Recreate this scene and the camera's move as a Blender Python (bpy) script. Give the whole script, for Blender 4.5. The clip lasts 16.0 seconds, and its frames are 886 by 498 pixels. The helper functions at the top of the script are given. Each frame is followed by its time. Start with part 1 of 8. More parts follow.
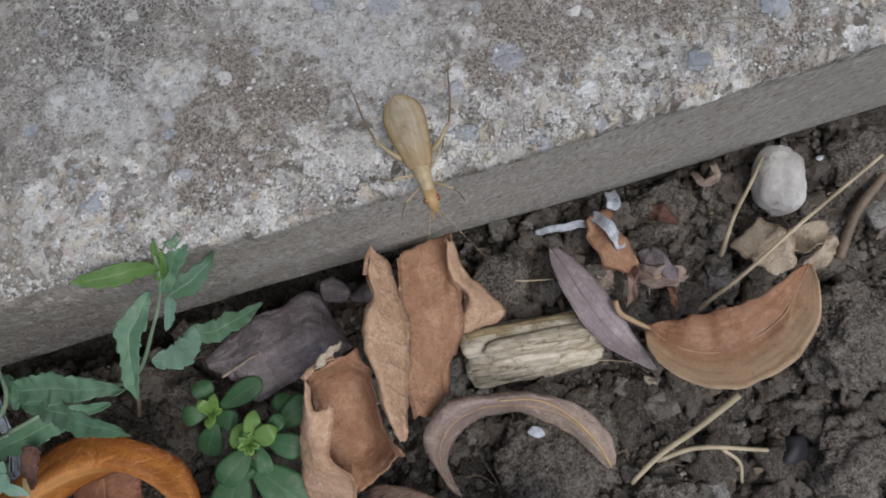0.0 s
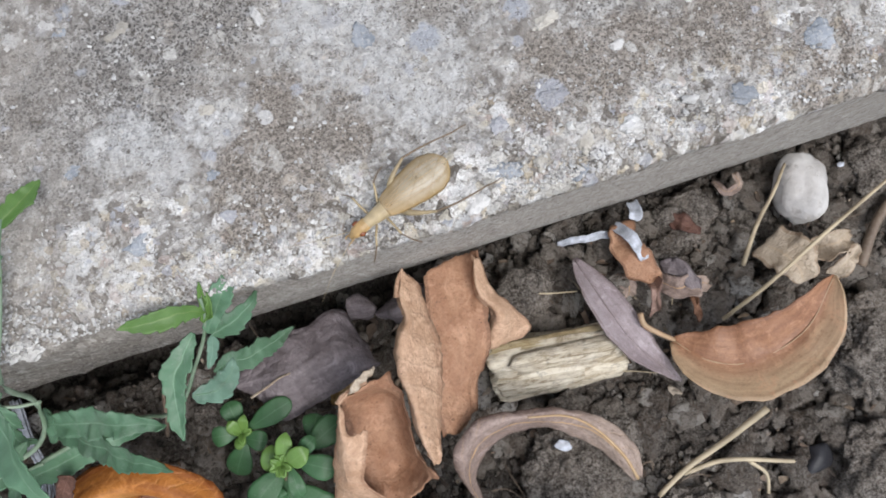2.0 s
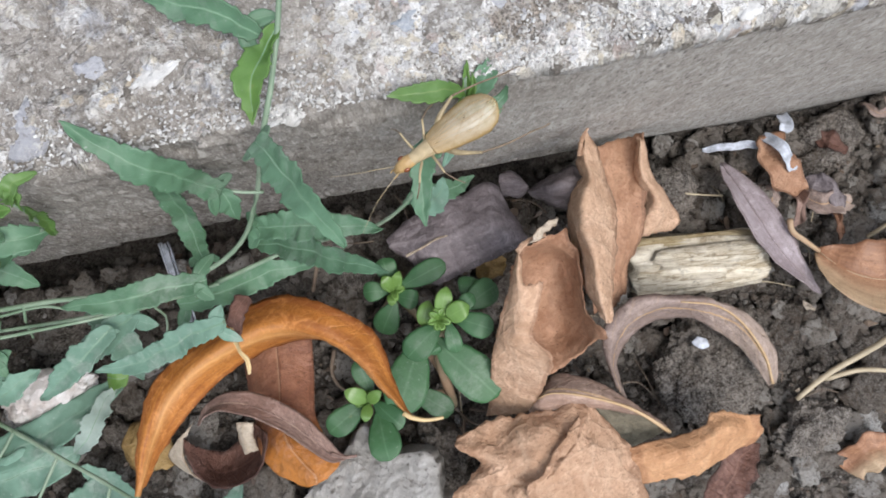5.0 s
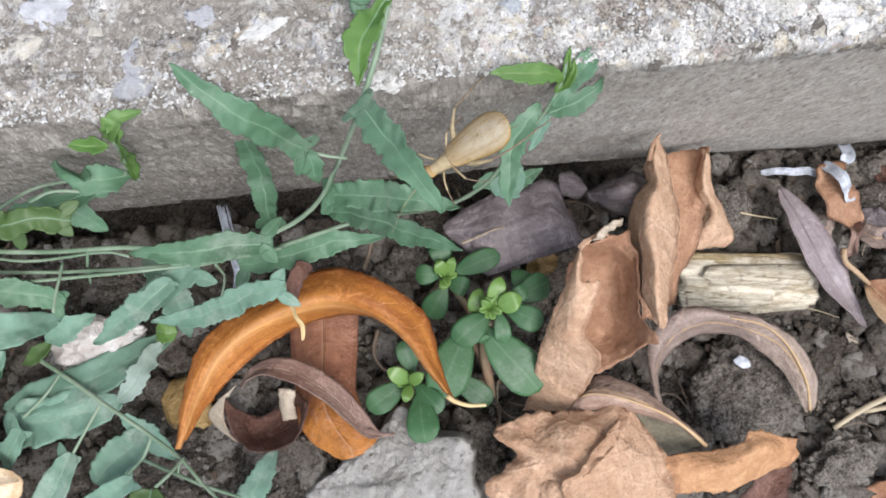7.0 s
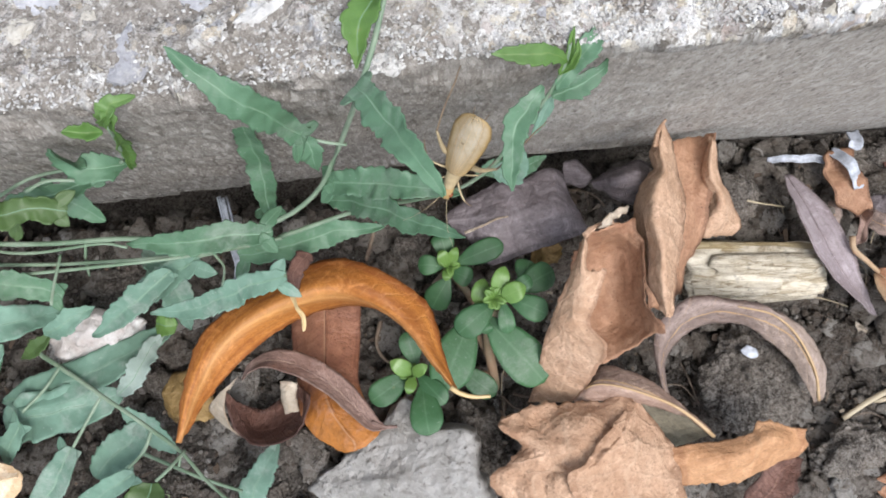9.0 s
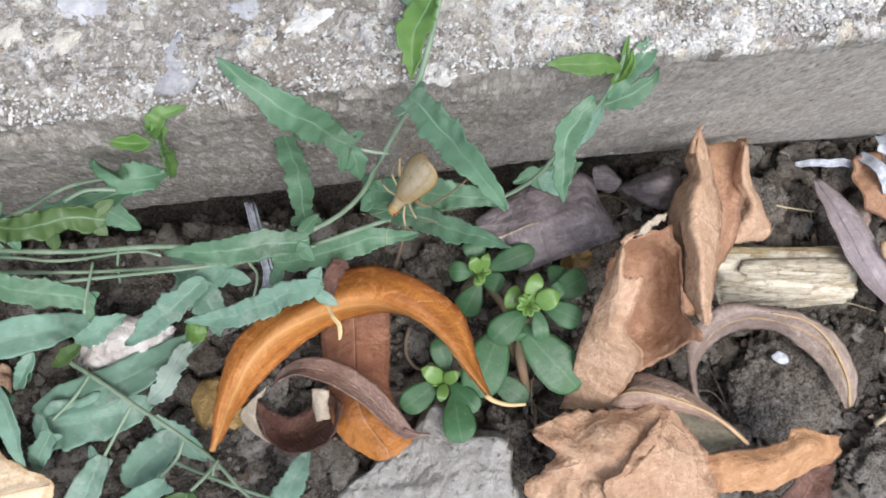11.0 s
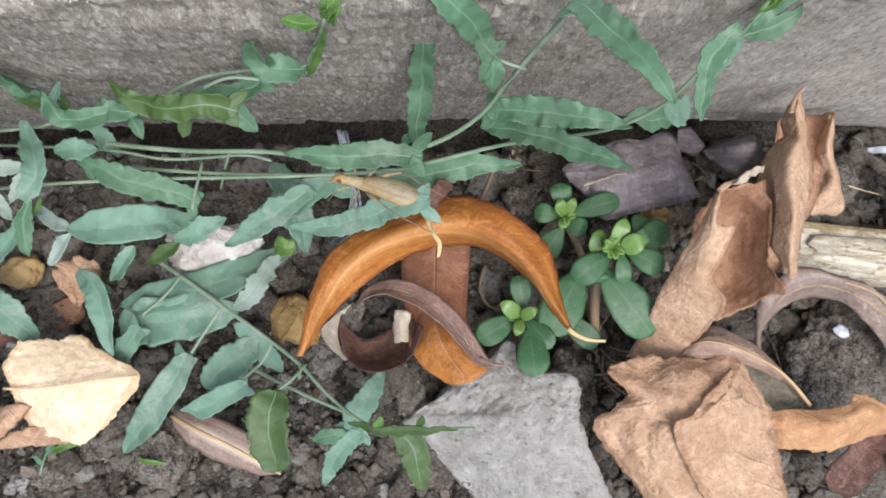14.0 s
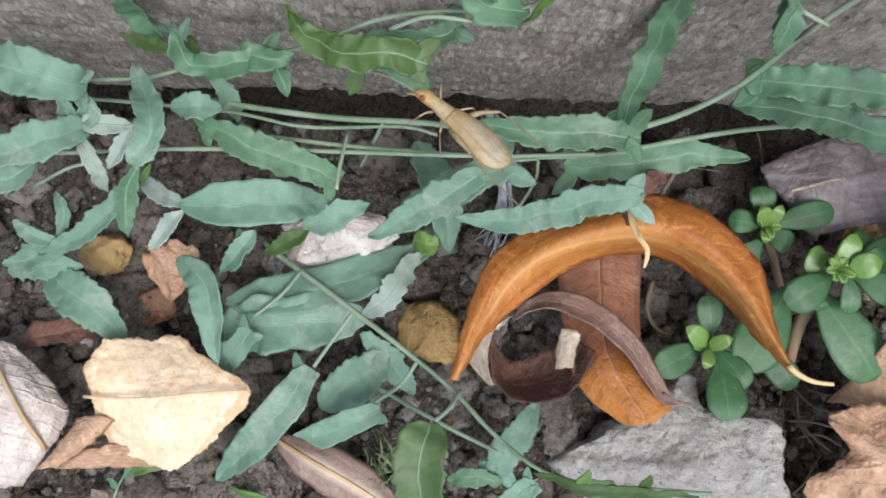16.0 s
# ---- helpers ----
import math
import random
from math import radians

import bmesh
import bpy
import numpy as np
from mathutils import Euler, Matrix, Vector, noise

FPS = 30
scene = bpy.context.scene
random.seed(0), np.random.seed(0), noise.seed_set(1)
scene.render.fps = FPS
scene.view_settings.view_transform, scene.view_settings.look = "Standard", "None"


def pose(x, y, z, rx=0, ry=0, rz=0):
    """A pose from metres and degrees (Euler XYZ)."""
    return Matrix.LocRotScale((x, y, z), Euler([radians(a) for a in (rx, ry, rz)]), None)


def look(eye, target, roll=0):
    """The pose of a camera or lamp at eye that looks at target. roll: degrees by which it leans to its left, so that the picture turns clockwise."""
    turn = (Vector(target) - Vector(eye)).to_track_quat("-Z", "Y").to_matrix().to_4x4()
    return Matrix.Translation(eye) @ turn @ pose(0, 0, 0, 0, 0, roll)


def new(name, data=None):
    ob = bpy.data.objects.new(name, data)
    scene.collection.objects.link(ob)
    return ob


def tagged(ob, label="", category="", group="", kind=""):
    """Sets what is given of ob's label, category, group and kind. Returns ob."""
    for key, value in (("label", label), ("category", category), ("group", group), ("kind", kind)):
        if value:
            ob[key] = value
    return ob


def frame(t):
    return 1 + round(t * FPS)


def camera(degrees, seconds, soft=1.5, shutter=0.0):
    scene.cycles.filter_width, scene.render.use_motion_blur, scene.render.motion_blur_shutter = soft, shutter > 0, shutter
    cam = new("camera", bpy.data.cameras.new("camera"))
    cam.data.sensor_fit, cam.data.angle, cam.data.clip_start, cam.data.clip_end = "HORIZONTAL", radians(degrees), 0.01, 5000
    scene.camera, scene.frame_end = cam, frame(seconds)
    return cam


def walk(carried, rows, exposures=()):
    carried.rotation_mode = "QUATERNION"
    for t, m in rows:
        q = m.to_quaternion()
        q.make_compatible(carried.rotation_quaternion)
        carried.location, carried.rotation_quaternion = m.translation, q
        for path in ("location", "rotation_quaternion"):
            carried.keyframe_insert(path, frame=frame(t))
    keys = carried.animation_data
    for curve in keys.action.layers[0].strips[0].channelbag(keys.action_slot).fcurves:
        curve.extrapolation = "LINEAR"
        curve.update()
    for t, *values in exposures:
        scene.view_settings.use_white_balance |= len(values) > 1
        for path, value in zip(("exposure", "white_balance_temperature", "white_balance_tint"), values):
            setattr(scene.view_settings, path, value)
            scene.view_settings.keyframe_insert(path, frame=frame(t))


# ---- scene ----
# A tree cricket walks off a concrete kerb into bindweed and dead leaves. x runs along the kerb, y into it, z up; kerb top at 0.10.
SKY, SUN = 0.14, 1.6
EXPOSURES = [(0.0, 0.07), (0.3, 0.42), (0.5, 0.52), (1.0, 0.67), (1.5, 0.72), (3.5, 0.71), (4.5, 0.8), (5.0, 0.9), (8.0, 1.05), (12.0, 1.05), (13.0, 1.04), (15.0, 1.04), (16.0, 0.98)]
cam = camera(55.6, 16.0, soft=1.75)
walk(cam, [
    (0.0, pose(0.01321, -0.03112, 0.20893, 10.91, 1.15, -17.29)),
    (0.5, pose(0.01150, -0.02794, 0.20884, 10.11, 0.83, -17.36)),
    (1.0, pose(0.01215, -0.02281, 0.20882, 9.83, 0.79, -17.56)),
    (1.5, pose(0.01227, -0.02163, 0.20948, 9.81, 0.86, -17.99)),
    (2.0, pose(0.00918, -0.02226, 0.21000, 9.86, 1.09, -18.05)),
    (2.5, pose(0.00499, -0.02194, 0.21056, 9.67, 0.89, -17.49)),
    (3.0, pose(-0.00056, -0.02316, 0.20983, 9.65, 0.62, -16.39)),
    (3.5, pose(-0.00995, -0.02497, 0.20879, 9.90, 0.59, -15.03)),
    (4.0, pose(-0.01731, -0.02960, 0.20748, 9.73, 0.67, -14.13)),
    (4.5, pose(-0.02339, -0.03193, 0.20720, 9.67, 0.79, -13.42)),
    (5.0, pose(-0.02922, -0.03876, 0.20583, 9.30, 1.09, -12.52)),
    (5.2, pose(-0.03183, -0.04003, 0.20559, 9.39, 0.98, -11.62)),
    (7.3, pose(-0.03907, -0.04179, 0.20670, 10.05, 1.03, -6.20)),
    (7.5, pose(-0.03797, -0.04192, 0.20604, 10.13, 1.06, -6.23)),
    (8.0, pose(-0.04043, -0.04017, 0.20530, 9.98, 1.16, -5.97)),
    (8.5, pose(-0.03974, -0.04152, 0.20431, 9.76, 1.23, -6.33)),
    (8.7, pose(-0.03861, -0.04236, 0.20414, 9.68, 1.29, -6.60)),
    (10.8, pose(-0.04550, -0.04095, 0.20338, 9.44, 1.34, -6.74)),
    (11.0, pose(-0.04566, -0.03960, 0.20336, 9.45, 1.25, -6.72)),
    (11.5, pose(-0.04581, -0.03815, 0.20328, 9.59, 1.28, -6.75)),
    (12.0, pose(-0.04666, -0.03589, 0.20379, 9.81, 1.38, -7.12)),
    (12.5, pose(-0.04957, -0.03840, 0.20426, 9.82, 1.51, -7.24)),
    (13.0, pose(-0.05090, -0.04180, 0.20359, 9.60, 1.44, -6.99)),
    (13.5, pose(-0.05544, -0.04793, 0.20341, 9.61, 1.09, -5.54)),
    (14.0, pose(-0.06582, -0.05340, 0.20638, 9.64, 0.25, -1.24)),
    (14.5, pose(-0.06837, -0.05007, 0.20790, 9.78, 0.39, -0.06)),
    (15.0, pose(-0.07620, -0.04948, 0.19797, 9.60, 0.42, 0.40)),
    (15.5, pose(-0.08876, -0.04978, 0.18197, 9.75, 0.09, 1.68)),
    (16.0, pose(-0.09555, -0.04891, 0.17412, 10.16, 0.43, 2.29)),
], exposures=EXPOSURES)
# ---- light ----
world = bpy.data.worlds.new("overcast_sky")
scene.world = world
world.use_nodes = True
wn, wl = world.node_tree.nodes, world.node_tree.links
wn.clear()
sky = wn.new("ShaderNodeTexSky")
sky.sky_type, sky.sun_disc = "NISHITA", False
sky.sun_elevation, sky.sun_rotation = radians(62), radians(150)
grey = wn.new("ShaderNodeHueSaturation")
grey.inputs["Saturation"].default_value = 0.45
back = wn.new("ShaderNodeBackground")
back.inputs["Strength"].default_value = SKY
wo = wn.new("ShaderNodeOutputWorld")
wl.new(sky.outputs[0], grey.inputs["Color"])
wl.new(grey.outputs[0], back.inputs["Color"])
wl.new(back.outputs[0], wo.inputs["Surface"])
sun = new("sun", bpy.data.lights.new("sun", "SUN"))
sun.data.energy, sun.data.angle, sun.data.color = SUN, radians(30), (1.0, 0.972, 0.955)
sun.matrix_world = look((0.5 * math.sin(radians(150)), 0.5 * math.cos(radians(150)), 1.0), (0, 0, 0))

# ---- materials ----
MM = 0.001


class Mat:
    """A node material with a few short ways to add and join nodes."""

    def __init__(self, name, rough=0.8, coord="Object", spec=0.3):
        self.m = bpy.data.materials.new(name)
        self.m.use_nodes = True
        self.n, self.l = self.m.node_tree.nodes, self.m.node_tree.links
        self.b = self.n["Principled BSDF"]
        self.b.inputs["Roughness"].default_value = rough
        self.b.inputs["Specular IOR Level"].default_value = spec
        self.tc = self.n.new("ShaderNodeTexCoord")
        self.co = self.tc.outputs[coord]
        self.uv = self.tc.outputs["UV"]

    def put(self, a, b):
        self.l.new(a, b)
        return a

    def noise(self, scale, detail=4, rough=0.6, co=None, warp=0.0):
        k = self.n.new("ShaderNodeTexNoise")
        k.inputs["Scale"].default_value, k.inputs["Detail"].default_value = scale, detail
        k.inputs["Roughness"].default_value, k.inputs["Distortion"].default_value = rough, warp
        self.l.new(co or self.co, k.inputs["Vector"])
        return k.outputs["Fac"]

    def cells(self, scale, out="Distance", co=None, rnd=1.0):
        k = self.n.new("ShaderNodeTexVoronoi")
        k.inputs["Scale"].default_value, k.inputs["Randomness"].default_value = scale, rnd
        self.l.new(co or self.co, k.inputs["Vector"])
        return k.outputs[out]

    def ramp(self, fac, *stops):
        k = self.n.new("ShaderNodeValToRGB")
        e = k.color_ramp.elements
        while len(e) < len(stops):
            e.new(0.5)
        for s, (p, c) in zip(e, stops):
            s.position = p
            s.color = (c, c, c, 1) if isinstance(c, (int, float)) else (*c, 1)
        self.l.new(fac, k.inputs["Fac"])
        return k.outputs["Color"]

    def mix(self, fac, a, b, mode="MIX"):
        k = self.n.new("ShaderNodeMix")
        k.data_type, k.blend_type = "RGBA", mode
        for v, i in ((fac, 0), (a, 6), (b, 7)):
            if isinstance(v, (int, float)):
                k.inputs[i].default_value = v if i == 0 else (v, v, v, 1)
            elif isinstance(v, tuple):
                k.inputs[i].default_value = (*v, 1)
            else:
                self.l.new(v, k.inputs[i])
        return k.outputs[2]

    def math(self, op, a, b=0.0):
        k = self.n.new("ShaderNodeMath")
        k.operation = op
        for v, i in ((a, 0), (b, 1)):
            if isinstance(v, (int, float)):
                k.inputs[i].default_value = v
            else:
                self.l.new(v, k.inputs[i])
        return k.outputs[0]

    def axis(self, vec, i):
        k = self.n.new("ShaderNodeSeparateXYZ")
        self.l.new(vec, k.inputs[0])
        return k.outputs[i]

    def near(self, co, centers, noise_scale=140):
        """1 inside uneven round patches: (place in millimetres, radius)."""
        wob = self.math("MULTIPLY", self.math("SUBTRACT", self.noise(noise_scale, 6, 0.75, co=co), 0.5), 2.4)
        out = None
        for place, radius in centers:
            k = self.n.new("ShaderNodeVectorMath")
            k.operation = "DISTANCE"
            self.l.new(co, k.inputs[0])
            k.inputs[1].default_value = tuple(p * MM for p in place)
            d = self.math("ADD", self.math("DIVIDE", k.outputs["Value"], radius * MM), wob)
            d = self.ramp(d, (0.75, 1.0), (1.1, 0.0))
            out = d if out is None else self.math("MAXIMUM", out, d)
        return out

    def rand(self):
        return self.n.new("ShaderNodeObjectInfo").outputs["Random"]

    def island(self):
        return self.n.new("ShaderNodeNewGeometry").outputs["Random Per Island"]

    def color(self, c):
        if isinstance(c, tuple):
            self.b.inputs["Base Color"].default_value = (*c, 1)
        else:
            self.l.new(c, self.b.inputs["Base Color"])
        return self

    def bump(self, h, dist, strength=1.0):
        k = self.n.new("ShaderNodeBump")
        k.inputs["Distance"].default_value, k.inputs["Strength"].default_value = dist, strength
        self.l.new(h, k.inputs["Height"])
        self.l.new(k.outputs[0], self.b.inputs["Normal"])
        return self

    def thin(self, amount, tint):
        """Lets part of the light through, as a leaf does."""
        t = self.n.new("ShaderNodeBsdfTranslucent")
        if isinstance(tint, tuple):
            t.inputs["Color"].default_value = (*tint, 1)
        else:
            self.l.new(tint, t.inputs["Color"])
        x = self.n.new("ShaderNodeMixShader")
        x.inputs[0].default_value = amount
        self.l.new(self.b.outputs[0], x.inputs[1])
        self.l.new(t.outputs[0], x.inputs[2])
        self.l.new(x.outputs[0], self.n["Material Output"].inputs["Surface"])
        return self


def concrete_material():
    m = Mat("weathered_concrete", 0.9, spec=0.2)
    y, z = m.axis(m.co, 1), m.axis(m.co, 2)
    low = m.n.new("ShaderNodeVectorMath")
    place = m.co
    low.operation, low.inputs[1].default_value = "MULTIPLY", (1, 1, 0.3)
    m.put(m.co, low.inputs[0])
    m.co = low.outputs[0]
    wob = m.n.new("ShaderNodeTexNoise")
    wob.inputs["Scale"].default_value, wob.inputs["Detail"].default_value = 900, 3
    m.put(m.co, wob.inputs["Vector"])
    ad = m.n.new("ShaderNodeVectorMath")
    ad.operation = "MULTIPLY_ADD"
    m.put(wob.outputs["Color"], ad.inputs[0])
    ad.inputs[1].default_value = (0.0012, 0.0012, 0.0012)
    m.put(m.co, ad.inputs[2])
    co = ad.outputs[0]
    mid, fine, dust = m.noise(170, 5, 0.65, warp=0.6), m.noise(1300, 4, 0.75), m.noise(420, 5, 0.7, warp=0.5)
    grain, coarse = m.cells(1150, "Color", co), m.cells(420, "Color", co)
    sand = m.ramp(m.axis(grain, 0), (0.0, (0.2, 0.18, 0.16)), (0.4, (0.33, 0.305, 0.275)), (0.75, (0.5, 0.48, 0.45)), (1.0, (0.72, 0.71, 0.69)))
    sand = m.mix(0.35, sand, m.ramp(m.axis(coarse, 1), (0.0, (0.24, 0.21, 0.185)), (0.6, (0.42, 0.4, 0.37)), (1.0, (0.7, 0.69, 0.67))))
    sand = m.mix(m.ramp(dust, (0.45, 0.0), (0.62, 0.6)), sand, (0.56, 0.545, 0.52))
    # crevice shade painted dark where the cells meet
    sand = m.mix(m.ramp(m.cells(700, co=co), (0.45, 0.0), (0.8, 0.55)), sand, (0.12, 0.105, 0.09))
    sand = m.mix(m.ramp(m.noise(210, 6, 0.8, warp=1.0), (0.48, 0.0), (0.6, 0.45)), sand, (0.18, 0.16, 0.14))
    # the worn edge is paler, with bare sand grains
    worn = m.math("ADD", m.math("MULTIPLY", y, -24.0), m.math("ADD", m.math("MULTIPLY", mid, 1.3), m.ramp(m.math("MULTIPLY", m.axis(m.co, 0), -10.0), (0.1, 0.0), (0.7, 0.32))))
    worn = m.ramp(worn, (0.24, 0.0), (0.5, 1.0))
    chunk = m.math("ADD", m.math("MULTIPLY", m.noise(620, 5, 0.75, warp=0.4), 0.7), m.math("MULTIPLY", m.axis(coarse, 2), 0.3))
    pale = m.ramp(chunk, (0.39, (0.12, 0.104, 0.088)), (0.455, (0.3, 0.272, 0.235)), (0.515, (0.62, 0.595, 0.55)), (0.57, (0.93, 0.92, 0.9)))
    pale = m.mix(m.ramp(m.axis(grain, 1), (0.7, 0.0), (0.9, 0.6)), pale, (0.88, 0.87, 0.85))
    pale = m.mix(m.ramp(m.noise(1500, 4, 0.75), (0.52, 0.0), (0.64, 0.6)), pale, (0.16, 0.14, 0.12))
    pale = m.mix(m.ramp(m.noise(110, 6, 0.8, warp=1.2), (0.47, 0.0), (0.58, 0.4)), pale, m.mix(fine, (0.22, 0.195, 0.17), (0.55, 0.51, 0.46)))
    pick = m.axis(m.cells(820, "Color", co), 2)
    hue = m.ramp(pick, (0.0, (0.62, 0.5, 0.34)), (0.35, (0.78, 0.72, 0.58)), (0.6, (0.5, 0.53, 0.6)), (0.8, (0.56, 0.44, 0.38)), (1.0, (0.9, 0.89, 0.87)))
    pale = m.mix(m.ramp(m.axis(m.cells(820, "Color", co), 0), (0.55, 0.0), (0.7, 0.6)), pale, hue)
    top = m.mix(m.math("MULTIPLY", worn, 0.95), sand, pale)
    # brown film and dark lichen dots in loose patches
    film = m.ramp(m.noise(48, 5, 0.65, warp=1.2), (0.46, 0.0), (0.56, 0.85))
    away = m.math("SUBTRACT", 1.0, m.math("MULTIPLY", worn, 0.75))
    top = m.mix(m.math("MULTIPLY", m.math("MULTIPLY", film, away), 0.65), top, m.mix(fine, (0.24, 0.215, 0.185), (0.43, 0.4, 0.36)))
    dots = m.ramp(m.cells(2300, co=co), (0.28, 1.0), (0.46, 0.0))
    patch = m.ramp(m.noise(40, 6, 0.75), (0.44, 0.0), (0.54, 1.0))
    top = m.mix(m.math("MULTIPLY", m.math("MULTIPLY", dots, patch), m.math("MULTIPLY", away, 0.85)), top, (0.1, 0.09, 0.082))
    # lichen crust: a net of dark cells; beside it brown dust and a bleached patch
    crust = m.near(place, (((-21.2, 36.0, 100.0), 11), ((-15.7, 38.6, 100.0), 9), ((-30.7, 33.2, 100.0), 7), ((-32.7, 21.2, 100.0), 6), ((-7.5, 38.5, 100.0), 6), ((-21.1, 26.6, 100.0), 6), ((30.9, 0.4, 100.0), 2.6), ((36.3, 1.8, 100.0), 2.2)))
    net = m.ramp(m.cells(1900, co=co), (0.3, 1.0), (0.48, 0.0))
    top = m.mix(m.math("MULTIPLY", crust, 0.2), top, (0.25, 0.245, 0.24))
    top = m.mix(m.math("MULTIPLY", m.math("MULTIPLY", crust, net), 0.8), top, (0.07, 0.065, 0.06))
    brown = m.near(place, (((-5.2, 15.0, 100.0), 9), ((-9.8, 9.6, 100.0), 6), ((-0.8, 23.4, 100.0), 5), ((6.8, 23.9, 100.0), 5), ((4.9, 15.1, 100.0), 4.5), ((38.5, 14.3, 100.0), 8), ((46.8, 15.7, 100.0), 6), ((60.3, 14.2, 100.0), 8), ((70.7, 3.0, 100.0), 8), ((30.8, 12.0, 100.0), 4)))
    top = m.mix(m.math("MULTIPLY", brown, 0.75), top, m.mix(m.ramp(m.noise(1500, 3, 0.7), (0.4, 0.0), (0.6, 1.0)), (0.16, 0.135, 0.11), (0.4, 0.35, 0.3)))
    top = m.mix(m.math("MULTIPLY", m.math("MULTIPLY", brown, dots), 0.7), top, (0.075, 0.065, 0.055))
    bleach = m.near(place, (((-24.5, 24.2, 100.0), 5.5), ((-19.7, 19.8, 100.0), 4), ((-11.3, 23.3, 100.0), 4.5), ((8.9, 29.6, 100.0), 10), ((17.6, 20.8, 100.0), 8)))
    top = m.mix(m.math("MULTIPLY", m.math("MULTIPLY", bleach, m.ramp(m.noise(500, 4, 0.7), (0.35, 0.2), (0.6, 1.0))), 0.6), top, (0.7, 0.7, 0.69))
    specks = m.ramp(m.noise(1700, 2, 0.5), (0.6, 0.0), (0.7, 0.75))
    top = m.mix(m.math("MULTIPLY", specks, film), top, (0.12, 0.1, 0.085))
    top = m.mix(m.ramp(m.noise(230, 5, 0.7, warp=0.8), (0.56, 0.0), (0.64, 0.6)), top, (0.6, 0.575, 0.53))
    top = m.mix(m.ramp(m.noise(620, 3, 0.6), (0.67, 0.0), (0.72, 0.8)), top, (0.74, 0.73, 0.7))
    # crushed stones of the mix, cut flush: blue-grey, lilac, cream and white
    for size, share in ((150, 0.8), (310, 0.72)):
        tint = m.ramp(m.axis(m.cells(size, "Color", co), 0), (0.0, (0.3, 0.33, 0.38)), (0.2, (0.5, 0.51, 0.57)), (0.45, (0.36, 0.34, 0.32)), (0.65, (0.66, 0.63, 0.57)), (0.85, (0.84, 0.83, 0.81)), (1.0, (0.55, 0.46, 0.36)))
        core = m.math("SUBTRACT", m.math("MULTIPLY", m.axis(m.cells(size, "Color", co), 1), 0.62), m.cells(size, co=co))
        core = m.math("ADD", core, m.math("MULTIPLY", m.math("SUBTRACT", m.noise(900, 3, 0.7), 0.5), 0.35))
        top = m.mix(m.ramp(core, (0.2, 0.0), (0.27, share)), top, m.mix(0.3, tint, m.ramp(fine, (0.3, 0.15), (0.7, 0.75))))
    # open pits between the grains, their shade painted in as dark colour
    top = m.mix(m.ramp(m.noise(760, 5, 0.8), (0.36, 0.85), (0.45, 0.0)), top, (0.13, 0.112, 0.095))
    # the formed face is plain cement skin with pits
    face = m.mix(m.ramp(fine, (0.3, 0.0), (0.75, 1.0)), (0.31, 0.285, 0.255), (0.46, 0.437, 0.405))
    face = m.mix(m.ramp(mid, (0.35, 0.0), (0.7, 0.5)), face, (0.36, 0.325, 0.285))
    face = m.mix(m.ramp(dust, (0.5, 0.0), (0.66, 0.4)), face, (0.25, 0.225, 0.2))
    face = m.mix(m.ramp(m.axis(grain, 2), (0.55, 0.0), (0.9, 0.55)), face, (0.55, 0.53, 0.5))
    face = m.mix(m.ramp(m.noise(1500, 3, 0.7), (0.56, 0.0), (0.66, 0.75)), face, (0.13, 0.115, 0.1))
    face = m.mix(m.ramp(m.cells(420, co=co), (0.08, 0.75), (0.2, 0.0)), face, (0.09, 0.075, 0.065))
    face = m.mix(m.ramp(m.noise(900, 2, 0.5), (0.68, 0.0), (0.73, 0.6)), face, (0.6, 0.59, 0.57))
    # towards one end the skin has crumbled and shows sand and dark pits
    x = m.axis(m.co, 0)
    bare = m.ramp(m.math("ADD", m.math("MULTIPLY", x, -9.0), m.math("MULTIPLY", mid, 1.1)), (0.45, 0.0), (0.95, 1.0))
    crumb = m.ramp(m.noise(760, 6, 0.85, warp=0.3), (0.36, (0.07, 0.06, 0.05)), (0.45, (0.17, 0.15, 0.13)), (0.57, (0.255, 0.233, 0.207)), (0.7, (0.46, 0.44, 0.405)))
    crumb = m.mix(m.ramp(m.axis(grain, 1), (0.8, 0.0), (0.95, 0.5)), crumb, (0.5, 0.47, 0.43))
    face = m.mix(m.math("MULTIPLY", bare, 0.95), face, crumb)
    face = m.mix(m.math("MULTIPLY", m.ramp(m.noise(620, 5, 0.8), (0.5, 0.0), (0.62, 0.55)), 0.8), face, (0.2, 0.18, 0.16))
    face = m.mix(m.ramp(m.noise(2300, 3, 0.7), (0.55, 0.0), (0.68, 0.6)), face, (0.5, 0.475, 0.44))
    face = m.mix(m.ramp(m.noise(1900, 3, 0.7, warp=0.3), (0.57, 0.0), (0.68, 0.6)), face, (0.12, 0.105, 0.09))
    lift = m.math("MULTIPLY", m.math("SUBTRACT", z, m.math("ADD", 0.0915, m.math("MULTIPLY", bare, 0.0078))), 110.0)
    skin = m.ramp(m.math("ADD", lift, m.math("MULTIPLY", m.math("SUBTRACT", mid, 0.5), 2.2)), (0.0, 1.0), (0.4, 0.0))
    m.color(m.mix(skin, top, face))
    h = m.math("ADD", m.math("MULTIPLY", m.axis(grain, 0), 0.5), m.math("ADD", fine, m.math("MULTIPLY", dust, 0.9)))
    h = m.math("MULTIPLY", h, m.math("SUBTRACT", 1.0, m.math("MULTIPLY", skin, 0.75)))
    return m.bump(h, 0.001, 0.9).m


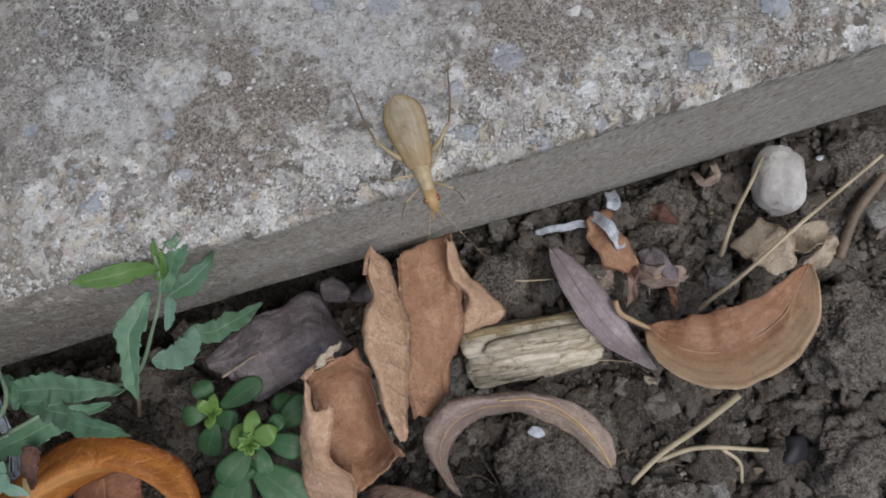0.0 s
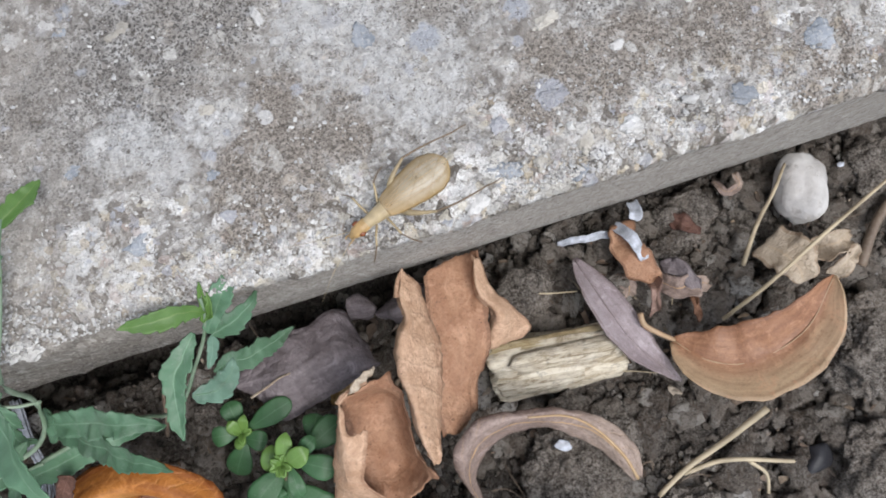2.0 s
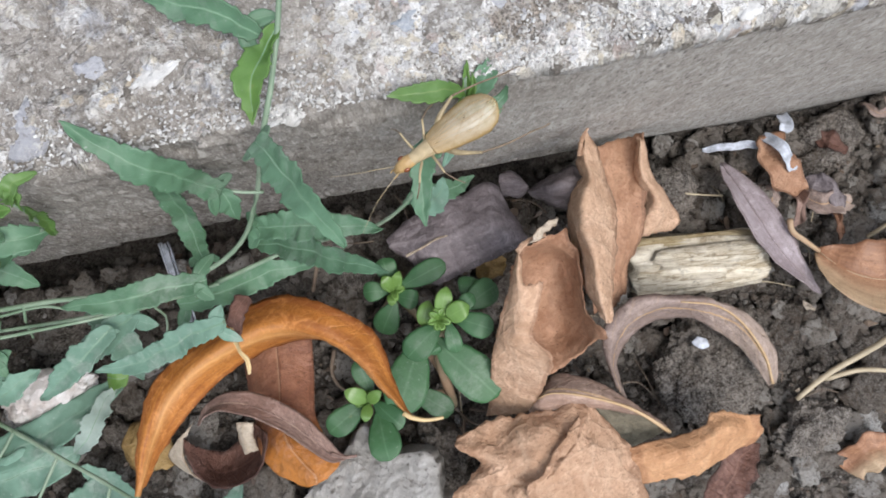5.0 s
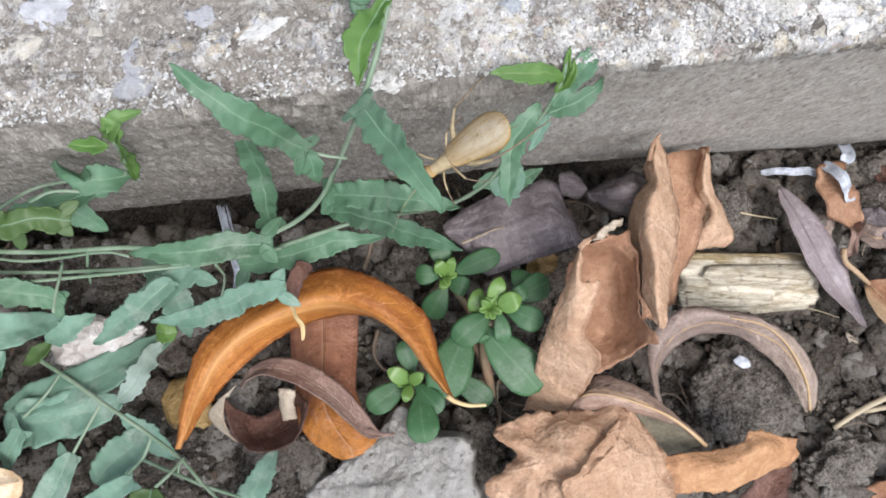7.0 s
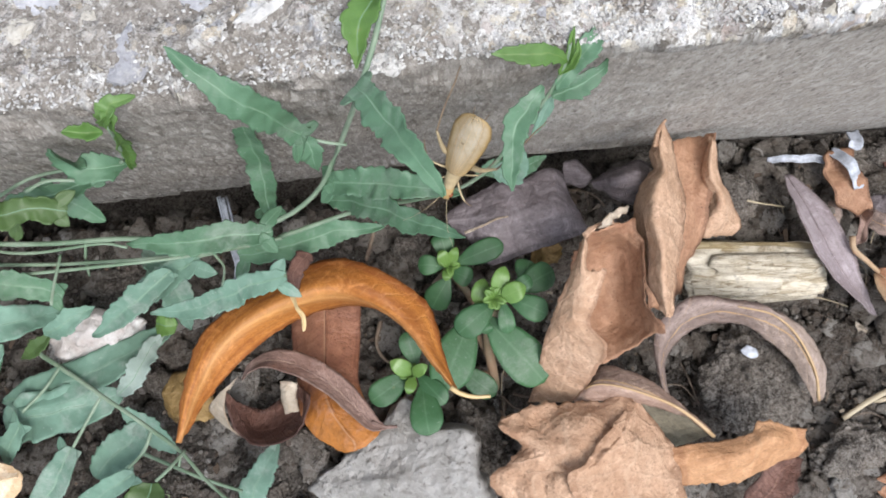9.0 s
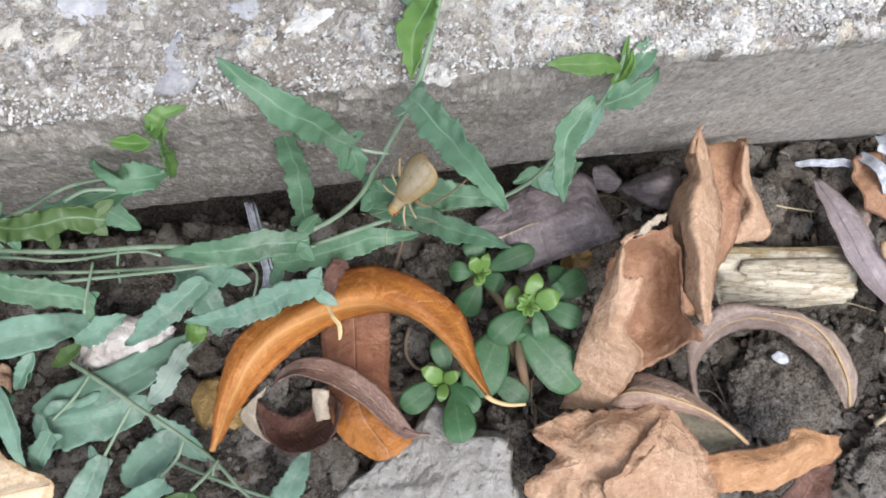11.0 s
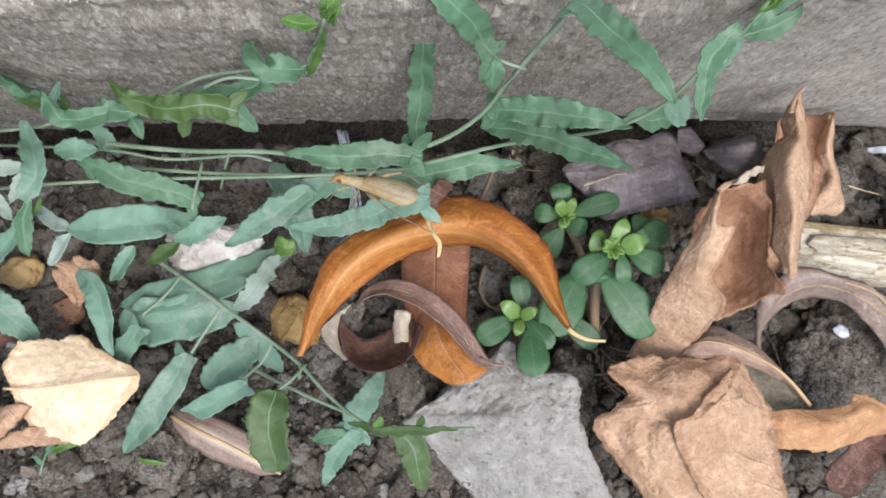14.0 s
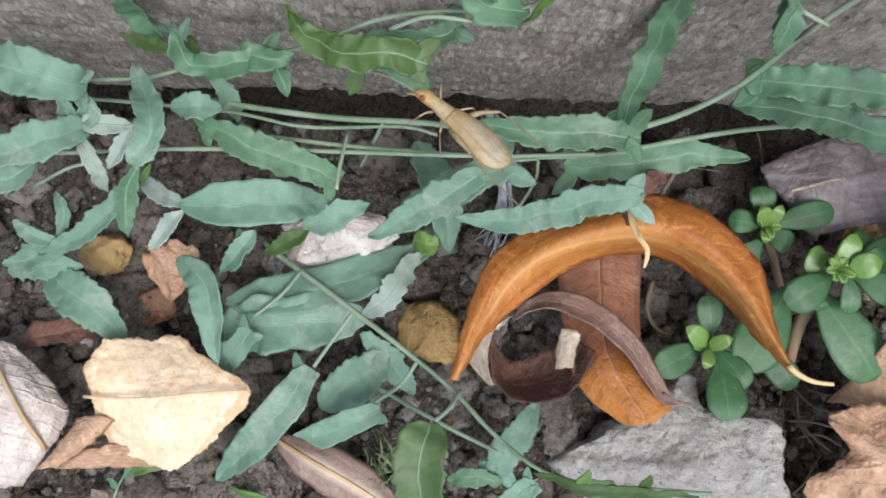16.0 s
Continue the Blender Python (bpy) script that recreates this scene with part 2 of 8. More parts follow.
def stone_material(name, a, b, speck=0.3, scale=900, relief=0.0004):
    m = Mat(name, 0.7, spec=0.35)
    c = m.mix(m.ramp(m.noise(scale * 0.35, 4, 0.6), (0.35, 0.0), (0.7, 1.0)), a, b)
    c = m.mix(m.ramp(m.noise(scale * 2, 3, 0.7), (0.5, 0.0), (0.75, speck)), c, (0.62, 0.6, 0.57))
    c = m.mix(m.ramp(m.noise(scale * 1.1, 3, 0.7), (0.58, 0.0), (0.72, speck)), c, (0.16, 0.14, 0.12))
    c = m.mix(1.0, c, m.ramp(m.rand(), (0.0, 0.8), (1.0, 1.15)), "MULTIPLY")
    return m.color(c).bump(m.math("ADD", m.noise(scale * 1.6, 5, 0.75), m.noise(scale * 4, 3, 0.7)), relief, 0.8).m


def grain_material():
    m = Mat("kerb_sand_grains", 0.6, spec=0.4)
    c = m.ramp(m.island(), (0.0, (0.16, 0.14, 0.12)), (0.3, (0.3, 0.28, 0.25)), (0.55, (0.5, 0.47, 0.42)), (0.7, (0.34, 0.34, 0.34)), (0.85, (0.5, 0.48, 0.44)), (1.0, (0.68, 0.67, 0.64)))
    return m.color(m.mix(0.35, c, m.ramp(m.noise(900), (0.3, 0.1), (0.7, 0.7)))).m


def soil_material(name="dry_soil", light=1.0):
    m = Mat(name, 0.95, spec=0.15)
    big, mid, fine = m.noise(60, 4, 0.6), m.noise(330, 6, 0.75, warp=0.6), m.noise(1500, 5, 0.75)
    # hollows of the bump run to near black, shade of the gaps painted in
    c = m.ramp(mid, (0.36, (0.022, 0.018, 0.016)), (0.52, (0.09, 0.076, 0.065)), (0.68, (0.29, 0.257, 0.225)))
    c = m.mix(m.ramp(big, (0.45, 0.0), (0.6, 0.5)), c, (0.19, 0.158, 0.13))
    c = m.mix(m.ramp(fine, (0.42, 0.0), (0.66, 0.75)), c, (0.33, 0.305, 0.275))
    c = m.mix(m.ramp(m.noise(900, 4, 0.7), (0.52, 0.0), (0.64, 0.8)), c, (0.04, 0.033, 0.028))
    c = m.mix(1.0, c, (light, light, light), "MULTIPLY")
    return m.color(c).bump(m.math("ADD", fine, m.math("MULTIPLY", mid, 1.2)), 0.002, 1.0).m


def litter_material():
    m = Mat("leaf_litter_crumbs", 0.85, spec=0.2)
    c = m.ramp(m.island(), (0.0, (0.05, 0.04, 0.034)), (0.25, (0.1, 0.075, 0.058)), (0.5, (0.17, 0.12, 0.085)), (0.7, (0.24, 0.2, 0.165)), (0.85, (0.13, 0.1, 0.085)), (0.95, (0.3, 0.23, 0.16)), (1.0, (0.48, 0.44, 0.38)))
    c = m.mix(m.ramp(m.noise(900, 4, 0.7), (0.42, 0.0), (0.65, 0.6)), c, (0.07, 0.055, 0.045))
    return m.color(c).bump(m.noise(1200, 4, 0.7), 0.0006, 0.8).m


def clod_material():
    m = Mat("soil_clods", 0.95, spec=0.15)
    c = m.ramp(m.island(), (0.0, (0.09, 0.076, 0.064)), (0.35, (0.2, 0.172, 0.147)), (0.75, (0.36, 0.32, 0.28)), (0.96, (0.55, 0.52, 0.48)), (0.985, (0.8, 0.79, 0.77)), (1.0, (0.26, 0.14, 0.08)))
    c = m.mix(m.ramp(m.noise(1300, 4, 0.75), (0.42, 0.0), (0.64, 0.7)), c, (0.44, 0.4, 0.355))
    c = m.mix(m.ramp(m.noise(700, 4, 0.75), (0.52, 0.0), (0.64, 0.75)), c, (0.055, 0.044, 0.037))
    c = m.mix(m.ramp(m.noise(230, 5, 0.75, warp=0.6), (0.48, 0.0), (0.62, 0.55)), c, (0.17, 0.128, 0.098))
    return m.color(c).bump(m.math("ADD", m.noise(1500, 5, 0.75), m.noise(420, 5, 0.75)), 0.0025, 1.0).m


def dead_leaf_material(name, a, b, dark, vein, spots=0.5, rough=0.6, veins=9.0, glow=0.12, lines=0.4, streak=0.0, ribs=0.85, relief=0.0008, band=0.0, end=None, side=None):
    """Dry leaf: u runs along the midrib, v across it from -1 to 1."""
    m = Mat(name, rough, spec=0.35)
    u, v = m.axis(m.uv, 0), m.axis(m.uv, 1)
    av = m.math("ABSOLUTE", v)
    mott = m.noise(140, 5, 0.65, warp=0.5)
    c = m.mix(m.ramp(mott, (0.33, 0.0), (0.68, 1.0)), a, b)
    c = m.mix(m.ramp(m.noise(700, 4, 0.7), (0.45, 0.0), (0.8, 0.5)), c, dark)
    edge = m.ramp(m.math("ADD", av, m.math("MULTIPLY", mott, 0.25)), (0.95, 0.0), (1.12, 0.6))
    c = m.mix(edge, c, dark)
    spot = m.ramp(m.cells(330), (0.06, spots), (0.16, 0.0))
    c = m.mix(m.math("MULTIPLY", spot, m.ramp(m.noise(90, 3), (0.5, 0.0), (0.62, 1.0))), c, tuple(0.35 * d for d in dark))
    if end:
        c = m.mix(m.ramp(m.math("ADD", u, m.math("MULTIPLY", mott, 0.3)), (0.68, 0.0), (0.86, 0.9)), c, m.mix(m.ramp(m.noise(350, 4, 0.7), (0.4, 0.0), (0.65, 0.6)), end, tuple(0.55 * k for k in end)))
    if side:
        c = m.mix(m.ramp(m.math("ADD", v, m.math("MULTIPLY", mott, 0.4)), (0.2, 0.0), (0.75, 0.85)), c, side)
    wig = m.math("MULTIPLY", m.math("SUBTRACT", m.noise(220, 2), 0.5), 0.12)
    lat = m.math("FRACT", m.math("ADD", m.math("MULTIPLY", m.math("SUBTRACT", u, m.math("MULTIPLY", av, 0.13)), veins), m.math("MULTIPLY", wig, veins * 0.6)))
    lat = m.ramp(m.math("ABSOLUTE", m.math("SUBTRACT", lat, 0.5)), (0.0, 1.0), (0.09, 0.0))
    net = m.ramp(m.cells(1100), (0.0, 0.0), (0.5, 1.0))
    if streak:
        comb = m.n.new("ShaderNodeCombineXYZ")
        m.put(m.math("MULTIPLY", u, 1.0), comb.inputs[0])
        m.put(m.math("MULTIPLY", v, 3.2), comb.inputs[1])
        c = m.mix(m.math("MULTIPLY", m.ramp(m.noise(1.6, 4, 0.6, co=comb.outputs[0]), (0.4, 0.0), (0.6, 1.0)), streak), c, dark)
    c = m.mix(m.ramp(m.noise(1600, 3, 0.7), (0.55, 0.0), (0.7, 0.3)), c, tuple(0.4 * d for d in dark))
    pale = tuple(min(0.9, 1.3 * k + 0.04) for k in b)
    c = m.mix(m.ramp(m.noise(260, 5, 0.75, warp=0.8), (0.52, 0.0), (0.68, 0.55)), c, pale)
    c = m.mix(m.ramp(m.cells(620), (0.04, spots), (0.13, 0.0)), c, tuple(0.3 * d for d in dark))
    wisp = m.ramp(m.math("ABSOLUTE", m.math("SUBTRACT", m.noise(240, 5, 0.7, warp=1.5), 0.5)), (0.0, 1.0), (0.022, 0.0))
    c = m.mix(m.math("MULTIPLY", wisp, m.ramp(m.noise(70, 3), (0.48, 0.0), (0.6, 0.5 * min(1.0, spots + 0.2)))), c, tuple(0.6 * d for d in dark))
    c = m.mix(m.math("MULTIPLY", lat, lines), c, vein)
    if band:
        c = m.mix(m.ramp(m.math("ADD", av, m.math("MULTIPLY", mott, 0.3)), (0.16, band), (0.5, 0.0)), c, vein)
    rib = m.ramp(av, (0.02, 1.0), (0.06, 0.0))
    c = m.mix(m.math("MULTIPLY", rib, ribs), c, vein)
    m.color(c)
    crimp = m.math("ABSOLUTE", m.math("SUBTRACT", m.noise(95, 3, 0.55, warp=0.5), 0.5))
    h = m.math("ADD", m.math("SUBTRACT", m.math("MULTIPLY", lat, 1.2 * lines), m.math("MULTIPLY", crimp, 2.6)), m.math("ADD", m.math("MULTIPLY", net, 0.25), m.math("MULTIPLY", m.noise(260, 6, 0.7, warp=0.6), 1.6)))
    m.bump(h, relief, 0.8)
    return m.thin(glow, c).m


def green_leaf_material(name, a, b, vein, dust=0.3, rough=0.5, veins=7.0, tip=None):
    m = Mat(name, rough, spec=0.5)
    u, v = m.axis(m.uv, 0), m.axis(m.uv, 1)
    av = m.math("ABSOLUTE", v)
    c = m.mix(m.ramp(m.noise(120, 4, 0.6), (0.35, 0.0), (0.7, 1.0)), a, b)
    c = m.mix(m.ramp(m.rand(), (0.0, 0.0), (1.0, 0.5)), c, tuple(1.25 * k for k in b))
    lat = m.math("FRACT", m.math("MULTIPLY", m.math("SUBTRACT", u, m.math("MULTIPLY", av, 0.16)), veins))
    lat = m.ramp(m.math("ABSOLUTE", m.math("SUBTRACT", lat, 0.5)), (0.0, 1.0), (0.07, 0.0))
    c = m.mix(m.ramp(m.noise(330, 5, 0.7), (0.42, 0.0), (0.72, 0.4)), c, tuple(0.7 * k for k in a))
    c = m.mix(m.math("MULTIPLY", lat, 0.07), c, vein)
    c = m.mix(m.ramp(av, (0.02, 0.3), (0.09, 0.0)), c, vein)
    c = m.mix(m.ramp(m.math("ADD", av, m.math("MULTIPLY", m.noise(300), 0.3)), (1.0, 0.0), (1.14, 0.28)), c, vein)
    dirt = m.math("MULTIPLY", m.ramp(m.noise(85, 6, 0.75, warp=0.4), (0.52, 0.0), (0.6, 1.0)), m.ramp(m.noise(1300, 3, 0.7), (0.35, 0.35), (0.6, 1.0)))
    c = m.mix(m.math("MULTIPLY", dirt, 0.45 * dust), c, (0.44, 0.46, 0.42))
    c = m.mix(m.ramp(m.noise(1900, 2, 0.5), (0.7, 0.0), (0.78, dust)), c, (0.5, 0.5, 0.45))
    c = m.mix(m.ramp(m.noise(60, 4, 0.7), (0.55, 0.0), (0.75, 0.25)), c, tuple(0.7 * k for k in a))
    c = m.mix(m.ramp(m.noise(420, 2, 0.5), (0.74, 0.0), (0.78, 0.35)), c, (0.2, 0.19, 0.08))
    m.color(c)
    m.bump(m.math("ADD", m.math("MULTIPLY", lat, -0.05), m.noise(220, 3)), 0.00045, 0.5)
    return m.thin(0.22, m.mix(0.5, c, (0.25, 0.42, 0.05))).m


def stem_material(name, a, b):
    m = Mat(name, 0.55, spec=0.4)
    c = m.mix(m.ramp(m.noise(90, 3), (0.4, 0.0), (0.65, 1.0)), a, b)
    return m.color(m.mix(m.ramp(m.noise(1200, 3), (0.55, 0.0), (0.75, 0.35)), c, (0.35, 0.35, 0.28))).m


def wood_material(name, crack, dim, mid, pale):
    m = Mat(name, 0.85, spec=0.2)
    u, v = m.axis(m.uv, 0), m.axis(m.uv, 1)
    comb = m.n.new("ShaderNodeCombineXYZ")
    m.put(m.math("MULTIPLY", u, 3.5), comb.inputs[0])
    m.put(m.math("MULTIPLY", v, 17.0), comb.inputs[1])
    grain = m.noise(1.0, 6, 0.75, co=comb.outputs[0], warp=1.2)
    c = m.ramp(grain, (0.3, crack), (0.42, dim), (0.54, mid), (0.7, pale))
    c = m.mix(m.ramp(m.noise(160, 3), (0.48, 0.0), (0.62, 0.5)), c, pale)
    c = m.mix(m.ramp(m.noise(420, 5, 0.75), (0.56, 0.0), (0.68, 0.5)), c, crack)
    return m.color(c).bump(grain, 0.0012, 0.9).m


def plain_material(name, color, rough=0.6, vary=0.3, scale=500, spec=0.3):
    m = Mat(name, rough, spec=spec)
    c = m.mix(m.ramp(m.noise(scale, 4, 0.65), (0.35, 0.0), (0.7, 1.0)), tuple(k * (1 - vary) for k in color), color)
    return m.color(c).bump(m.noise(scale * 3, 3), 0.0002, 0.5).m


def wing_material():
    """Clear pearly wing cover, amber towards the rim and the shoulder."""
    m = Mat("cricket_wing", 0.35, spec=0.5)
    u, v = m.axis(m.uv, 0), m.axis(m.uv, 1)
    av = m.math("ABSOLUTE", v)
    c = m.mix(m.ramp(av, (0.45, 0.0), (0.95, 1.0)), (0.55, 0.48, 0.36), (0.31, 0.2, 0.07))
    c = m.mix(m.ramp(u, (0.0, 0.75), (0.5, 0.0)), c, (0.46, 0.31, 0.14))
    c = m.mix(m.ramp(u, (0.86, 0.0), (0.99, 0.8)), c, (0.4, 0.27, 0.1))
    slant = m.math("ABSOLUTE", m.math("SUBTRACT", m.math("FRACT", m.math("ADD", m.math("MULTIPLY", u, 3.0), m.math("MULTIPLY", v, 1.1))), 0.5))
    c = m.mix(m.ramp(slant, (0.02, 0.3), (0.1, 0.0)), c, (0.34, 0.22, 0.09))
    stripe = m.math("ABSOLUTE", m.math("SUBTRACT", av, 0.5))
    c = m.mix(m.ramp(stripe, (0.03, 0.45), (0.14, 0.0)), c, (0.32, 0.21, 0.085))
    c = m.mix(m.ramp(m.cells(1500), (0.02, 0.35), (0.2, 0.0)), c, (0.7, 0.64, 0.52))
    c = m.mix(m.ramp(m.noise(420, 4, 0.7), (0.45, 0.0), (0.62, 0.55)), c, (0.3, 0.205, 0.085))
    m.color(c).bump(m.noise(900, 3), 0.0003, 0.6)
    m.l.new(m.ramp(av, (0.3, 0.5), (0.95, 0.78)), m.b.inputs["Alpha"])
    return m.m
CONCRETE = concrete_material()
GRAINS = grain_material()
LITTER = litter_material()
SOIL, SOIL_LUMP, CLODS = soil_material(), soil_material("soil_lump", 1.75), clod_material()
ST_WHITE = stone_material("white_quartz_pebble", (0.5, 0.485, 0.46), (0.78, 0.77, 0.75), 0.5)
ST_BLUE = stone_material("blue_grey_pebble", (0.24, 0.265, 0.295), (0.42, 0.44, 0.47), 0.55)
ST_GREY = stone_material("lilac_grey_pebble", (0.32, 0.32, 0.34), (0.5, 0.5, 0.53), 0.55)
ST_CREAM = stone_material("cream_pebble", (0.4, 0.365, 0.31), (0.56, 0.53, 0.47), 0.5)
ST_RUBBLE = stone_material("pale_rubble_stone", (0.4, 0.378, 0.35), (0.6, 0.58, 0.55), 0.9, 620, 0.002)
ST_PINK = stone_material("pinkish_white_stone", (0.68, 0.6, 0.555), (0.9, 0.88, 0.86), 0.25, 500, 0.0016)
ST_PEBBLE = stone_material("smooth_grey_white_pebble", (0.38, 0.365, 0.355), (0.66, 0.65, 0.64), 0.45, 260)
LF_ORANGE = dead_leaf_material("orange_dead_leaf", (0.46, 0.165, 0.032), (0.6, 0.25, 0.058), (0.26, 0.075, 0.02), (0.72, 0.4, 0.15), 0.25, 0.5, 24, 0.2, 0.16, 0.6, 0.3, 0.00025, 0.45)
LF_RUST = dead_leaf_material("rust_brown_dead_leaf", (0.27, 0.125, 0.082), (0.36, 0.165, 0.095), (0.16, 0.065, 0.04), (0.52, 0.32, 0.2), 0.6, 0.45, 16, 0.1, 0.08, 0.0, 0.5, 0.0004, 0.0, (0.5, 0.19, 0.035))
LF_DARK = dead_leaf_material("mauve_brown_dead_leaf", (0.25, 0.155, 0.125), (0.37, 0.25, 0.21), (0.11, 0.066, 0.052), (0.46, 0.34, 0.27), 0.4, 0.55, 14, 0.08, 0.12, 0.3, 0.85, 0.0004)
LF_ROSE = dead_leaf_material("pinkish_brown_dead_leaf", (0.36, 0.24, 0.19), (0.5, 0.36, 0.29), (0.2, 0.12, 0.09), (0.62, 0.42, 0.24), 0.5, 0.6, 10, 0.1, 0.15, 0.2, 0.85, 0.0005)
LF_TAN = dead_leaf_material("tan_crumpled_leaf", (0.46, 0.285, 0.18), (0.63, 0.43, 0.3), (0.28, 0.15, 0.09), (0.64, 0.47, 0.34), 0.7, 0.7, 8, 0.12, 0.18, 0.0, 0.25, 0.0005)
LF_PALE = dead_leaf_material("pale_brown_crumpled_leaf", (0.44, 0.262, 0.162), (0.6, 0.4, 0.272), (0.28, 0.15, 0.085), (0.62, 0.44, 0.31), 0.6, 0.75, 6, 0.12, 0.2, 0.0, 0.3, 0.0009)
LF_GREY = dead_leaf_material("grey_brown_dead_leaf", (0.25, 0.185, 0.16), (0.38, 0.295, 0.26), (0.14, 0.098, 0.085), (0.56, 0.36, 0.18), 0.5, 0.6, 12, 0.08, 0.15, 0.25, 0.85, 0.0005, 0.0, (0.46, 0.36, 0.3))
LF_VIOLET = dead_leaf_material("violet_grey_dead_leaf", (0.29, 0.24, 0.255), (0.4, 0.35, 0.37), (0.19, 0.145, 0.145), (0.44, 0.35, 0.32), 0.2, 0.5, 18, 0.08, 0.05, 0.3, 0.7, 0.0003)
LF_MURK = dead_leaf_material("dark_violet_dead_leaf", (0.17, 0.143, 0.15), (0.29, 0.252, 0.265), (0.05, 0.04, 0.042), (0.34, 0.3, 0.31), 0.3, 0.5, 7, 0.05, 0.12, 0.3, 0.15, 0.0005)
LF_AMBER = dead_leaf_material("amber_brown_dead_leaf", (0.3, 0.15, 0.085), (0.42, 0.22, 0.12), (0.18, 0.08, 0.045), (0.3, 0.15, 0.08), 0.3, 0.45, 9, 0.12, 0.03, 0.4, 0.5, 0.0002, 0.0, None, (0.52, 0.39, 0.25))
LF_CREAM = dead_leaf_material("cream_dead_leaf", (0.76, 0.57, 0.38), (0.87, 0.71, 0.52), (0.55, 0.34, 0.17), (0.5, 0.3, 0.15), 0.5, 0.6, 7, 0.15, 0.04, 0.0, 0.0, 0.0003)
LF_MOSS = dead_leaf_material("grey_olive_leaf_underside", (0.2, 0.175, 0.13), (0.3, 0.27, 0.2), (0.1, 0.085, 0.06), (0.36, 0.31, 0.22), 0.7, 0.7, 9, 0.1, 0.1, 0.0, 0.2, 0.0005)
LF_APRICOT = dead_leaf_material("apricot_dead_leaf", (0.47, 0.245, 0.12), (0.6, 0.345, 0.185), (0.3, 0.14, 0.07), (0.6, 0.4, 0.24), 0.5, 0.7, 6, 0.12, 0.12, 0.0, 0.2, 0.0006)
LF_BANDED = dead_leaf_material("brown_leaf_with_pale_band", (0.24, 0.165, 0.135), (0.34, 0.25, 0.21), (0.13, 0.085, 0.065), (0.62, 0.52, 0.42), 0.4, 0.6, 12, 0.08, 0.06, 0.3, 0.5, 0.0003, 0.95)
LF_BROWN = dead_leaf_material("warm_brown_dead_leaf", (0.2, 0.098, 0.058), (0.3, 0.16, 0.098), (0.095, 0.046, 0.03), (0.38, 0.22, 0.14), 0.8, 0.65, 7, 0.1, 0.18, 0.0, 0.2)
LF_RUSSET = dead_leaf_material("russet_dead_leaf", (0.33, 0.17, 0.1), (0.46, 0.27, 0.168), (0.15, 0.075, 0.045), (0.46, 0.29, 0.19), 0.8, 0.65, 7, 0.1, 0.12, 0.0, 0.15, 0.0004)
LF_UMBER = dead_leaf_material("dark_umber_dead_leaf", (0.115, 0.055, 0.04), (0.19, 0.095, 0.07), (0.05, 0.025, 0.02), (0.22, 0.12, 0.09), 0.3, 0.55, 14, 0.06, 0.2, 0.3)
LF_BUFF = dead_leaf_material("buff_dead_leaf", (0.48, 0.39, 0.29), (0.6, 0.52, 0.42), (0.3, 0.2, 0.13), (0.55, 0.44, 0.32), 0.3, 0.65, 12, 0.12, 0.2)
LF_BLUSH = dead_leaf_material("whitish_pink_dead_leaf", (0.56, 0.475, 0.425), (0.74, 0.655, 0.6), (0.38, 0.3, 0.26), (0.6, 0.5, 0.44), 0.4, 0.65, 9, 0.12, 0.3)
LF_OLIVE = dead_leaf_material("ochre_dead_leaf", (0.33, 0.21, 0.075), (0.45, 0.3, 0.125), (0.15, 0.09, 0.035), (0.4, 0.27, 0.12), 0.8, 0.6, 8, 0.1, 0.15)
GREEN = green_leaf_material("bindweed_leaf", (0.062, 0.14, 0.075), (0.118, 0.23, 0.138), (0.27, 0.42, 0.26), 0.4)
GREEN_GREY = green_leaf_material("dusty_bindweed_leaf", (0.11, 0.21, 0.15), (0.19, 0.32, 0.245), (0.38, 0.48, 0.4), 0.85, 0.6)
GREEN_YOUNG = green_leaf_material("young_bindweed_leaf", (0.072, 0.16, 0.035), (0.125, 0.235, 0.055), (0.27, 0.34, 0.12), 0.1)
GREEN_OLIVE = green_leaf_material("olive_bindweed_leaf", (0.05, 0.095, 0.028), (0.085, 0.145, 0.045), (0.15, 0.21, 0.1), 0.2)
GREEN_WHITE = green_leaf_material("withered_whitish_bindweed_leaf", (0.2, 0.28, 0.235), (0.36, 0.43, 0.39), (0.45, 0.5, 0.44), 0.8, 0.7)
PURSLANE = green_leaf_material("purslane_leaf", (0.034, 0.105, 0.042), (0.06, 0.155, 0.064), (0.15, 0.28, 0.15), 0.35, 0.5, 4.0)
PURSLANE_YOUNG = green_leaf_material("purslane_bud", (0.105, 0.215, 0.05), (0.17, 0.3, 0.075), (0.24, 0.36, 0.13), 0.1, 0.35, 4.0)
STEM = stem_material("bindweed_stem", (0.14, 0.21, 0.135), (0.25, 0.32, 0.235))
MOSS = stem_material("pale_moss", (0.12, 0.19, 0.07), (0.36, 0.42, 0.25))
VEIN = stem_material("bindweed_midrib", (0.14, 0.26, 0.155), (0.21, 0.33, 0.22))
STEM_RED = stem_material("purslane_stem", (0.2, 0.17, 0.1), (0.3, 0.2, 0.13))
STRAW = stem_material("dry_straw", (0.3, 0.245, 0.165), (0.5, 0.42, 0.29))
TWIG = stem_material("brown_rootlet", (0.13, 0.095, 0.07), (0.25, 0.19, 0.14))
RIB = stem_material("leaf_rib_ochre", (0.42, 0.28, 0.15), (0.54, 0.39, 0.24))
PALE_STALK = stem_material("cream_leaf_stalk", (0.55, 0.4, 0.2), (0.7, 0.56, 0.33))
WOOD = wood_material("weathered_split_wood", (0.12, 0.095, 0.068), (0.42, 0.345, 0.24), (0.7, 0.63, 0.5), (0.86, 0.81, 0.7))
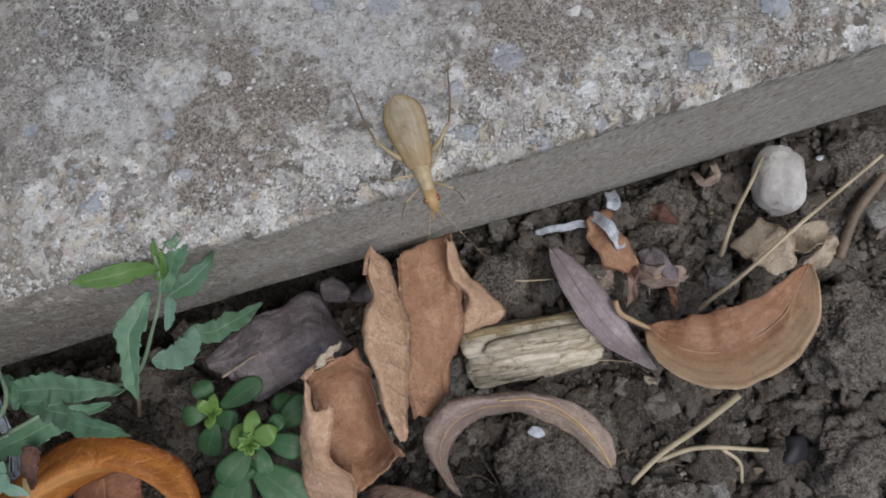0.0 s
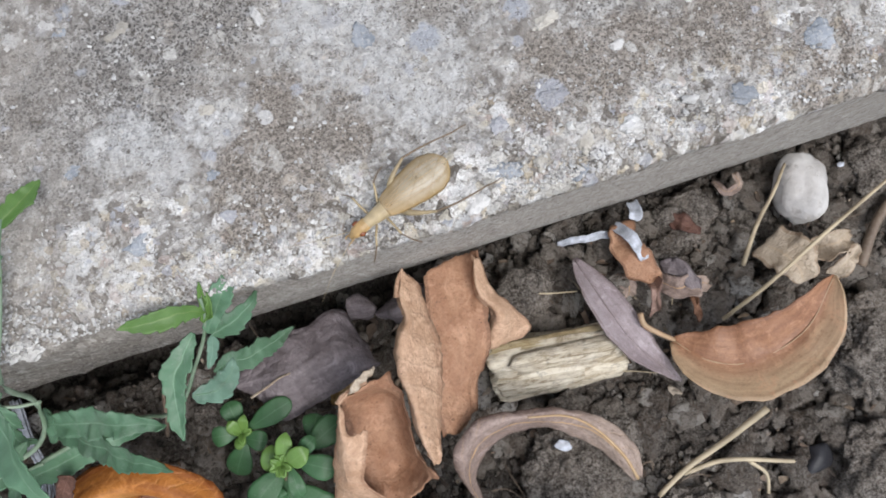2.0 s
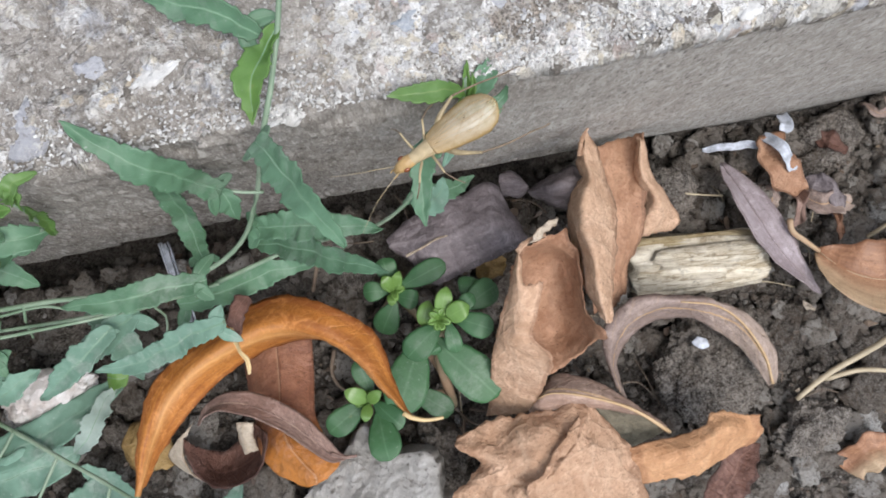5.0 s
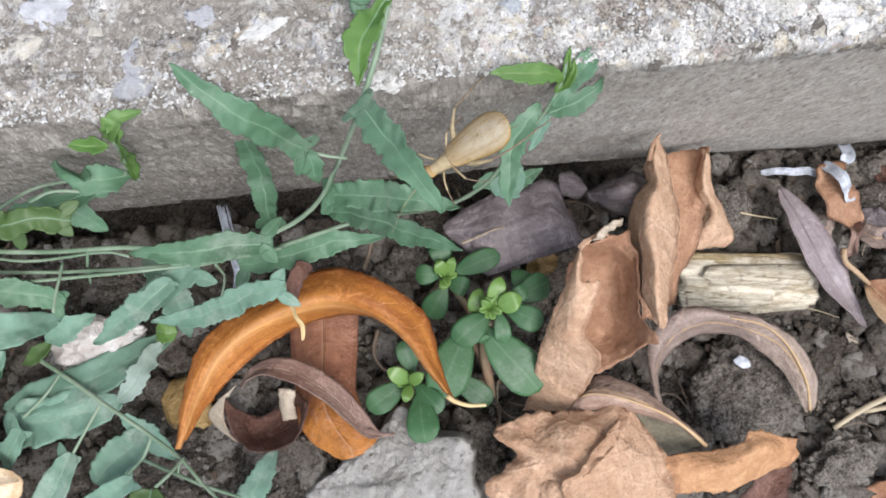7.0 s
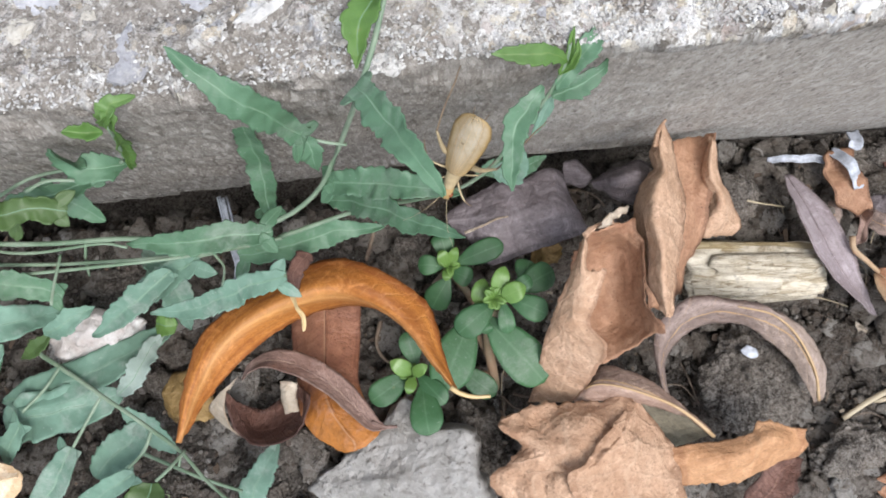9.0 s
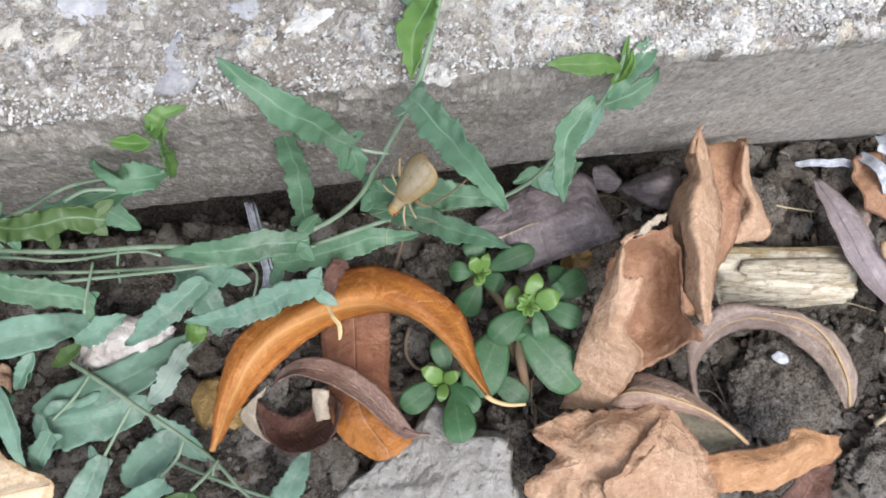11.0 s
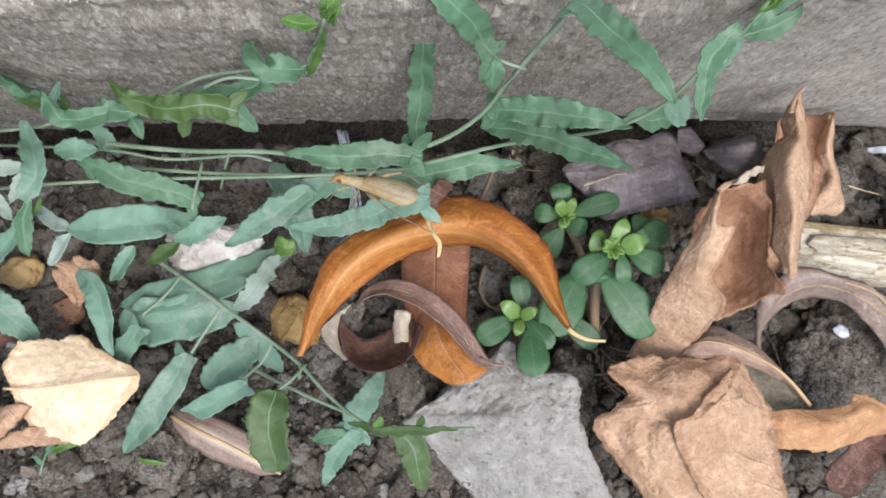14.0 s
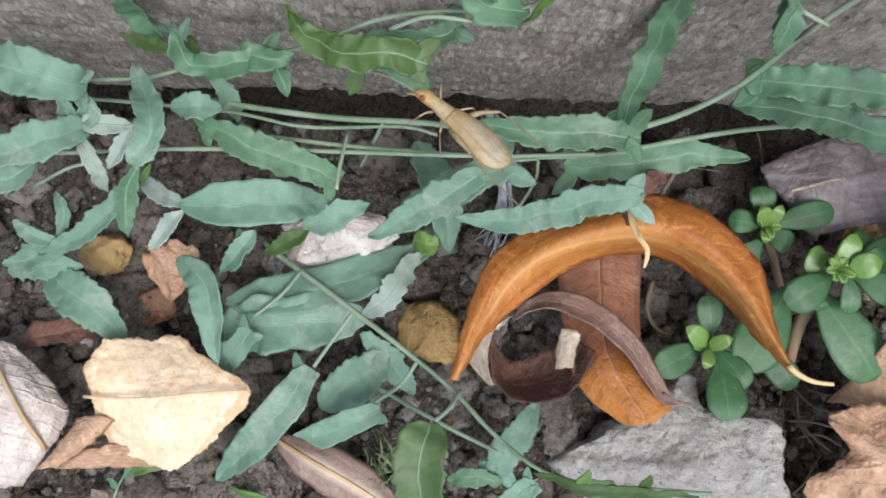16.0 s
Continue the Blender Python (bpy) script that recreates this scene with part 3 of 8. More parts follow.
BARK = wood_material("inner_bark", (0.14, 0.1, 0.055), (0.36, 0.27, 0.14), (0.5, 0.4, 0.24), (0.62, 0.54, 0.38))
CHIP = plain_material("white_shell", (0.6, 0.64, 0.72), 0.4, 0.55, 420)
ST_CRUMBLY = soil_material("pale_crumbly_stone", 1.9)
BLACK = plain_material("black_chip", (0.03, 0.03, 0.035), 0.5)
FIBRE = plain_material("pale_blue_fibre", (0.62, 0.66, 0.74), 0.4, 0.5)
BUG = plain_material("straw_yellow_cuticle", (0.48, 0.31, 0.13), 0.4, 0.35, 700, 0.5)
BUG_PALE = plain_material("pale_cuticle", (0.46, 0.36, 0.21), 0.4, 0.3, 700, 0.5)
BUG_LEG = plain_material("tan_leg_cuticle", (0.2, 0.14, 0.085), 0.45, 0.4, 900, 0.5)
BUG_FEMUR = plain_material("olive_tan_femur", (0.36, 0.28, 0.16), 0.4, 0.4, 700, 0.5)
EYE = plain_material("brown_compound_eye", (0.2, 0.06, 0.02), 0.25, 0.2, 900, 0.6)
WING = wing_material()


# ---- mesh helpers; lengths in them are millimetres ----
def mesh_of(name, verts, faces, uvs=None, smooth=True):
    me = bpy.data.meshes.new(name)
    me.from_pydata((np.asarray(verts, float) * MM).tolist(), [], [tuple(f) for f in faces])
    if smooth:
        me.polygons.foreach_set("use_smooth", np.ones(len(me.polygons), bool))
    if uvs is not None:
        layer = me.uv_layers.new(name="UVMap")
        loops = np.empty(len(me.loops), int)
        me.loops.foreach_get("vertex_index", loops)
        layer.data.foreach_set("uv", np.asarray(uvs, float)[loops].ravel())
    me.update()
    return me


def part(name, me, material, parent=None, label=""):
    ob = new(name, me)
    if material and not me.materials:
        me.materials.append(material)
    if parent is not None:
        ob.parent = parent
    if label:
        ob["label"] = label
    return ob


def joined(pieces):
    """One (verts, faces, uvs) from several."""
    vs, fs, us, n = [], [], [], 0
    for v, f, u in pieces:
        vs.append(np.asarray(v, float))
        us.append(np.zeros((len(v), 2)) if u is None else np.asarray(u, float))
        fs += [tuple(i + n for i in q) for q in f]
        n += len(v)
    return np.concatenate(vs), fs, np.concatenate(us)


def spline(points, n):
    """n points at even steps along a smooth curve through the given ones."""
    p = np.asarray(points, float)
    if len(p) == 2:
        return p[0] + np.linspace(0, 1, n)[:, None] * (p[1] - p[0])
    q = np.vstack([2 * p[0] - p[1], p, 2 * p[-1] - p[-2]])
    out = []
    for i in range(1, len(q) - 2):
        t = np.linspace(0, 1, 24, endpoint=False)[:, None]
        a, b, c, d = q[i - 1], q[i], q[i + 1], q[i + 2]
        out.append(0.5 * (2 * b + (c - a) * t + (2 * a - 5 * b + 4 * c - d) * t**2 + (3 * b - a - 3 * c + d) * t**3))
    c = np.vstack(out + [p[-1:]])
    s = np.r_[0, np.cumsum(np.linalg.norm(np.diff(c, axis=0), axis=1))]
    want = np.linspace(0, s[-1], n)
    return np.stack([np.interp(want, s, c[:, k]) for k in range(3)], 1)


def unit(v):
    return v / (np.linalg.norm(v, axis=-1, keepdims=True) + 1e-9)


def tube(points, r0, r1=None, n=14, sides=7, rough=0.0, bulge=None):
    c = spline(points, n)
    r1 = r0 if r1 is None else r1
    t = unit(np.gradient(c, axis=0))
    a = unit(np.cross(t, np.where(np.abs(t[:, 2:]) > 0.9, [[1.0, 0, 0]], [[0, 0, 1.0]])))
    b = np.cross(t, a)
    r = np.linspace(r0, r1, n)
    if bulge:
        r = r * np.interp(np.linspace(0, 1, n), np.linspace(0, 1, len(bulge)), bulge)
    ang = np.arange(sides) * 2 * math.pi / sides
    v = c[:, None] + r[:, None, None] * (np.cos(ang)[None, :, None] * a[:, None] + np.sin(ang)[None, :, None] * b[:, None])
    if rough:
        v = v + np.random.default_rng(int(abs(c[0, 0]) * 7) + n).normal(0, rough, v.shape)
    v = v.reshape(-1, 3)
    f = [(i * sides + j, i * sides + (j + 1) % sides, (i + 1) * sides + (j + 1) % sides, (i + 1) * sides + j) for i in range(n - 1) for j in range(sides)]
    f += [tuple(range(sides))[::-1], tuple((n - 1) * sides + j for j in range(sides))]
    u = np.stack([np.repeat(np.linspace(0, 1, n), sides), np.tile(np.linspace(0, 1, sides), n)], 1)
    return v, f, u


# half widths of leaf outlines from stalk to tip
PROFILES = {}
PROFILES["lance"] = ((0, 0.12), (0.08, 0.45), (0.25, 0.85), (0.45, 1.0), (0.65, 0.88), (0.85, 0.5), (0.95, 0.22), (1, 0.02))
PROFILES["oval"] = ((0, 0.1), (0.06, 0.5), (0.2, 0.86), (0.42, 1.0), (0.65, 0.93), (0.83, 0.66), (0.94, 0.34), (1, 0.03))
PROFILES["round"] = ((0, 0.35), (0.08, 0.72), (0.25, 0.97), (0.5, 1.0), (0.75, 0.93), (0.9, 0.68), (0.97, 0.4), (1, 0.06))
PROFILES["arrow"] = ((0, 0.2), (0.05, 0.48), (0.14, 0.6), (0.35, 0.72), (0.55, 0.7), (0.75, 0.54), (0.9, 0.3), (0.96, 0.16), (1, 0.02))
PROFILES["ribbon"] = ((0, 0.1), (0.08, 0.35), (0.25, 0.6), (0.5, 0.85), (0.7, 1.0), (0.88, 1.0), (0.96, 0.7), (1, 0.4))
PROFILES["spoon"] = ((0, 0.16), (0.15, 0.3), (0.35, 0.62), (0.6, 0.96), (0.78, 1.0), (0.92, 0.72), (0.98, 0.4), (1, 0.05))
PROFILES["paddle"] = ((0, 0.2), (0.15, 0.45), (0.35, 0.8), (0.58, 1.0), (0.78, 0.97), (0.9, 0.76), (0.97, 0.46), (1, 0.06))
PROFILES["wing"] = ((0, 0.5), (0.1, 0.64), (0.3, 0.82), (0.55, 0.97), (0.75, 1.0), (0.89, 0.82), (0.96, 0.55), (1, 0.12))
PROFILES["flap"] = ((0, 0.75), (0.15, 1.0), (0.45, 0.95), (0.75, 0.7), (0.92, 0.42), (1, 0.2))
PROFILES["strip"] = ((0, 0.7), (0.1, 0.9), (0.5, 1.0), (0.9, 0.9), (1, 0.6))
PROFILES["torn"] = ((0, 0.45), (0.1, 0.85), (0.2, 0.78), (0.35, 1.0), (0.5, 0.86), (0.62, 0.97), (0.75, 0.7), (0.88, 0.62), (1, 0.2))


def blade(mid, half, up=(0, 0, 1), shape="lance", fold=0.0, curl=0.0, wave=(0.0, 3.0), teeth=(0.0, 12), rough=0.15, nu=30, nv=6, thick=0.22, lobes=0.0, seed=1, crease=0.0):
    """A leaf blade along mid. up: one normal, or one for each point of mid. fold and curl: degrees by which each half is lifted and rolls up, one number or (one side, other side)."""
    rng = np.random.default_rng(seed)
    c = spline(mid, nu)
    t = unit(np.gradient(c, axis=0))
    ups = np.asarray(up, float)
    if ups.ndim == 1:
        ups = np.tile(ups, (nu, 1))
    else:
        k = np.linspace(0, 1, len(ups))
        ups = np.stack([np.interp(np.linspace(0, 1, nu), k, ups[:, i]) for i in range(3)], 1)
    nrm = unit(ups - (ups * t).sum(1, keepdims=True) * t)
    side = np.cross(t, nrm)
    s = np.linspace(0, 1, nu)
    prof = np.interp(s, *zip(*PROFILES[shape])) * half
    fold, curl = (np.radians(np.broadcast_to(k, 2).astype(float)) for k in (fold, curl))
    v = np.linspace(-1, 1, 2 * nv + 1)
    ph = rng.uniform(0, 6.3, 6)
    rows, uvs = [], []
    for i in range(nu):
        for vj in v:
            h = int(vj > 0)
            a, sg = abs(vj), 1 if vj > 0 else -1
            w = prof[i] * (1 + teeth[0] * a * (0.85 * ((s[i] * teeth[1] + ph[h] + 0.4 * noise.noise(Vector((s[i] * 9, ph[h], 2)))) % 1.0 - 0.5) + 1.2 * noise.noise(Vector((s[i] * teeth[1] * 0.8, 3.1 * ph[h], 0)))))
            cu = curl[h]
            x, y = (w * math.sin(cu * a) / cu, w * (1 - math.cos(cu * a)) / cu) if abs(cu) > 1e-3 else (w * a, 0.0)
            x, y = x * math.cos(fold[h]) - y * math.sin(fold[h]), x * math.sin(fold[h]) + y * math.cos(fold[h])
            y += wave[0] * a**1.4 * math.sin(6.283 * wave[1] * s[i] + ph[2 + h]) * min(1, 8 * s[i]) + 0.3 * wave[0] * a * math.sin(15 * s[i] * wave[1] + ph[4])
            p = c[i] + side[i] * sg * x + nrm[i] * y
            if lobes and s[i] < 0.12:
                p = p - t[i] * lobes * a**1.2 * (1 - s[i] / 0.12)
            rows.append(p)
            uvs.append((s[i], vj))
    top = np.array(rows)
    if rough:
        j = np.array([noise.noise_vector(Vector(p * 0.22 + seed * 3.1)) for p in top])
        j2 = np.array([noise.noise_vector(Vector(p * 0.7 + seed * 1.7)) for p in top])
        top = top + j * rough * 2.2 + j2 * rough * 0.7
    if crease:
        nn = np.repeat(nrm, 2 * nv + 1, axis=0)
        k = np.array([abs(noise.noise(Vector(p * 0.075 + seed))) + 0.5 * abs(noise.noise(Vector(p * 0.17 + seed * 2.0))) + 0.22 * abs(noise.noise(Vector(p * 0.42 + seed * 2.0))) for p in top])
        top = top + nn * (k[:, None] - 0.35) * crease
    g = top.reshape(nu, -1, 3)
    n2 = unit(np.cross(np.gradient(g, axis=0), np.gradient(g, axis=1))).reshape(-1, 3)
    m = 2 * nv + 1
    flip = -np.sign((n2 * np.repeat(nrm, m, axis=0)).sum(1, keepdims=True) + 1e-9)
    low = top + n2 * flip * thick
    k = nu * m
    f = [(i * m + j, (i + 1) * m + j, (i + 1) * m + j + 1, i * m + j + 1) for i in range(nu - 1) for j in range(m - 1)]
    ff = f + [tuple(q + k for q in reversed(x)) for x in f]
    rim = [i * m for i in range(nu)] + [(nu - 1) * m + j for j in range(1, m)] + [i * m + m - 1 for i in range(nu - 2, -1, -1)] + [j for j in range(m - 2, 0, -1)]
    ff += [(rim[i], rim[i] + k, rim[(i + 1) % len(rim)] + k, rim[(i + 1) % len(rim)]) for i in range(len(rim))]
    return np.vstack([top, low]), ff, np.vstack([uvs, uvs])


def sheet(rows, nu=30, nv=22, rough=0.3, crease=1.5, ragged=0.5, thick=0.25, seed=1, up=(0, 0, 1)):
    """A crumpled sheet spanned between rows of points, each row across it."""
    across = [spline(r, nv) for r in rows]
    g = np.stack([spline([r[j] for r in across], nu) for j in range(nv)], 1)
    flat = g.reshape(-1, 3)
    n = unit(np.cross(np.gradient(g, axis=0), np.gradient(g, axis=1))).reshape(-1, 3)
    n = n * np.sign((n * np.asarray(up, float)).sum(1, keepdims=True) + 1e-9)
    o = seed * 3.1
    bend = np.array([abs(noise.noise(Vector(p * 0.08 + o))) + 0.5 * abs(noise.noise(Vector(p * 0.19 + o))) + 0.25 * abs(noise.noise(Vector(p * 0.45 + o))) - 0.3 for p in flat])
    fine = np.array([noise.noise(Vector(p * 0.9 + o)) for p in flat])
    top = (flat + n * (crease * bend + rough * fine)[:, None]).reshape(nu, nv, 3)
    mid = top.mean((0, 1))
    for e in (top[0], top[-1], top[:, 0], top[:, -1]):
        for k in range(len(e)):
            p = Vector(e[k] * 0.55 + o)
            e[k] += unit(mid - e[k]) * ragged * (1.2 * noise.noise(p) + 0.9 * noise.noise(p * 2.7))
    top = top.reshape(-1, 3)
    low = top - n * thick
    k = nu * nv
    f = [(i * nv + j, (i + 1) * nv + j, (i + 1) * nv + j + 1, i * nv + j + 1) for i in range(nu - 1) for j in range(nv - 1)]
    ff = f + [tuple(q + k for q in reversed(x)) for x in f]
    rim = [i * nv for i in range(nu)] + [(nu - 1) * nv + j for j in range(1, nv)] + [i * nv + nv - 1 for i in range(nu - 2, -1, -1)] + list(range(nv - 2, 0, -1))
    ff += [(rim[i], rim[i] + k, rim[(i + 1) % len(rim)] + k, rim[(i + 1) % len(rim)]) for i in range(len(rim))]
    uv = np.stack([np.repeat(np.linspace(0, 1, nu), nv), np.tile(np.linspace(-1, 1, nv), nu)], 1)
    return np.vstack([top, low]), ff, np.vstack([uv, uv])


def rock(center, size, seed=0, rough=0.18, facets=0.0, sub=3, turn=0.0, tip=(0, 0), grit=0.0, box=1.0):
    bm = bmesh.new()
    bmesh.ops.create_icosphere(bm, subdivisions=sub, radius=1.0)
    rng = random.Random(seed)
    planes = [(Vector((rng.gauss(0, 1), rng.gauss(0, 1), rng.gauss(0, 1))).normalized(), rng.uniform(0.55, 0.85)) for _ in range(9)] if facets else []
    m = pose(0, 0, 0, tip[0], tip[1], turn).to_3x3()
    vs = []
    for v in bm.verts:
        p = Vector(math.copysign(abs(k) ** box, k) for k in v.co)
        for n, d in planes:
            over = p.dot(n) - d
            if over > 0:
                p -= n * over * facets
        o = Vector((seed * 3.3, seed * 1.7, 0.4))
        p *= 1 + rough * (noise.noise(p * 1.4 + o) + 0.5 * noise.noise(p * 3.5 + o) + 0.3 * noise.noise(p * 8 + o) + grit * (noise.noise(p * 17 + o) + 0.7 * noise.noise(p * 34 + o)))
        p = m @ Vector((p.x * size[0], p.y * size[1], p.z * size[2]))
        vs.append(Vector(center) + p)
    bm.verts.index_update()
    fs = [tuple(v.index for v in f.verts) for f in bm.faces]
    bm.free()
    return np.array(vs), fs, None


# ---- the setting ----
def base_z(x, y):
    """Height of the bare soil, falling along the kerb and hollowed out under its foot."""
    z = np.interp(x, (-400, -180, -100, -60, -20, 30, 60, 120, 300), (10, 10, 8, 4, 0, -9, -13, -18, -18))
    gap = np.interp(x, (-200, -140, -30, 20, 50), (0.6, 1.0, 1.0, 0.5, 0.1))
    return z - 24 * gap * np.clip((y - 4.0) / 6, 0, 1) ** 1.3 * np.clip((300 - y) / 100, 0, 1)


def graded(lo, hi, step, far):
    """Even steps from lo to hi, then ever longer ones as far as the horizon."""
    mid = list(np.arange(lo, hi, step))
    out, d = [], step
    while not out or out[-1] < far:
        d *= 1.5
        out.append((out[-1] if out else 0) + d)
    return np.array([lo - k for k in reversed(out)] + mid + [mid[-1] + k for k in out])


def make_ground():
    xs, ys = graded(-205, 150, 0.9, 60000), graded(-110, 16, 0.9, 60000)
    n, m = len(xs), len(ys)
    v = np.empty((n * m, 3))
    k = 0
    for x in xs:
        for y in ys:
            near = -215 < x < 160 and -120 < y < 20
            z = float(base_z(x, y))
            if near:
                p = Vector((x, y, 0))
                z += 3.2 * noise.noise(p * 0.05) + 2.6 * noise.noise(p * 0.16 + Vector((7, 1, 2))) + 2.6 * abs(noise.noise(p * 0.36)) + 0.9 * noise.noise(p * 0.8) + 0.5 * noise.noise(p * 1.9)
            v[k] = x, y, z
            k += 1
    f = [(i * m + j, (i + 1) * m + j, (i + 1) * m + j + 1, i * m + j + 1) for i in range(n - 1) for j in range(m - 1)]
    return tagged(part("ground", mesh_of("ground", v, f), SOIL), "dry crumbly grey-brown garden soil beside the kerb", "soil", kind="structure")


def face_y(z):
    return 0.122 * (97 - z)


def make_kerb():
    """A long concrete kerb: rough top, crumbled edge, formed face that runs back a little towards its foot."""
    prof = [(400, 100, 0), (150, 100, 0), (80, 100, 0.3)]
    prof += [(y, 100, 0.3) for y in np.arange(55, 9, -1.0)]
    prof += [(y, 100 - 0.25 * max(0, 5 - y) ** 1.15 / 2, 0.5) for y in np.arange(9, 0.6, -0.7)]
    prof += [(0.2, 98.6, 0.55), (-0.2, 97.9, 0.55), (-0.35, 97.0, 0.5), (-0.3, 96.0, 0.4)]
    prof += [(face_y(z) - 0.4, z, 0.16) for z in np.arange(95, 20, -0.9)]
    xs = np.r_[-3000, -900, -400, np.arange(-215, 165, 0.9), 300, 900, 3000]
    foot = np.interp(xs, (-3000, -60, -20, 30, 70, 3000), (19, 19, 16, 2, -14, -14))
    chip = np.interp(xs, (-3000, -60, -20, 10, 3000), (1.0, 1.0, 0.6, 0.15, 0.15))
    rows = []
    for i, x in enumerate(xs):
        near = -220 < x < 170
        col = []
        for y, z, a in prof:
            col.append((x, y, z, a))
        for z in np.linspace(19.5, foot[i], 10):
            col.append((x, face_y(z) - 0.4, z, 0.35))
        col += [(x, face_y(foot[i]) + 2, foot[i] - 0.8, 0.5), (x, 60, foot[i] - 1, 0), (x, 400, foot[i] - 1, 0)]
        for x_, y, z, a in col:
            if near and a:
                p = Vector((x_, y, z))
                d = 1.5 * noise.noise(p * 0.09) + 1.0 * noise.noise(p * 0.3) + 0.9 * noise.noise(p * 0.75)
                edge = 1.0 + 1.6 * max(0, 1 - abs(z - 97) / 5) * max(0, 1 - max(0, y) / 9)
                d *= a * edge * (1 + 1.3 * chip[i] * (z < 96))
                d += chip[i] * (0.55 * noise.noise(p * 0.8) + 0.5 * noise.noise(p * 1.7))
                gone = chip[i] * max(0, 1 - abs(z - 97) / 8) * max(0, 1 - max(0, y) / 8) * (1.6 + 3.4 * noise.noise(p * 0.1 + Vector((3, 0, 0))) + 2.6 * noise.noise(p * 0.3))
                if gone > 0:
                    y += 0.7 * gone
                    z -= 0.6 * gone
                if z > 98:
                    z += 0.8 * d
                else:
                    y -= 0.7 * d
                    if z > 96:
                        z += 0.7 * d
                    elif z < foot[i] + 4:
                        z += 4.0 * d
            rows.append((x_, y, z))
    m = len(rows) // len(xs)
    f = [(i * m + j, i * m + j + 1, (i + 1) * m + j + 1, (i + 1) * m + j) for i in range(len(xs) - 1) for j in range(m - 1)]
    return tagged(part("kerb", mesh_of("kerb", rows, f), CONCRETE), "weathered grey concrete kerb with pebbles showing and dark lichen", "kerb", kind="structure")


ground = make_ground()
kerb = make_kerb()

# pebbles bedded in the kerb
def kerb_pebble(where, a, b, stone, turn):
    """A low dome of stone: half length a, half width b."""
    v, f, _ = rock((where[0], where[1], where[2] - 0.1 * b), (a, b, 0.3 * b), 3 + len(kerb.children), 0.5, 0.6, 4, turn, grit=0.25)
    part("pebble", mesh_of("pebble", v, f), stone, kerb)


kerb_pebble((0.2, 31.6, 100.2), 1.0, 0.8, ST_WHITE, 0)
kerb_pebble((-1.5, 36.4, 100.2), 1.5, 0.7, ST_WHITE, 100)
kerb_pebble((12.0, 28.8, 100.0), 1.9, 1.7, ST_BLUE, 20)
kerb_pebble((-13.5, 15.9, 100.2), 1.1, 0.65, ST_BLUE, 0)
kerb_pebble((25.6, 10.4, 100.2), 1.3, 1.2, ST_GREY, 60)
kerb_pebble((20.4, 1.8, 98.8), 1.4, 1.2, ST_WHITE, 0)
kerb_pebble((34.2, 0.9, 99.3), 1.5, 0.9, ST_BLUE, 20)
kerb_pebble((42.8, 4.8, 100.2), 1.7, 1.3, ST_WHITE, 10)
kerb_pebble((71.0, 8.9, 100.0), 3.0, 2.1, ST_BLUE, 10)
kerb_pebble((59.3, 4.1, 100.0), 2.9, 1.5, ST_BLUE, -15)
kerb_pebble((34.0, 11.9, 100.0), 2.6, 1.3, ST_GREY, 10)
kerb_pebble((24.3, 4.4, 99.7), 2.6, 1.2, ST_BLUE, -10)
kerb_pebble((44.7, 16.2, 100.2), 1.1, 0.7, ST_WHITE, 0)
kerb_pebble((-25.8, 9.6, 100.0), 2.4, 1.6, ST_BLUE, 20)
kerb_pebble((-34.4, 5.1, 99.6), 1.7, 0.9, ST_BLUE, 20)
kerb_pebble((-28.5, 42.5, 100.0), 1.1, 0.9, ST_BLUE, 0)
kerb_pebble((-18.0, 14.0, 100.0), 1.2, 1.2, ST_CREAM, 0)
kerb_pebble((-5.2, 6.8, 100.0), 0.7, 0.6, ST_WHITE, 0)
kerb_pebble((16.6, 26.1, 100.2), 0.7, 0.45, ST_WHITE, 40)
kerb_pebble((44.1, 8.2, 100.0), 1.5, 0.8, ST_BLUE, 20)
kerb_pebble((51.7, 5.7, 100.1), 1.3, 0.7, ST_WHITE, 0)
kerb_pebble((-13.2, 9.8, 100.0), 1.4, 0.9, ST_GREY, 0)
kerb_pebble((-32.1, 22.3, 100.0), 1.7, 0.9, ST_BLUE, 10)
kerb_pebble((83.2, 10.1, 100.0), 2.2, 1.1, ST_BLUE, 10)
kerb_pebble((77.5, 5.5, 100.0), 1.1, 0.7, ST_WHITE, 30)
kerb_pebble((37.0, 22.8, 100.0), 2.6, 1.3, ST_CREAM, 10)
kerb_pebble((-21.0, 39.9, 100.0), 1.9, 1.4, ST_CREAM, 30)
kerb_pebble((17.9, 22.2, 100.0), 1.6, 0.6, ST_CREAM, 25)
kerb_pebble((36.5, 5.1, 100.0), 2.1, 1.4, ST_CREAM, 60)
kerb_pebble((29.8, 4.1, 99.5), 1.8, 1.2, ST_CREAM, 20)
kerb_pebble((-17.5, 8.5, 100.0), 0.9, 0.8, ST_CREAM, 0)
kerb_pebble((-11.9, 25.2, 100.0), 1.2, 1.0, ST_CREAM, 0)
kerb_pebble((56.4, 19.3, 100.2), 0.5, 0.4, ST_WHITE, 0)
kerb_pebble((-78.2, 6.0, 99.8), 4.0, 3.1, ST_GREY, 60)
kerb_pebble((-88.8, 16.0, 100.0), 4.0, 2.6, ST_GREY, 0)
kerb_pebble((-42.7, 1.6, 98.8), 3.8, 2.0, ST_WHITE, 20)
kerb_pebble((-58.6, 4.3, 97.6), 3.0, 0.9, ST_BLUE, 5)
kerb_pebble((-34.0, 5.5, 99.6), 2.1, 0.9, ST_BLUE, 0)
kerb_pebble((-60.0, 9.6, 100.0), 3.6, 1.3, ST_WHITE, 25)
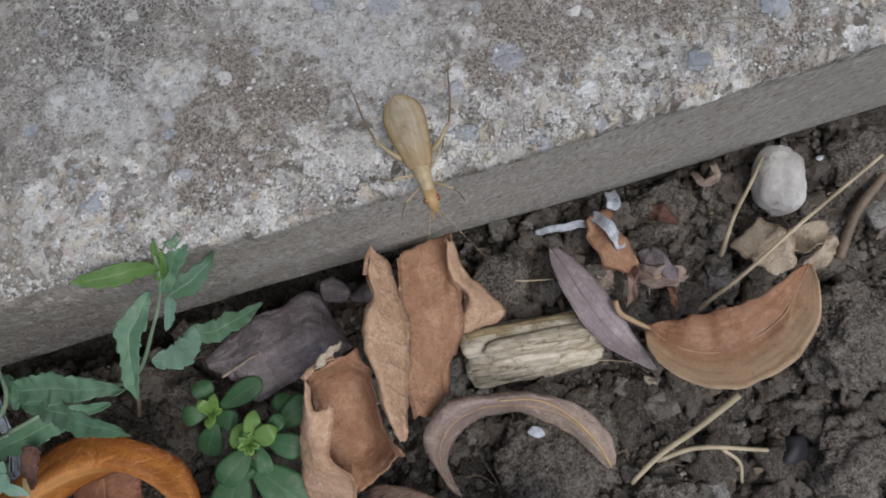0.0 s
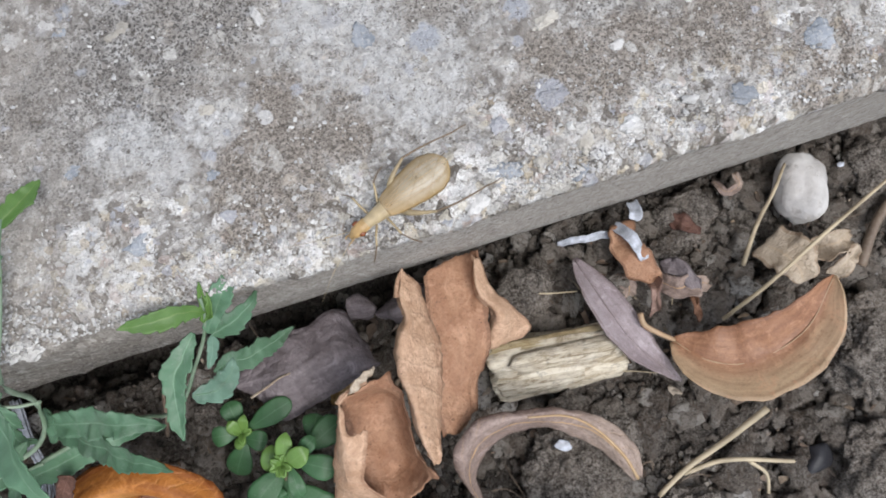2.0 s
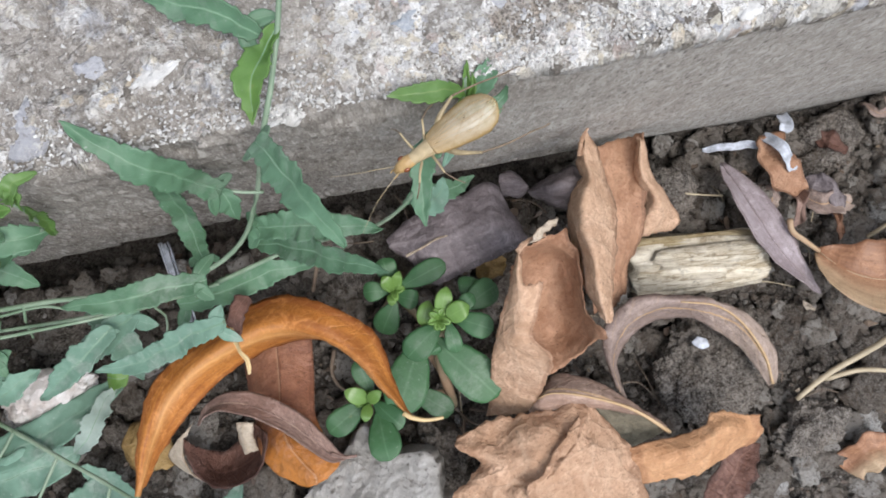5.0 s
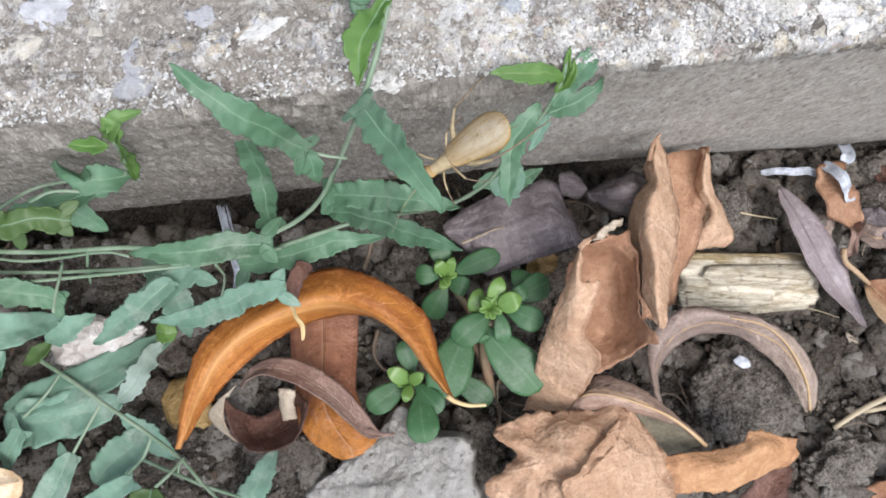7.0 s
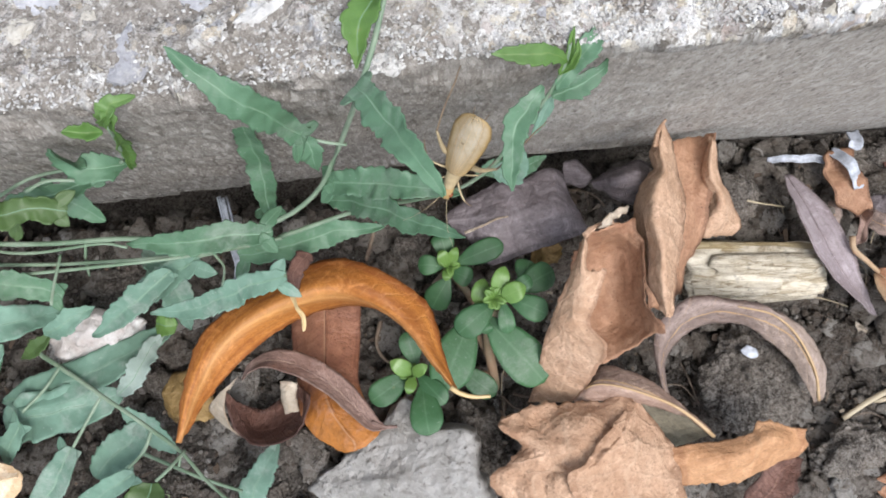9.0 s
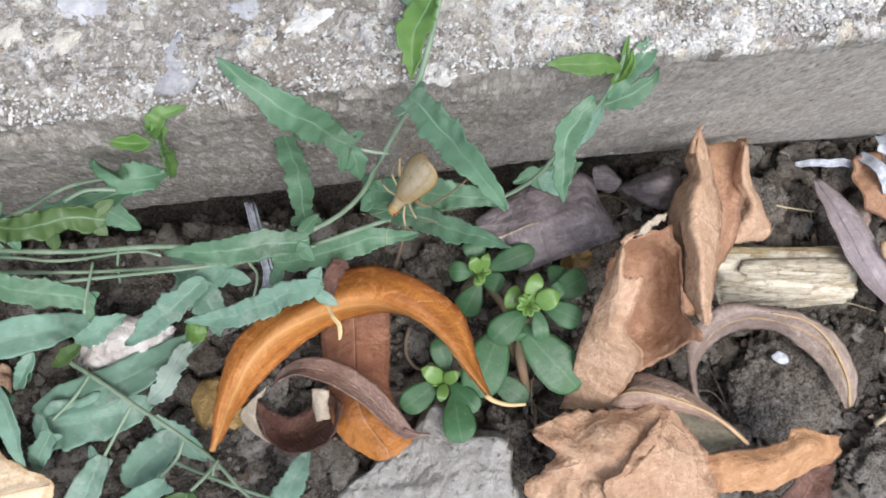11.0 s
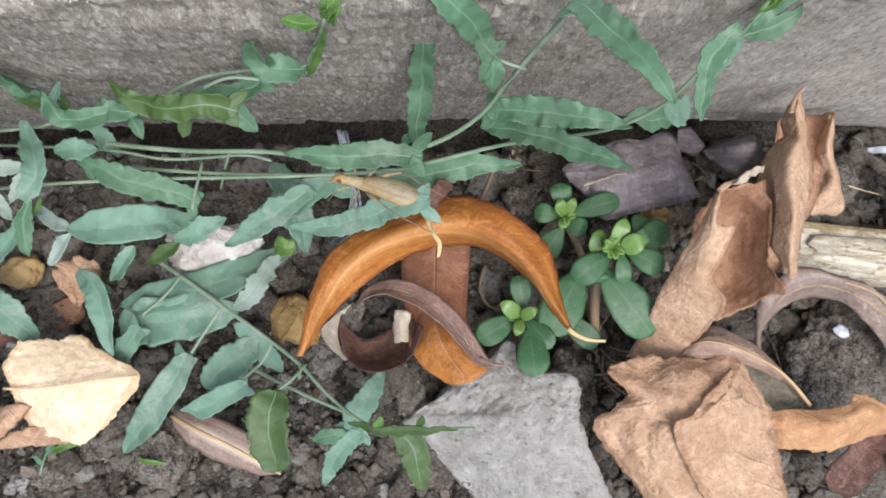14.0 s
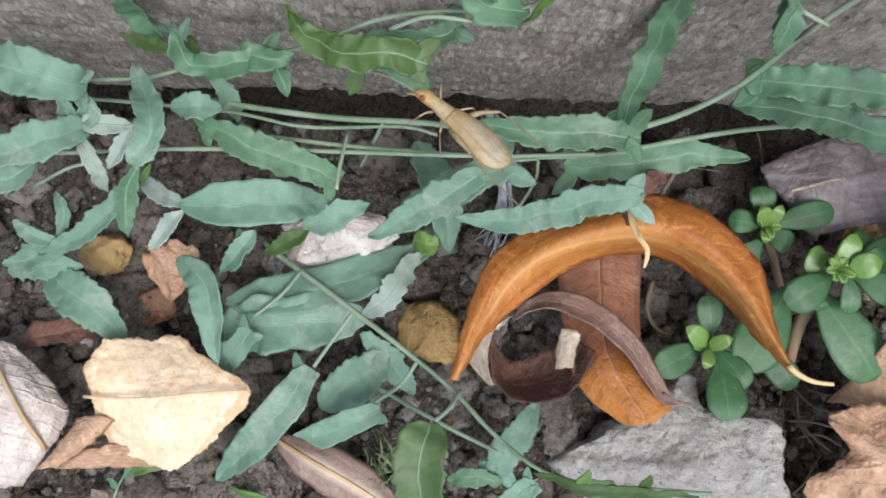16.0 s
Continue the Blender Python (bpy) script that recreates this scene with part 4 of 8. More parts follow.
kerb_pebble((-82.6, 11.9, 100.0), 1.5, 1.3, ST_CREAM, 0)
kerb_pebble((-67.9, 12.6, 100.0), 2.6, 1.8, ST_GREY, 0)
kerb_pebble((-87.2, 6.8, 99.5), 2.0, 1.4, ST_BLUE, 40)
kerb_pebble((-89.3, 3.5, 98.5), 1.3, 0.9, ST_CREAM, 20)
kerb_pebble((-56.1, 5.2, 99.0), 1.1, 0.8, ST_CREAM, 0)
kerb_pebble((-92.0, 11.5, 100.0), 2.1, 1.6, ST_CREAM, 10)
kerb_pebble((-96.8, 6.2, 99.0), 2.0, 1.3, ST_CREAM, 0)
kerb_pebble((-99.0, 13.2, 100.0), 2.4, 1.4, ST_CREAM, 60)
kerb_pebble((-48.9, 5.1, 99.5), 1.7, 1.2, ST_CREAM, 0)
kerb_pebble((19.5, 1.0, 100.0), 1.8, 1.2, ST_WHITE, 20)
kerb_pebble((-44.6, 39.3, 100.0), 2.0, 1.5, ST_WHITE, 30)
kerb_pebble((-57.0, 6.6, 99.2), 0.8, 0.6, ST_CREAM, 0)
kerb_pebble((-64.4, 7.0, 99.6), 2.2, 1.2, ST_CREAM, 10)


def kerb_grains():
    """Sand grains standing out of the worn kerb top, thickest along the edge."""
    rng = np.random.default_rng(4)
    base = np.array([(1, 0, 0), (-1, 0, 0), (0, 1, 0), (0, -1, 0), (0, 0, 1), (0, 0, -1)], float)
    tri = [(0, 2, 4), (2, 1, 4), (1, 3, 4), (3, 0, 4), (2, 0, 5), (1, 2, 5), (3, 1, 5), (0, 3, 5)]
    vs, fs = [], []
    for _ in range(11000):
        x = rng.uniform(-160, 110)
        y = 0.4 + rng.exponential(5.0) if rng.random() < 0.72 else rng.uniform(0, 48)
        if y > 50:
            continue
        r = rng.uniform(0.12, 0.31) * (1.7 if rng.random() < 0.08 else 1.0)
        z = 100 - 0.25 * max(0, 5 - y) ** 1.15 / 2 + 0.35 * noise.noise(Vector((x * 0.09, y * 0.09, 9)))
        a = rng.uniform(0, 6.28)
        q = base * (r * rng.uniform(0.7, 1.7), r, r * 0.55) * rng.uniform(0.55, 1.3, (6, 1)) + rng.normal(0, 0.2 * r, (6, 3))
        q = q @ np.array([[math.cos(a), -math.sin(a), 0], [math.sin(a), math.cos(a), 0], [0, 0, 1]])
        n = len(vs) * 6
        vs.append(q + (x, y, z))
        fs += [tuple(i + n for i in t) for t in tri]
    return part("sand_grain", mesh_of("sand_grain", np.concatenate(vs), fs, None, False), GRAINS, kerb)


tagged(kerb_grains(), kind="stuff")


def soil_clods():
    """Crumbs and small lumps of dry soil strewn over the ground."""
    rng = np.random.default_rng(8)
    shapes = []
    for s in range(14):
        v, f, _ = rock((0, 0, 0), (1, 1, 0.8), s + 40, 0.65, 0.2, 3, grit=0.3)
        shapes.append((v, f))
    middle = [rock((0, 0, 0), (1, 1, 0.8), s + 60, 0.7, 0.25, 2, grit=0.25)[:2] for s in range(10)]
    small = [rock((0, 0, 0), (1, 1, 0.8), s + 70, 0.7, 0.3, 1)[:2] for s in range(8)]
    vs, fs, n = [], [], 0
    for _ in range(19000):
        x, y = rng.uniform(-195, 140), rng.uniform(-100, 13)
        r = min(4.0, 0.22 + rng.exponential(0.36 if rng.random() < 0.84 else 1.3) * (1.25 if x > 10 else 0.95))
        v, f = shapes[rng.integers(14)] if r > 1.9 else middle[rng.integers(10)] if r > 0.8 else small[rng.integers(8)]
        a = rng.uniform(0, 6.28)
        q = v * (r * rng.uniform(0.8, 1.3), r, r * rng.uniform(0.7, 1.0))
        q = q @ np.array([[math.cos(a), -math.sin(a), 0], [math.sin(a), math.cos(a), 0], [0, 0, 1]])
        z = float(base_z(x, y)) + 3.2 * noise.noise(Vector((x, y, 0)) * 0.05) + 1.7 * noise.noise(Vector((x, y, 0)) * 0.16 + Vector((7, 1, 2)))
        vs.append(q + (x, y, z + 0.45 * r + 0.6))
        fs += [tuple(i + n for i in t) for t in f]
        n += len(v)
    return part("soil_crumbs", mesh_of("soil_crumbs", np.concatenate(vs), fs), CLODS)


def litter():
    """Small flakes of rotten leaf and bark lying between the clods."""
    rng = np.random.default_rng(31)
    vs, fs = [], []
    for _ in range(1500):
        x, y = rng.uniform(-190, 135), rng.uniform(-95, 8)
        if x < -70 and rng.random() < 0.4:
            continue
        r = 0.22 + min(1.3, rng.exponential(0.33))
        a = np.arange(6) * 1.047 + rng.uniform(-0.35, 0.35, 6) + rng.uniform(0, 6.3)
        k = r * rng.uniform(0.45, 1.2, 6)
        stretch, bend = rng.uniform(1.0, 2.6), rng.uniform(-0.4, 0.6)
        top = np.stack([stretch * k * np.cos(a), k * np.sin(a), bend * r * np.cos(2 * a)], 1)
        q = np.vstack([top, top - (0, 0, 0.12)])
        m = np.array(pose(0, 0, 0, rng.uniform(-35, 35), rng.uniform(-35, 35), rng.uniform(0, 360)).to_3x3())
        z = float(base_z(x, y)) + 3.2 * noise.noise(Vector((x, y, 0)) * 0.05) + 1.7 * noise.noise(Vector((x, y, 0)) * 0.16 + Vector((7, 1, 2)))
        n = len(vs) * 12
        vs.append(q @ m.T + (x, y, z + 2.6 + rng.uniform(0, 2.6)))
        fs += [tuple(n + i for i in range(6)), tuple(n + 6 + i for i in range(5, -1, -1))]
        fs += [(n + i, n + 6 + i, n + 6 + (i + 1) % 6, n + (i + 1) % 6) for i in range(6)]
    return part("leaf_litter", mesh_of("leaf_litter", np.concatenate(vs), fs, None, False), LITTER)


tagged(litter(), "brown crumbs of rotten leaf strewn over the soil", "leaf litter", kind="stuff")
tagged(soil_clods(), "loose crumbs and clods of dry grey-brown soil", "soil crumbs", kind="stuff")


# ---- stones and lumps on the soil ----
def stone(name, center, size, mat, label, category, seed, rough=0.15, facets=0.0, sub=4, turn=0.0, tip=(0, 0), grit=0.0):
    v, f, _ = rock((0, 0, 0), size, seed, rough, facets, sub, turn, tip, grit)
    ob = part(name, mesh_of(name, v, f), mat)
    ob.location = Vector(center) * MM
    return tagged(ob, label, category, {"soil_lump": "lumps of soil", "shell_chip": "bits of shell"}.get(name, ""))


stone("pebble", (111.6, 0.7, -8.0), (7.2, 10.4, 6.5), ST_PEBBLE, "smooth grey-white rounded pebble lying on the soil by the kerb", "pebble", 3, 0.12, 0.3, turn=-22)
def slab(rows, foot, nu=100, nv=90, rough=0.5, seed=1):
    """A broken lump with a rough upper face spanned between rows of points and sides down to foot."""
    across = [spline(r, nv) for r in rows]
    g = np.stack([spline([r[j] for r in across], nu) for j in range(nv)], 1)
    o = Vector((seed * 3.1, seed * 1.3, 0))
    mid = g.mean((0, 1))
    for i in range(nu):
        for j in range(nv):
            p = Vector(g[i, j])
            g[i, j, 2] += rough * (2.6 * noise.noise(p * 0.09 + o) + 1.5 * noise.noise(p * 0.24 + o) + 1.1 * noise.noise(p * 0.6 + o) + 0.9 * noise.noise(p * 1.5 + o))
    for e in (g[0], g[-1], g[:, 0], g[:, -1]):
        for k in range(len(e)):
            p = Vector(e[k])
            e[k] += unit(mid - e[k]) * (0.9 * noise.noise(p * 0.3 + o) + 0.6 * noise.noise(p * 0.9 + o))
            e[k][2] -= 0.8
    rim = [i * nv for i in range(nu)] + [(nu - 1) * nv + j for j in range(1, nv)] + [i * nv + nv - 1 for i in range(nu - 2, -1, -1)] + list(range(nv - 2, 0, -1))
    top = g.reshape(-1, 3)
    rings, n = [top], len(rim)
    for k in range(1, 9):
        q = top[rim].copy()
        out = q - mid
        out[:, 2] = 0
        q[:, 2] += (foot - q[:, 2]) * k / 8
        q += unit(out) * np.array([[0.5 * k**0.5 + 0.9 * noise.noise(Vector(p) * 0.35 + o) + 0.5 * noise.noise(Vector(p) * 1.1 + o)] for p in q])
        rings.append(q)
    f = [(i * nv + j, (i + 1) * nv + j, (i + 1) * nv + j + 1, i * nv + j + 1) for i in range(nu - 1) for j in range(nv - 1)]
    at = lambda k, i: rim[i % n] if k == 0 else nu * nv + (k - 1) * n + i % n
    f += [(at(k, i), at(k + 1, i), at(k + 1, i + 1), at(k, i + 1)) for k in range(8) for i in range(n)]
    return np.vstack(rings), f


v, f = slab([[(-53.7, -43.6, 16.0), (-52.0, -42.0, 17.0), (-50.2, -43.0, 17.0)], [(-59.0, -48.9, 17.0), (-54.1, -47.7, 19.0), (-48.9, -49.1, 20.0)], [(-67.9, -54.8, 15.0), (-55.4, -52.9, 20.0), (-38.9, -50.4, 25.0)], [(-73.5, -58.1, 12.0), (-57.5, -57.2, 20.0), (-37.5, -54.6, 26.0)], [(-73.9, -61.9, 11.0), (-57.8, -61.4, 21.0), (-37.4, -61.8, 26.0)], [(-58.8, -78.4, 9.0), (-45.7, -79.3, 18.0), (-30.2, -78.2, 20.0)]], -4, seed=12)
tagged(part("rubble_stone", mesh_of("rubble_stone", v, f), ST_RUBBLE), "pale grey angular lump of rubble half sunk in the soil", "stone")
stone("small_stone", (-117.2, -20.5, 21.0), (11.0, 5.6, 6.4), ST_PINK, "pinkish white rough stone among bindweed leaves", "stone", 21, 0.3, 0.2, 5, 5, grit=0.16)
stone("soil_lump", (33.0, -46.0, -9.5), (14.5, 13.5, 12.0), SOIL_LUMP, "rounded dry grey lump of soil under an arched leaf", "soil lump", 5, 0.36, 0.0, 6, grit=0.22)
stone("soil_lump", (33.2, -2.8, -2.0), (7, 6.5, 4), SOIL_LUMP, "flat grey lump of soil at the foot of the kerb", "soil lump", 7, 0.27, 0.3, 5, grit=0.2)
stone("flat_stone", (115.7, -43.0, -17.0), (15, 15, 5), ST_CRUMBLY, "pale flat crumbly stone bedded in soil", "stone", 9, 0.25, 0.6, 5, 30, grit=0.05)
stone("soil_lump", (138.6, 1.7, -17.0), (11, 9, 7), SOIL_LUMP, "brown-grey lump of soil near the pebble", "soil lump", 14, 0.35, 0.3, 5, grit=0.2)
stone("soil_lump", (80.4, 3.4, -14.0), (9, 7, 6), SOIL_LUMP, "crumbly lump of soil near white shell bits", "soil lump", 15, 0.40, 0.2, 5, grit=0.2)
stone("soil_lump", (-46.8, -8.3, 10.0), (4.5, 4, 4), SOIL_LUMP, "small dark lump of soil below a bindweed stem", "soil lump", 16, 0.40, 0.5, 5, grit=0.2)
stone("soil_lump", (-114.9, -9.3, 8.0), (8, 4, 5), SOIL_LUMP, "crumbly lump of soil between the vines", "soil lump", 17, 0.40, 0.3, 5, grit=0.2)
stone("soil_lump", (-37.1, -54.8, 8.0), (6, 9, 6), SOIL_LUMP, "brown crumbly soil beside the rubble stone", "soil lump", 18, 0.40, 0.2, 5, grit=0.2)
stone("soil_lump", (-153.5, -68.7, 9.0), (13, 6, 5), ST_CRUMBLY, "pale grey cracked crust of soil below the cream leaf", "soil lump", 25, 0.3, 0.4, 5, 8, grit=0.15)
stone("soil_lump", (-131.8, -66.7, 9.0), (7, 7, 5), ST_CRUMBLY, "pale crumbly soil between two dead leaves", "soil lump", 26, 0.35, 0.3, 5, 20, grit=0.2)
stone("soil_lump", (112.1, -42.4, -8.0), (12.5, 15, 9), ST_CRUMBLY, "pale grey-brown lump of dry soil beside the amber leaf", "soil lump", 28, 0.35, 0.25, 6, 15, grit=0.2)
stone("soil_lump", (102.7, -72.4, -10.0), (10, 9, 6), ST_CRUMBLY, "pale crumbly lump of dry soil by the dead straw", "soil lump", 29, 0.4, 0.2, 5, 40, grit=0.22)
stone("soil_lump", (52.2, -67.1, -6.0), (9, 6, 5), ST_CRUMBLY, "pale grey lump of soil beside the big dead leaf", "soil lump", 27, 0.4, 0.3, 5, 20, grit=0.2)
stone("shell_chip", (29.0, -41.2, 4.2), (2.2, 1.3, 0.5), CHIP, "small bluish white chip of shell on the soil", "shell chip", 40, 0.25, 0.7, 3, -35, (12, 6))
stone("shell_chip", (126.4, 4.2, -12.0), (1.2, 0.8, 0.4), CHIP, "small bluish white chip of shell on the soil", "shell chip", 36, 0.25, 0.7, 3, 0, (12, 6))
for mid, half in (([(67.2, 11.2, -5.0), (67.1, 7.8, -3.0), (65.7, 5.6, -3.0)], 1.9), ([(60.7, 6.5, -4.0), (63.1, 1.5, 0.0), (64.5, -4.9, -1.0)], 1.7), ([(45.7, 6.7, -7.0), (52.6, 5.9, -5.0), (60.4, 4.3, -5.0)], 1.0)):
    v, f, u = blade(mid, half, up=(0.2, -0.2, 1), shape="strip", fold=(25, -10), curl=30, rough=0.3, nu=20, nv=5, thick=0.25, crease=0.9, seed=int(half * 10))
    tagged(part("shell_fragment", mesh_of("shell_fragment", v, f, u), CHIP), "bluish white curved fragment of shell on the soil", "shell fragment", "bits of shell")
stone("black_chip", (90.0, -65.3, -12.0), (5.0, 4.2, 3.2), BLACK, "matt black chip lying on the soil", "chip", 36, 0.2, 0.9, 3, 20)
stone("seed_husk", (-161.6, -24.5, 17.0), (5.0, 3.8, 3.3), LF_OLIVE, "brown rounded seed husk under bindweed leaves", "seed husk", 37, 0.35, 0.3, 4, 10, grit=0.1)


# ---- dead leaves ----
def dead_leaf(label, mat, pieces, rib=None, stalk=None, name="dead_leaf", rib_mat=None, stalk_mat=None):
    """pieces: blade settings, the first is the main blade; further ones are flaps of the same leaf."""
    root = None
    for k, (mid, half, opts) in enumerate(pieces):
        v, f, u = blade(mid, half, **opts)
        ob = part(name if k == 0 else "flap", mesh_of("leaf_blade", v, f, u), mat, root)
        root = root or tagged(ob, label, "dead leaf", "fallen dead leaves")
    if rib:
        pts, r0, r1 = rib
        part("midrib", mesh_of("midrib", *tube(pts, r0, r1, 22, 6)), rib_mat or RIB, root)
    if stalk:
        pts, r0, r1 = stalk
        part("leaf_stalk", mesh_of("leaf_stalk", *tube(pts, r0, r1, 12, 6)), stalk_mat or rib_mat or RIB, root)
    return root


leaves_made = []


def crumpled_leaf(label, mat, *sheets, mats={}, rim=None, rim_mat=None, name="dead_leaf", rib=True):
    root = None
    for k, (rows, o) in enumerate(sheets):
        ob = part(name if k == 0 else "flap", mesh_of("leaf_sheet", *sheet(rows, **o)), mats.get(k, mat), root)
        root = root or tagged(ob, label, "dead leaf", "fallen dead leaves")
        if k == 0 and rib:
            n, m = o["nu"], o["nv"]
            line = [tuple(ob.data.vertices[i * m + m // 2].co / MM) for i in range(1, n - 1, 3)]
            part("midrib", mesh_of("midrib", *tube(line, 0.3, 0.18, 40, 6)), mat, root)
    if rim:
        part("rolled_rim", mesh_of("rolled_rim", *tube(rim[0], rim[1], rim[2], 16, 7, 0.05)), rim_mat or mat, root)
    leaves_made.append(root)
    return root


# long orange leaf that arches over the soil: outer edge, midrib and inner edge
crumpled_leaf("long orange-brown dead leaf arched over the soil", LF_ORANGE,
    ([[(-95.2, -45.7, 37.0), (-95.0, -45.9, 38.0), (-94.5, -45.1, 37.0)], [(-93.4, -35.5, 38.0), (-91.1, -35.7, 39.0), (-88.1, -36.3, 34.0)], [(-88.5, -24.0, 36.0), (-84.3, -27.5, 38.0), (-80.8, -30.1, 34.0)], [(-76.8, -16.4, 32.0), (-75.3, -21.9, 37.0), (-72.2, -23.9, 28.0)], [(-64.1, -12.0, 31.0), (-64.7, -19.3, 35.5), (-61.1, -21.6, 23.0)], [(-53.1, -16.0, 35.0), (-56.2, -21.5, 35.5), (-52.7, -24.6, 22.0)], [(-44.1, -24.2, 33.0), (-48.9, -28.2, 36.0), (-45.6, -32.0, 25.0)], [(-41.7, -35.0, 34.0), (-44.0, -36.2, 37.0), (-43.1, -38.1, 32.0)], [(-39.9, -42.0, 36.0), (-40.0, -42.4, 37.0), (-40.2, -42.8, 36.0)]], dict(nu=64, nv=22, crease=0.6, rough=0.16, ragged=0.32, seed=2)), rib=False)
part("leaf_stalk", mesh_of("leaf_stalk", *tube([(-41.1, -41.4, 37.0), (-39.7, -42.6, 37.0), (-37.0, -43.7, 36.5), (-33.6, -44.0, 36.0)], 0.55, 0.32, 12, 6)), PALE_STALK, leaves_made[-1])
# withered wisp that hangs over it
wisp = dead_leaf("withered brown wisp hanging over the orange leaf", LF_UMBER, [([(-64.9, -13.7, 50.0), (-67.0, -15.6, 47.0), (-68.4, -18.5, 45.0), (-69.1, -20.8, 45.0)], 1.9, dict(up=(0.3, -0.6, 0.8), shape="torn", fold=(30, -10), rough=0.4, nu=20, nv=4, seed=21))])
part("flap", mesh_of("leaf_blade", *blade([(-69.0, -18.6, 47.0), (-68.3, -21.4, 48.0), (-67.7, -23.8, 49.0), (-66.7, -25.6, 49.0), (-66.7, -28.0, 48.0)], 0.42, up=[(0.8, 0, 0.6), (0.2, -0.3, 1), (-0.6, -0.2, 0.7), (0.3, 0, 1), (0.7, 0.2, 0.6)], shape="strip", fold=15, curl=25, rough=0.2, nu=30, nv=4, seed=22)), PALE_STALK, wisp, "pale yellow twisted tip")
# rust leaf under the arch
crumpled_leaf("rust-brown dead leaf lying under the arched one", LF_RUST,
    ([[(-75.7, -19.1, 13.0), (-68.3, -18.6, 14.0), (-59.5, -18.1, 13.0)], [(-75.5, -29.4, 16.0), (-69.2, -29.4, 18.0), (-60.3, -28.8, 16.0)], [(-74.5, -38.1, 19.0), (-68.8, -37.7, 22.0), (-61.1, -37.0, 20.0)], [(-73.8, -43.3, 22.0), (-67.7, -42.7, 25.0), (-59.6, -42.4, 23.0)], [(-71.1, -47.8, 24.0), (-65.5, -47.2, 26.5), (-57.1, -47.0, 25.0)], [(-66.7, -51.1, 25.0), (-63.2, -50.5, 27.0), (-57.4, -49.2, 26.0)], [(-64.6, -52.0, 26.0), (-62.9, -52.0, 27.0), (-60.2, -51.2, 26.5)]], dict(nu=44, nv=30, crease=0.9, rough=0.15, ragged=0.15, seed=5)))
# rolled-up leaf
ring = [(-55.7, -47.9, 25.0), (-58.2, -47.1, 25.5), (-61.0, -43.7, 26.5), (-64.0, -39.8, 28.0), (-67.8, -36.2, 29.0), (-72.1, -33.4, 29.5), (-77.1, -31.6, 29.0), (-81.9, -32.2, 27.5), (-85.1, -34.6, 25.5)]
curled = dead_leaf("mauve-brown dead leaf rolled into a ring", LF_DARK, [(ring, 3.3, dict(up=[(0.4, 0.4, 0.8), (0.45, 0.5, 0.75), (0.3, 0.6, 0.7), (0, 0.7, 0.7), (-0.4, 0.6, 0.6), (-0.7, 0.4, 0.5)], shape="oval", fold=8, curl=12, rough=0.15, nu=50, seed=8, thick=0.3))],
                   rib=(ring[:7], 0.2, 0.16), rib_mat=LF_DARK, stalk=([(-58.6, -46.5, 25.5), (-56.1, -47.8, 25.0), (-53.4, -48.1, 24.5)], 0.55, 0.3))
def curl_flap(rows, mat, o):
    part("flap", mesh_of("leaf_sheet", *sheet(rows, **o)), mat, curled)


curl_flap([[(-88.6, -35.9, 26.0), (-88.0, -37.7, 24.0), (-87.4, -39.0, 22.0)], [(-88.4, -42.0, 24.0), (-87.1, -42.1, 19.0), (-85.4, -40.6, 16.0)], [(-87.3, -46.3, 22.0), (-85.3, -44.4, 15.0), (-83.4, -41.3, 14.0)], [(-82.9, -48.8, 22.0), (-82.4, -44.8, 14.0), (-80.7, -40.0, 14.0)], [(-77.7, -48.4, 23.0), (-78.4, -43.9, 15.0), (-78.1, -38.7, 17.0)], [(-72.8, -45.4, 25.0), (-75.2, -41.8, 18.0), (-76.3, -37.4, 20.0)], [(-70.4, -39.4, 27.0), (-72.8, -37.8, 23.0), (-75.0, -36.5, 22.0)]], LF_UMBER, dict(nu=40, nv=16, crease=0.8, rough=0.15, ragged=0.3, seed=61))
curl_flap([[(-84.9, -34.0, 28.0), (-86.2, -35.0, 27.0), (-87.5, -36.0, 26.0)], [(-90.4, -37.1, 25.0), (-89.6, -37.6, 25.5), (-88.6, -37.6, 26.0)], [(-93.3, -39.9, 22.0), (-91.1, -40.1, 24.0), (-89.1, -40.7, 25.0)], [(-91.4, -43.3, 20.0), (-90.2, -43.6, 21.0), (-88.7, -44.2, 23.0)], [(-88.2, -46.3, 19.0), (-87.9, -46.2, 20.0), (-87.4, -46.1, 21.0)]], LF_BUFF, dict(nu=26, nv=10, crease=0.3, rough=0.1, ragged=0.15, seed=62))
curl_flap([[(-76.4, -36.1, 27.0), (-74.5, -36.1, 28.0), (-72.9, -36.7, 27.0)], [(-77.1, -39.0, 25.0), (-75.2, -39.1, 27.0), (-73.7, -39.3, 26.0)], [(-76.9, -42.7, 23.0), (-75.3, -42.6, 24.0), (-73.9, -42.5, 23.0)]], LF_BUFF, dict(nu=16, nv=10, crease=0.6, rough=0.15, ragged=0.3, seed=63))
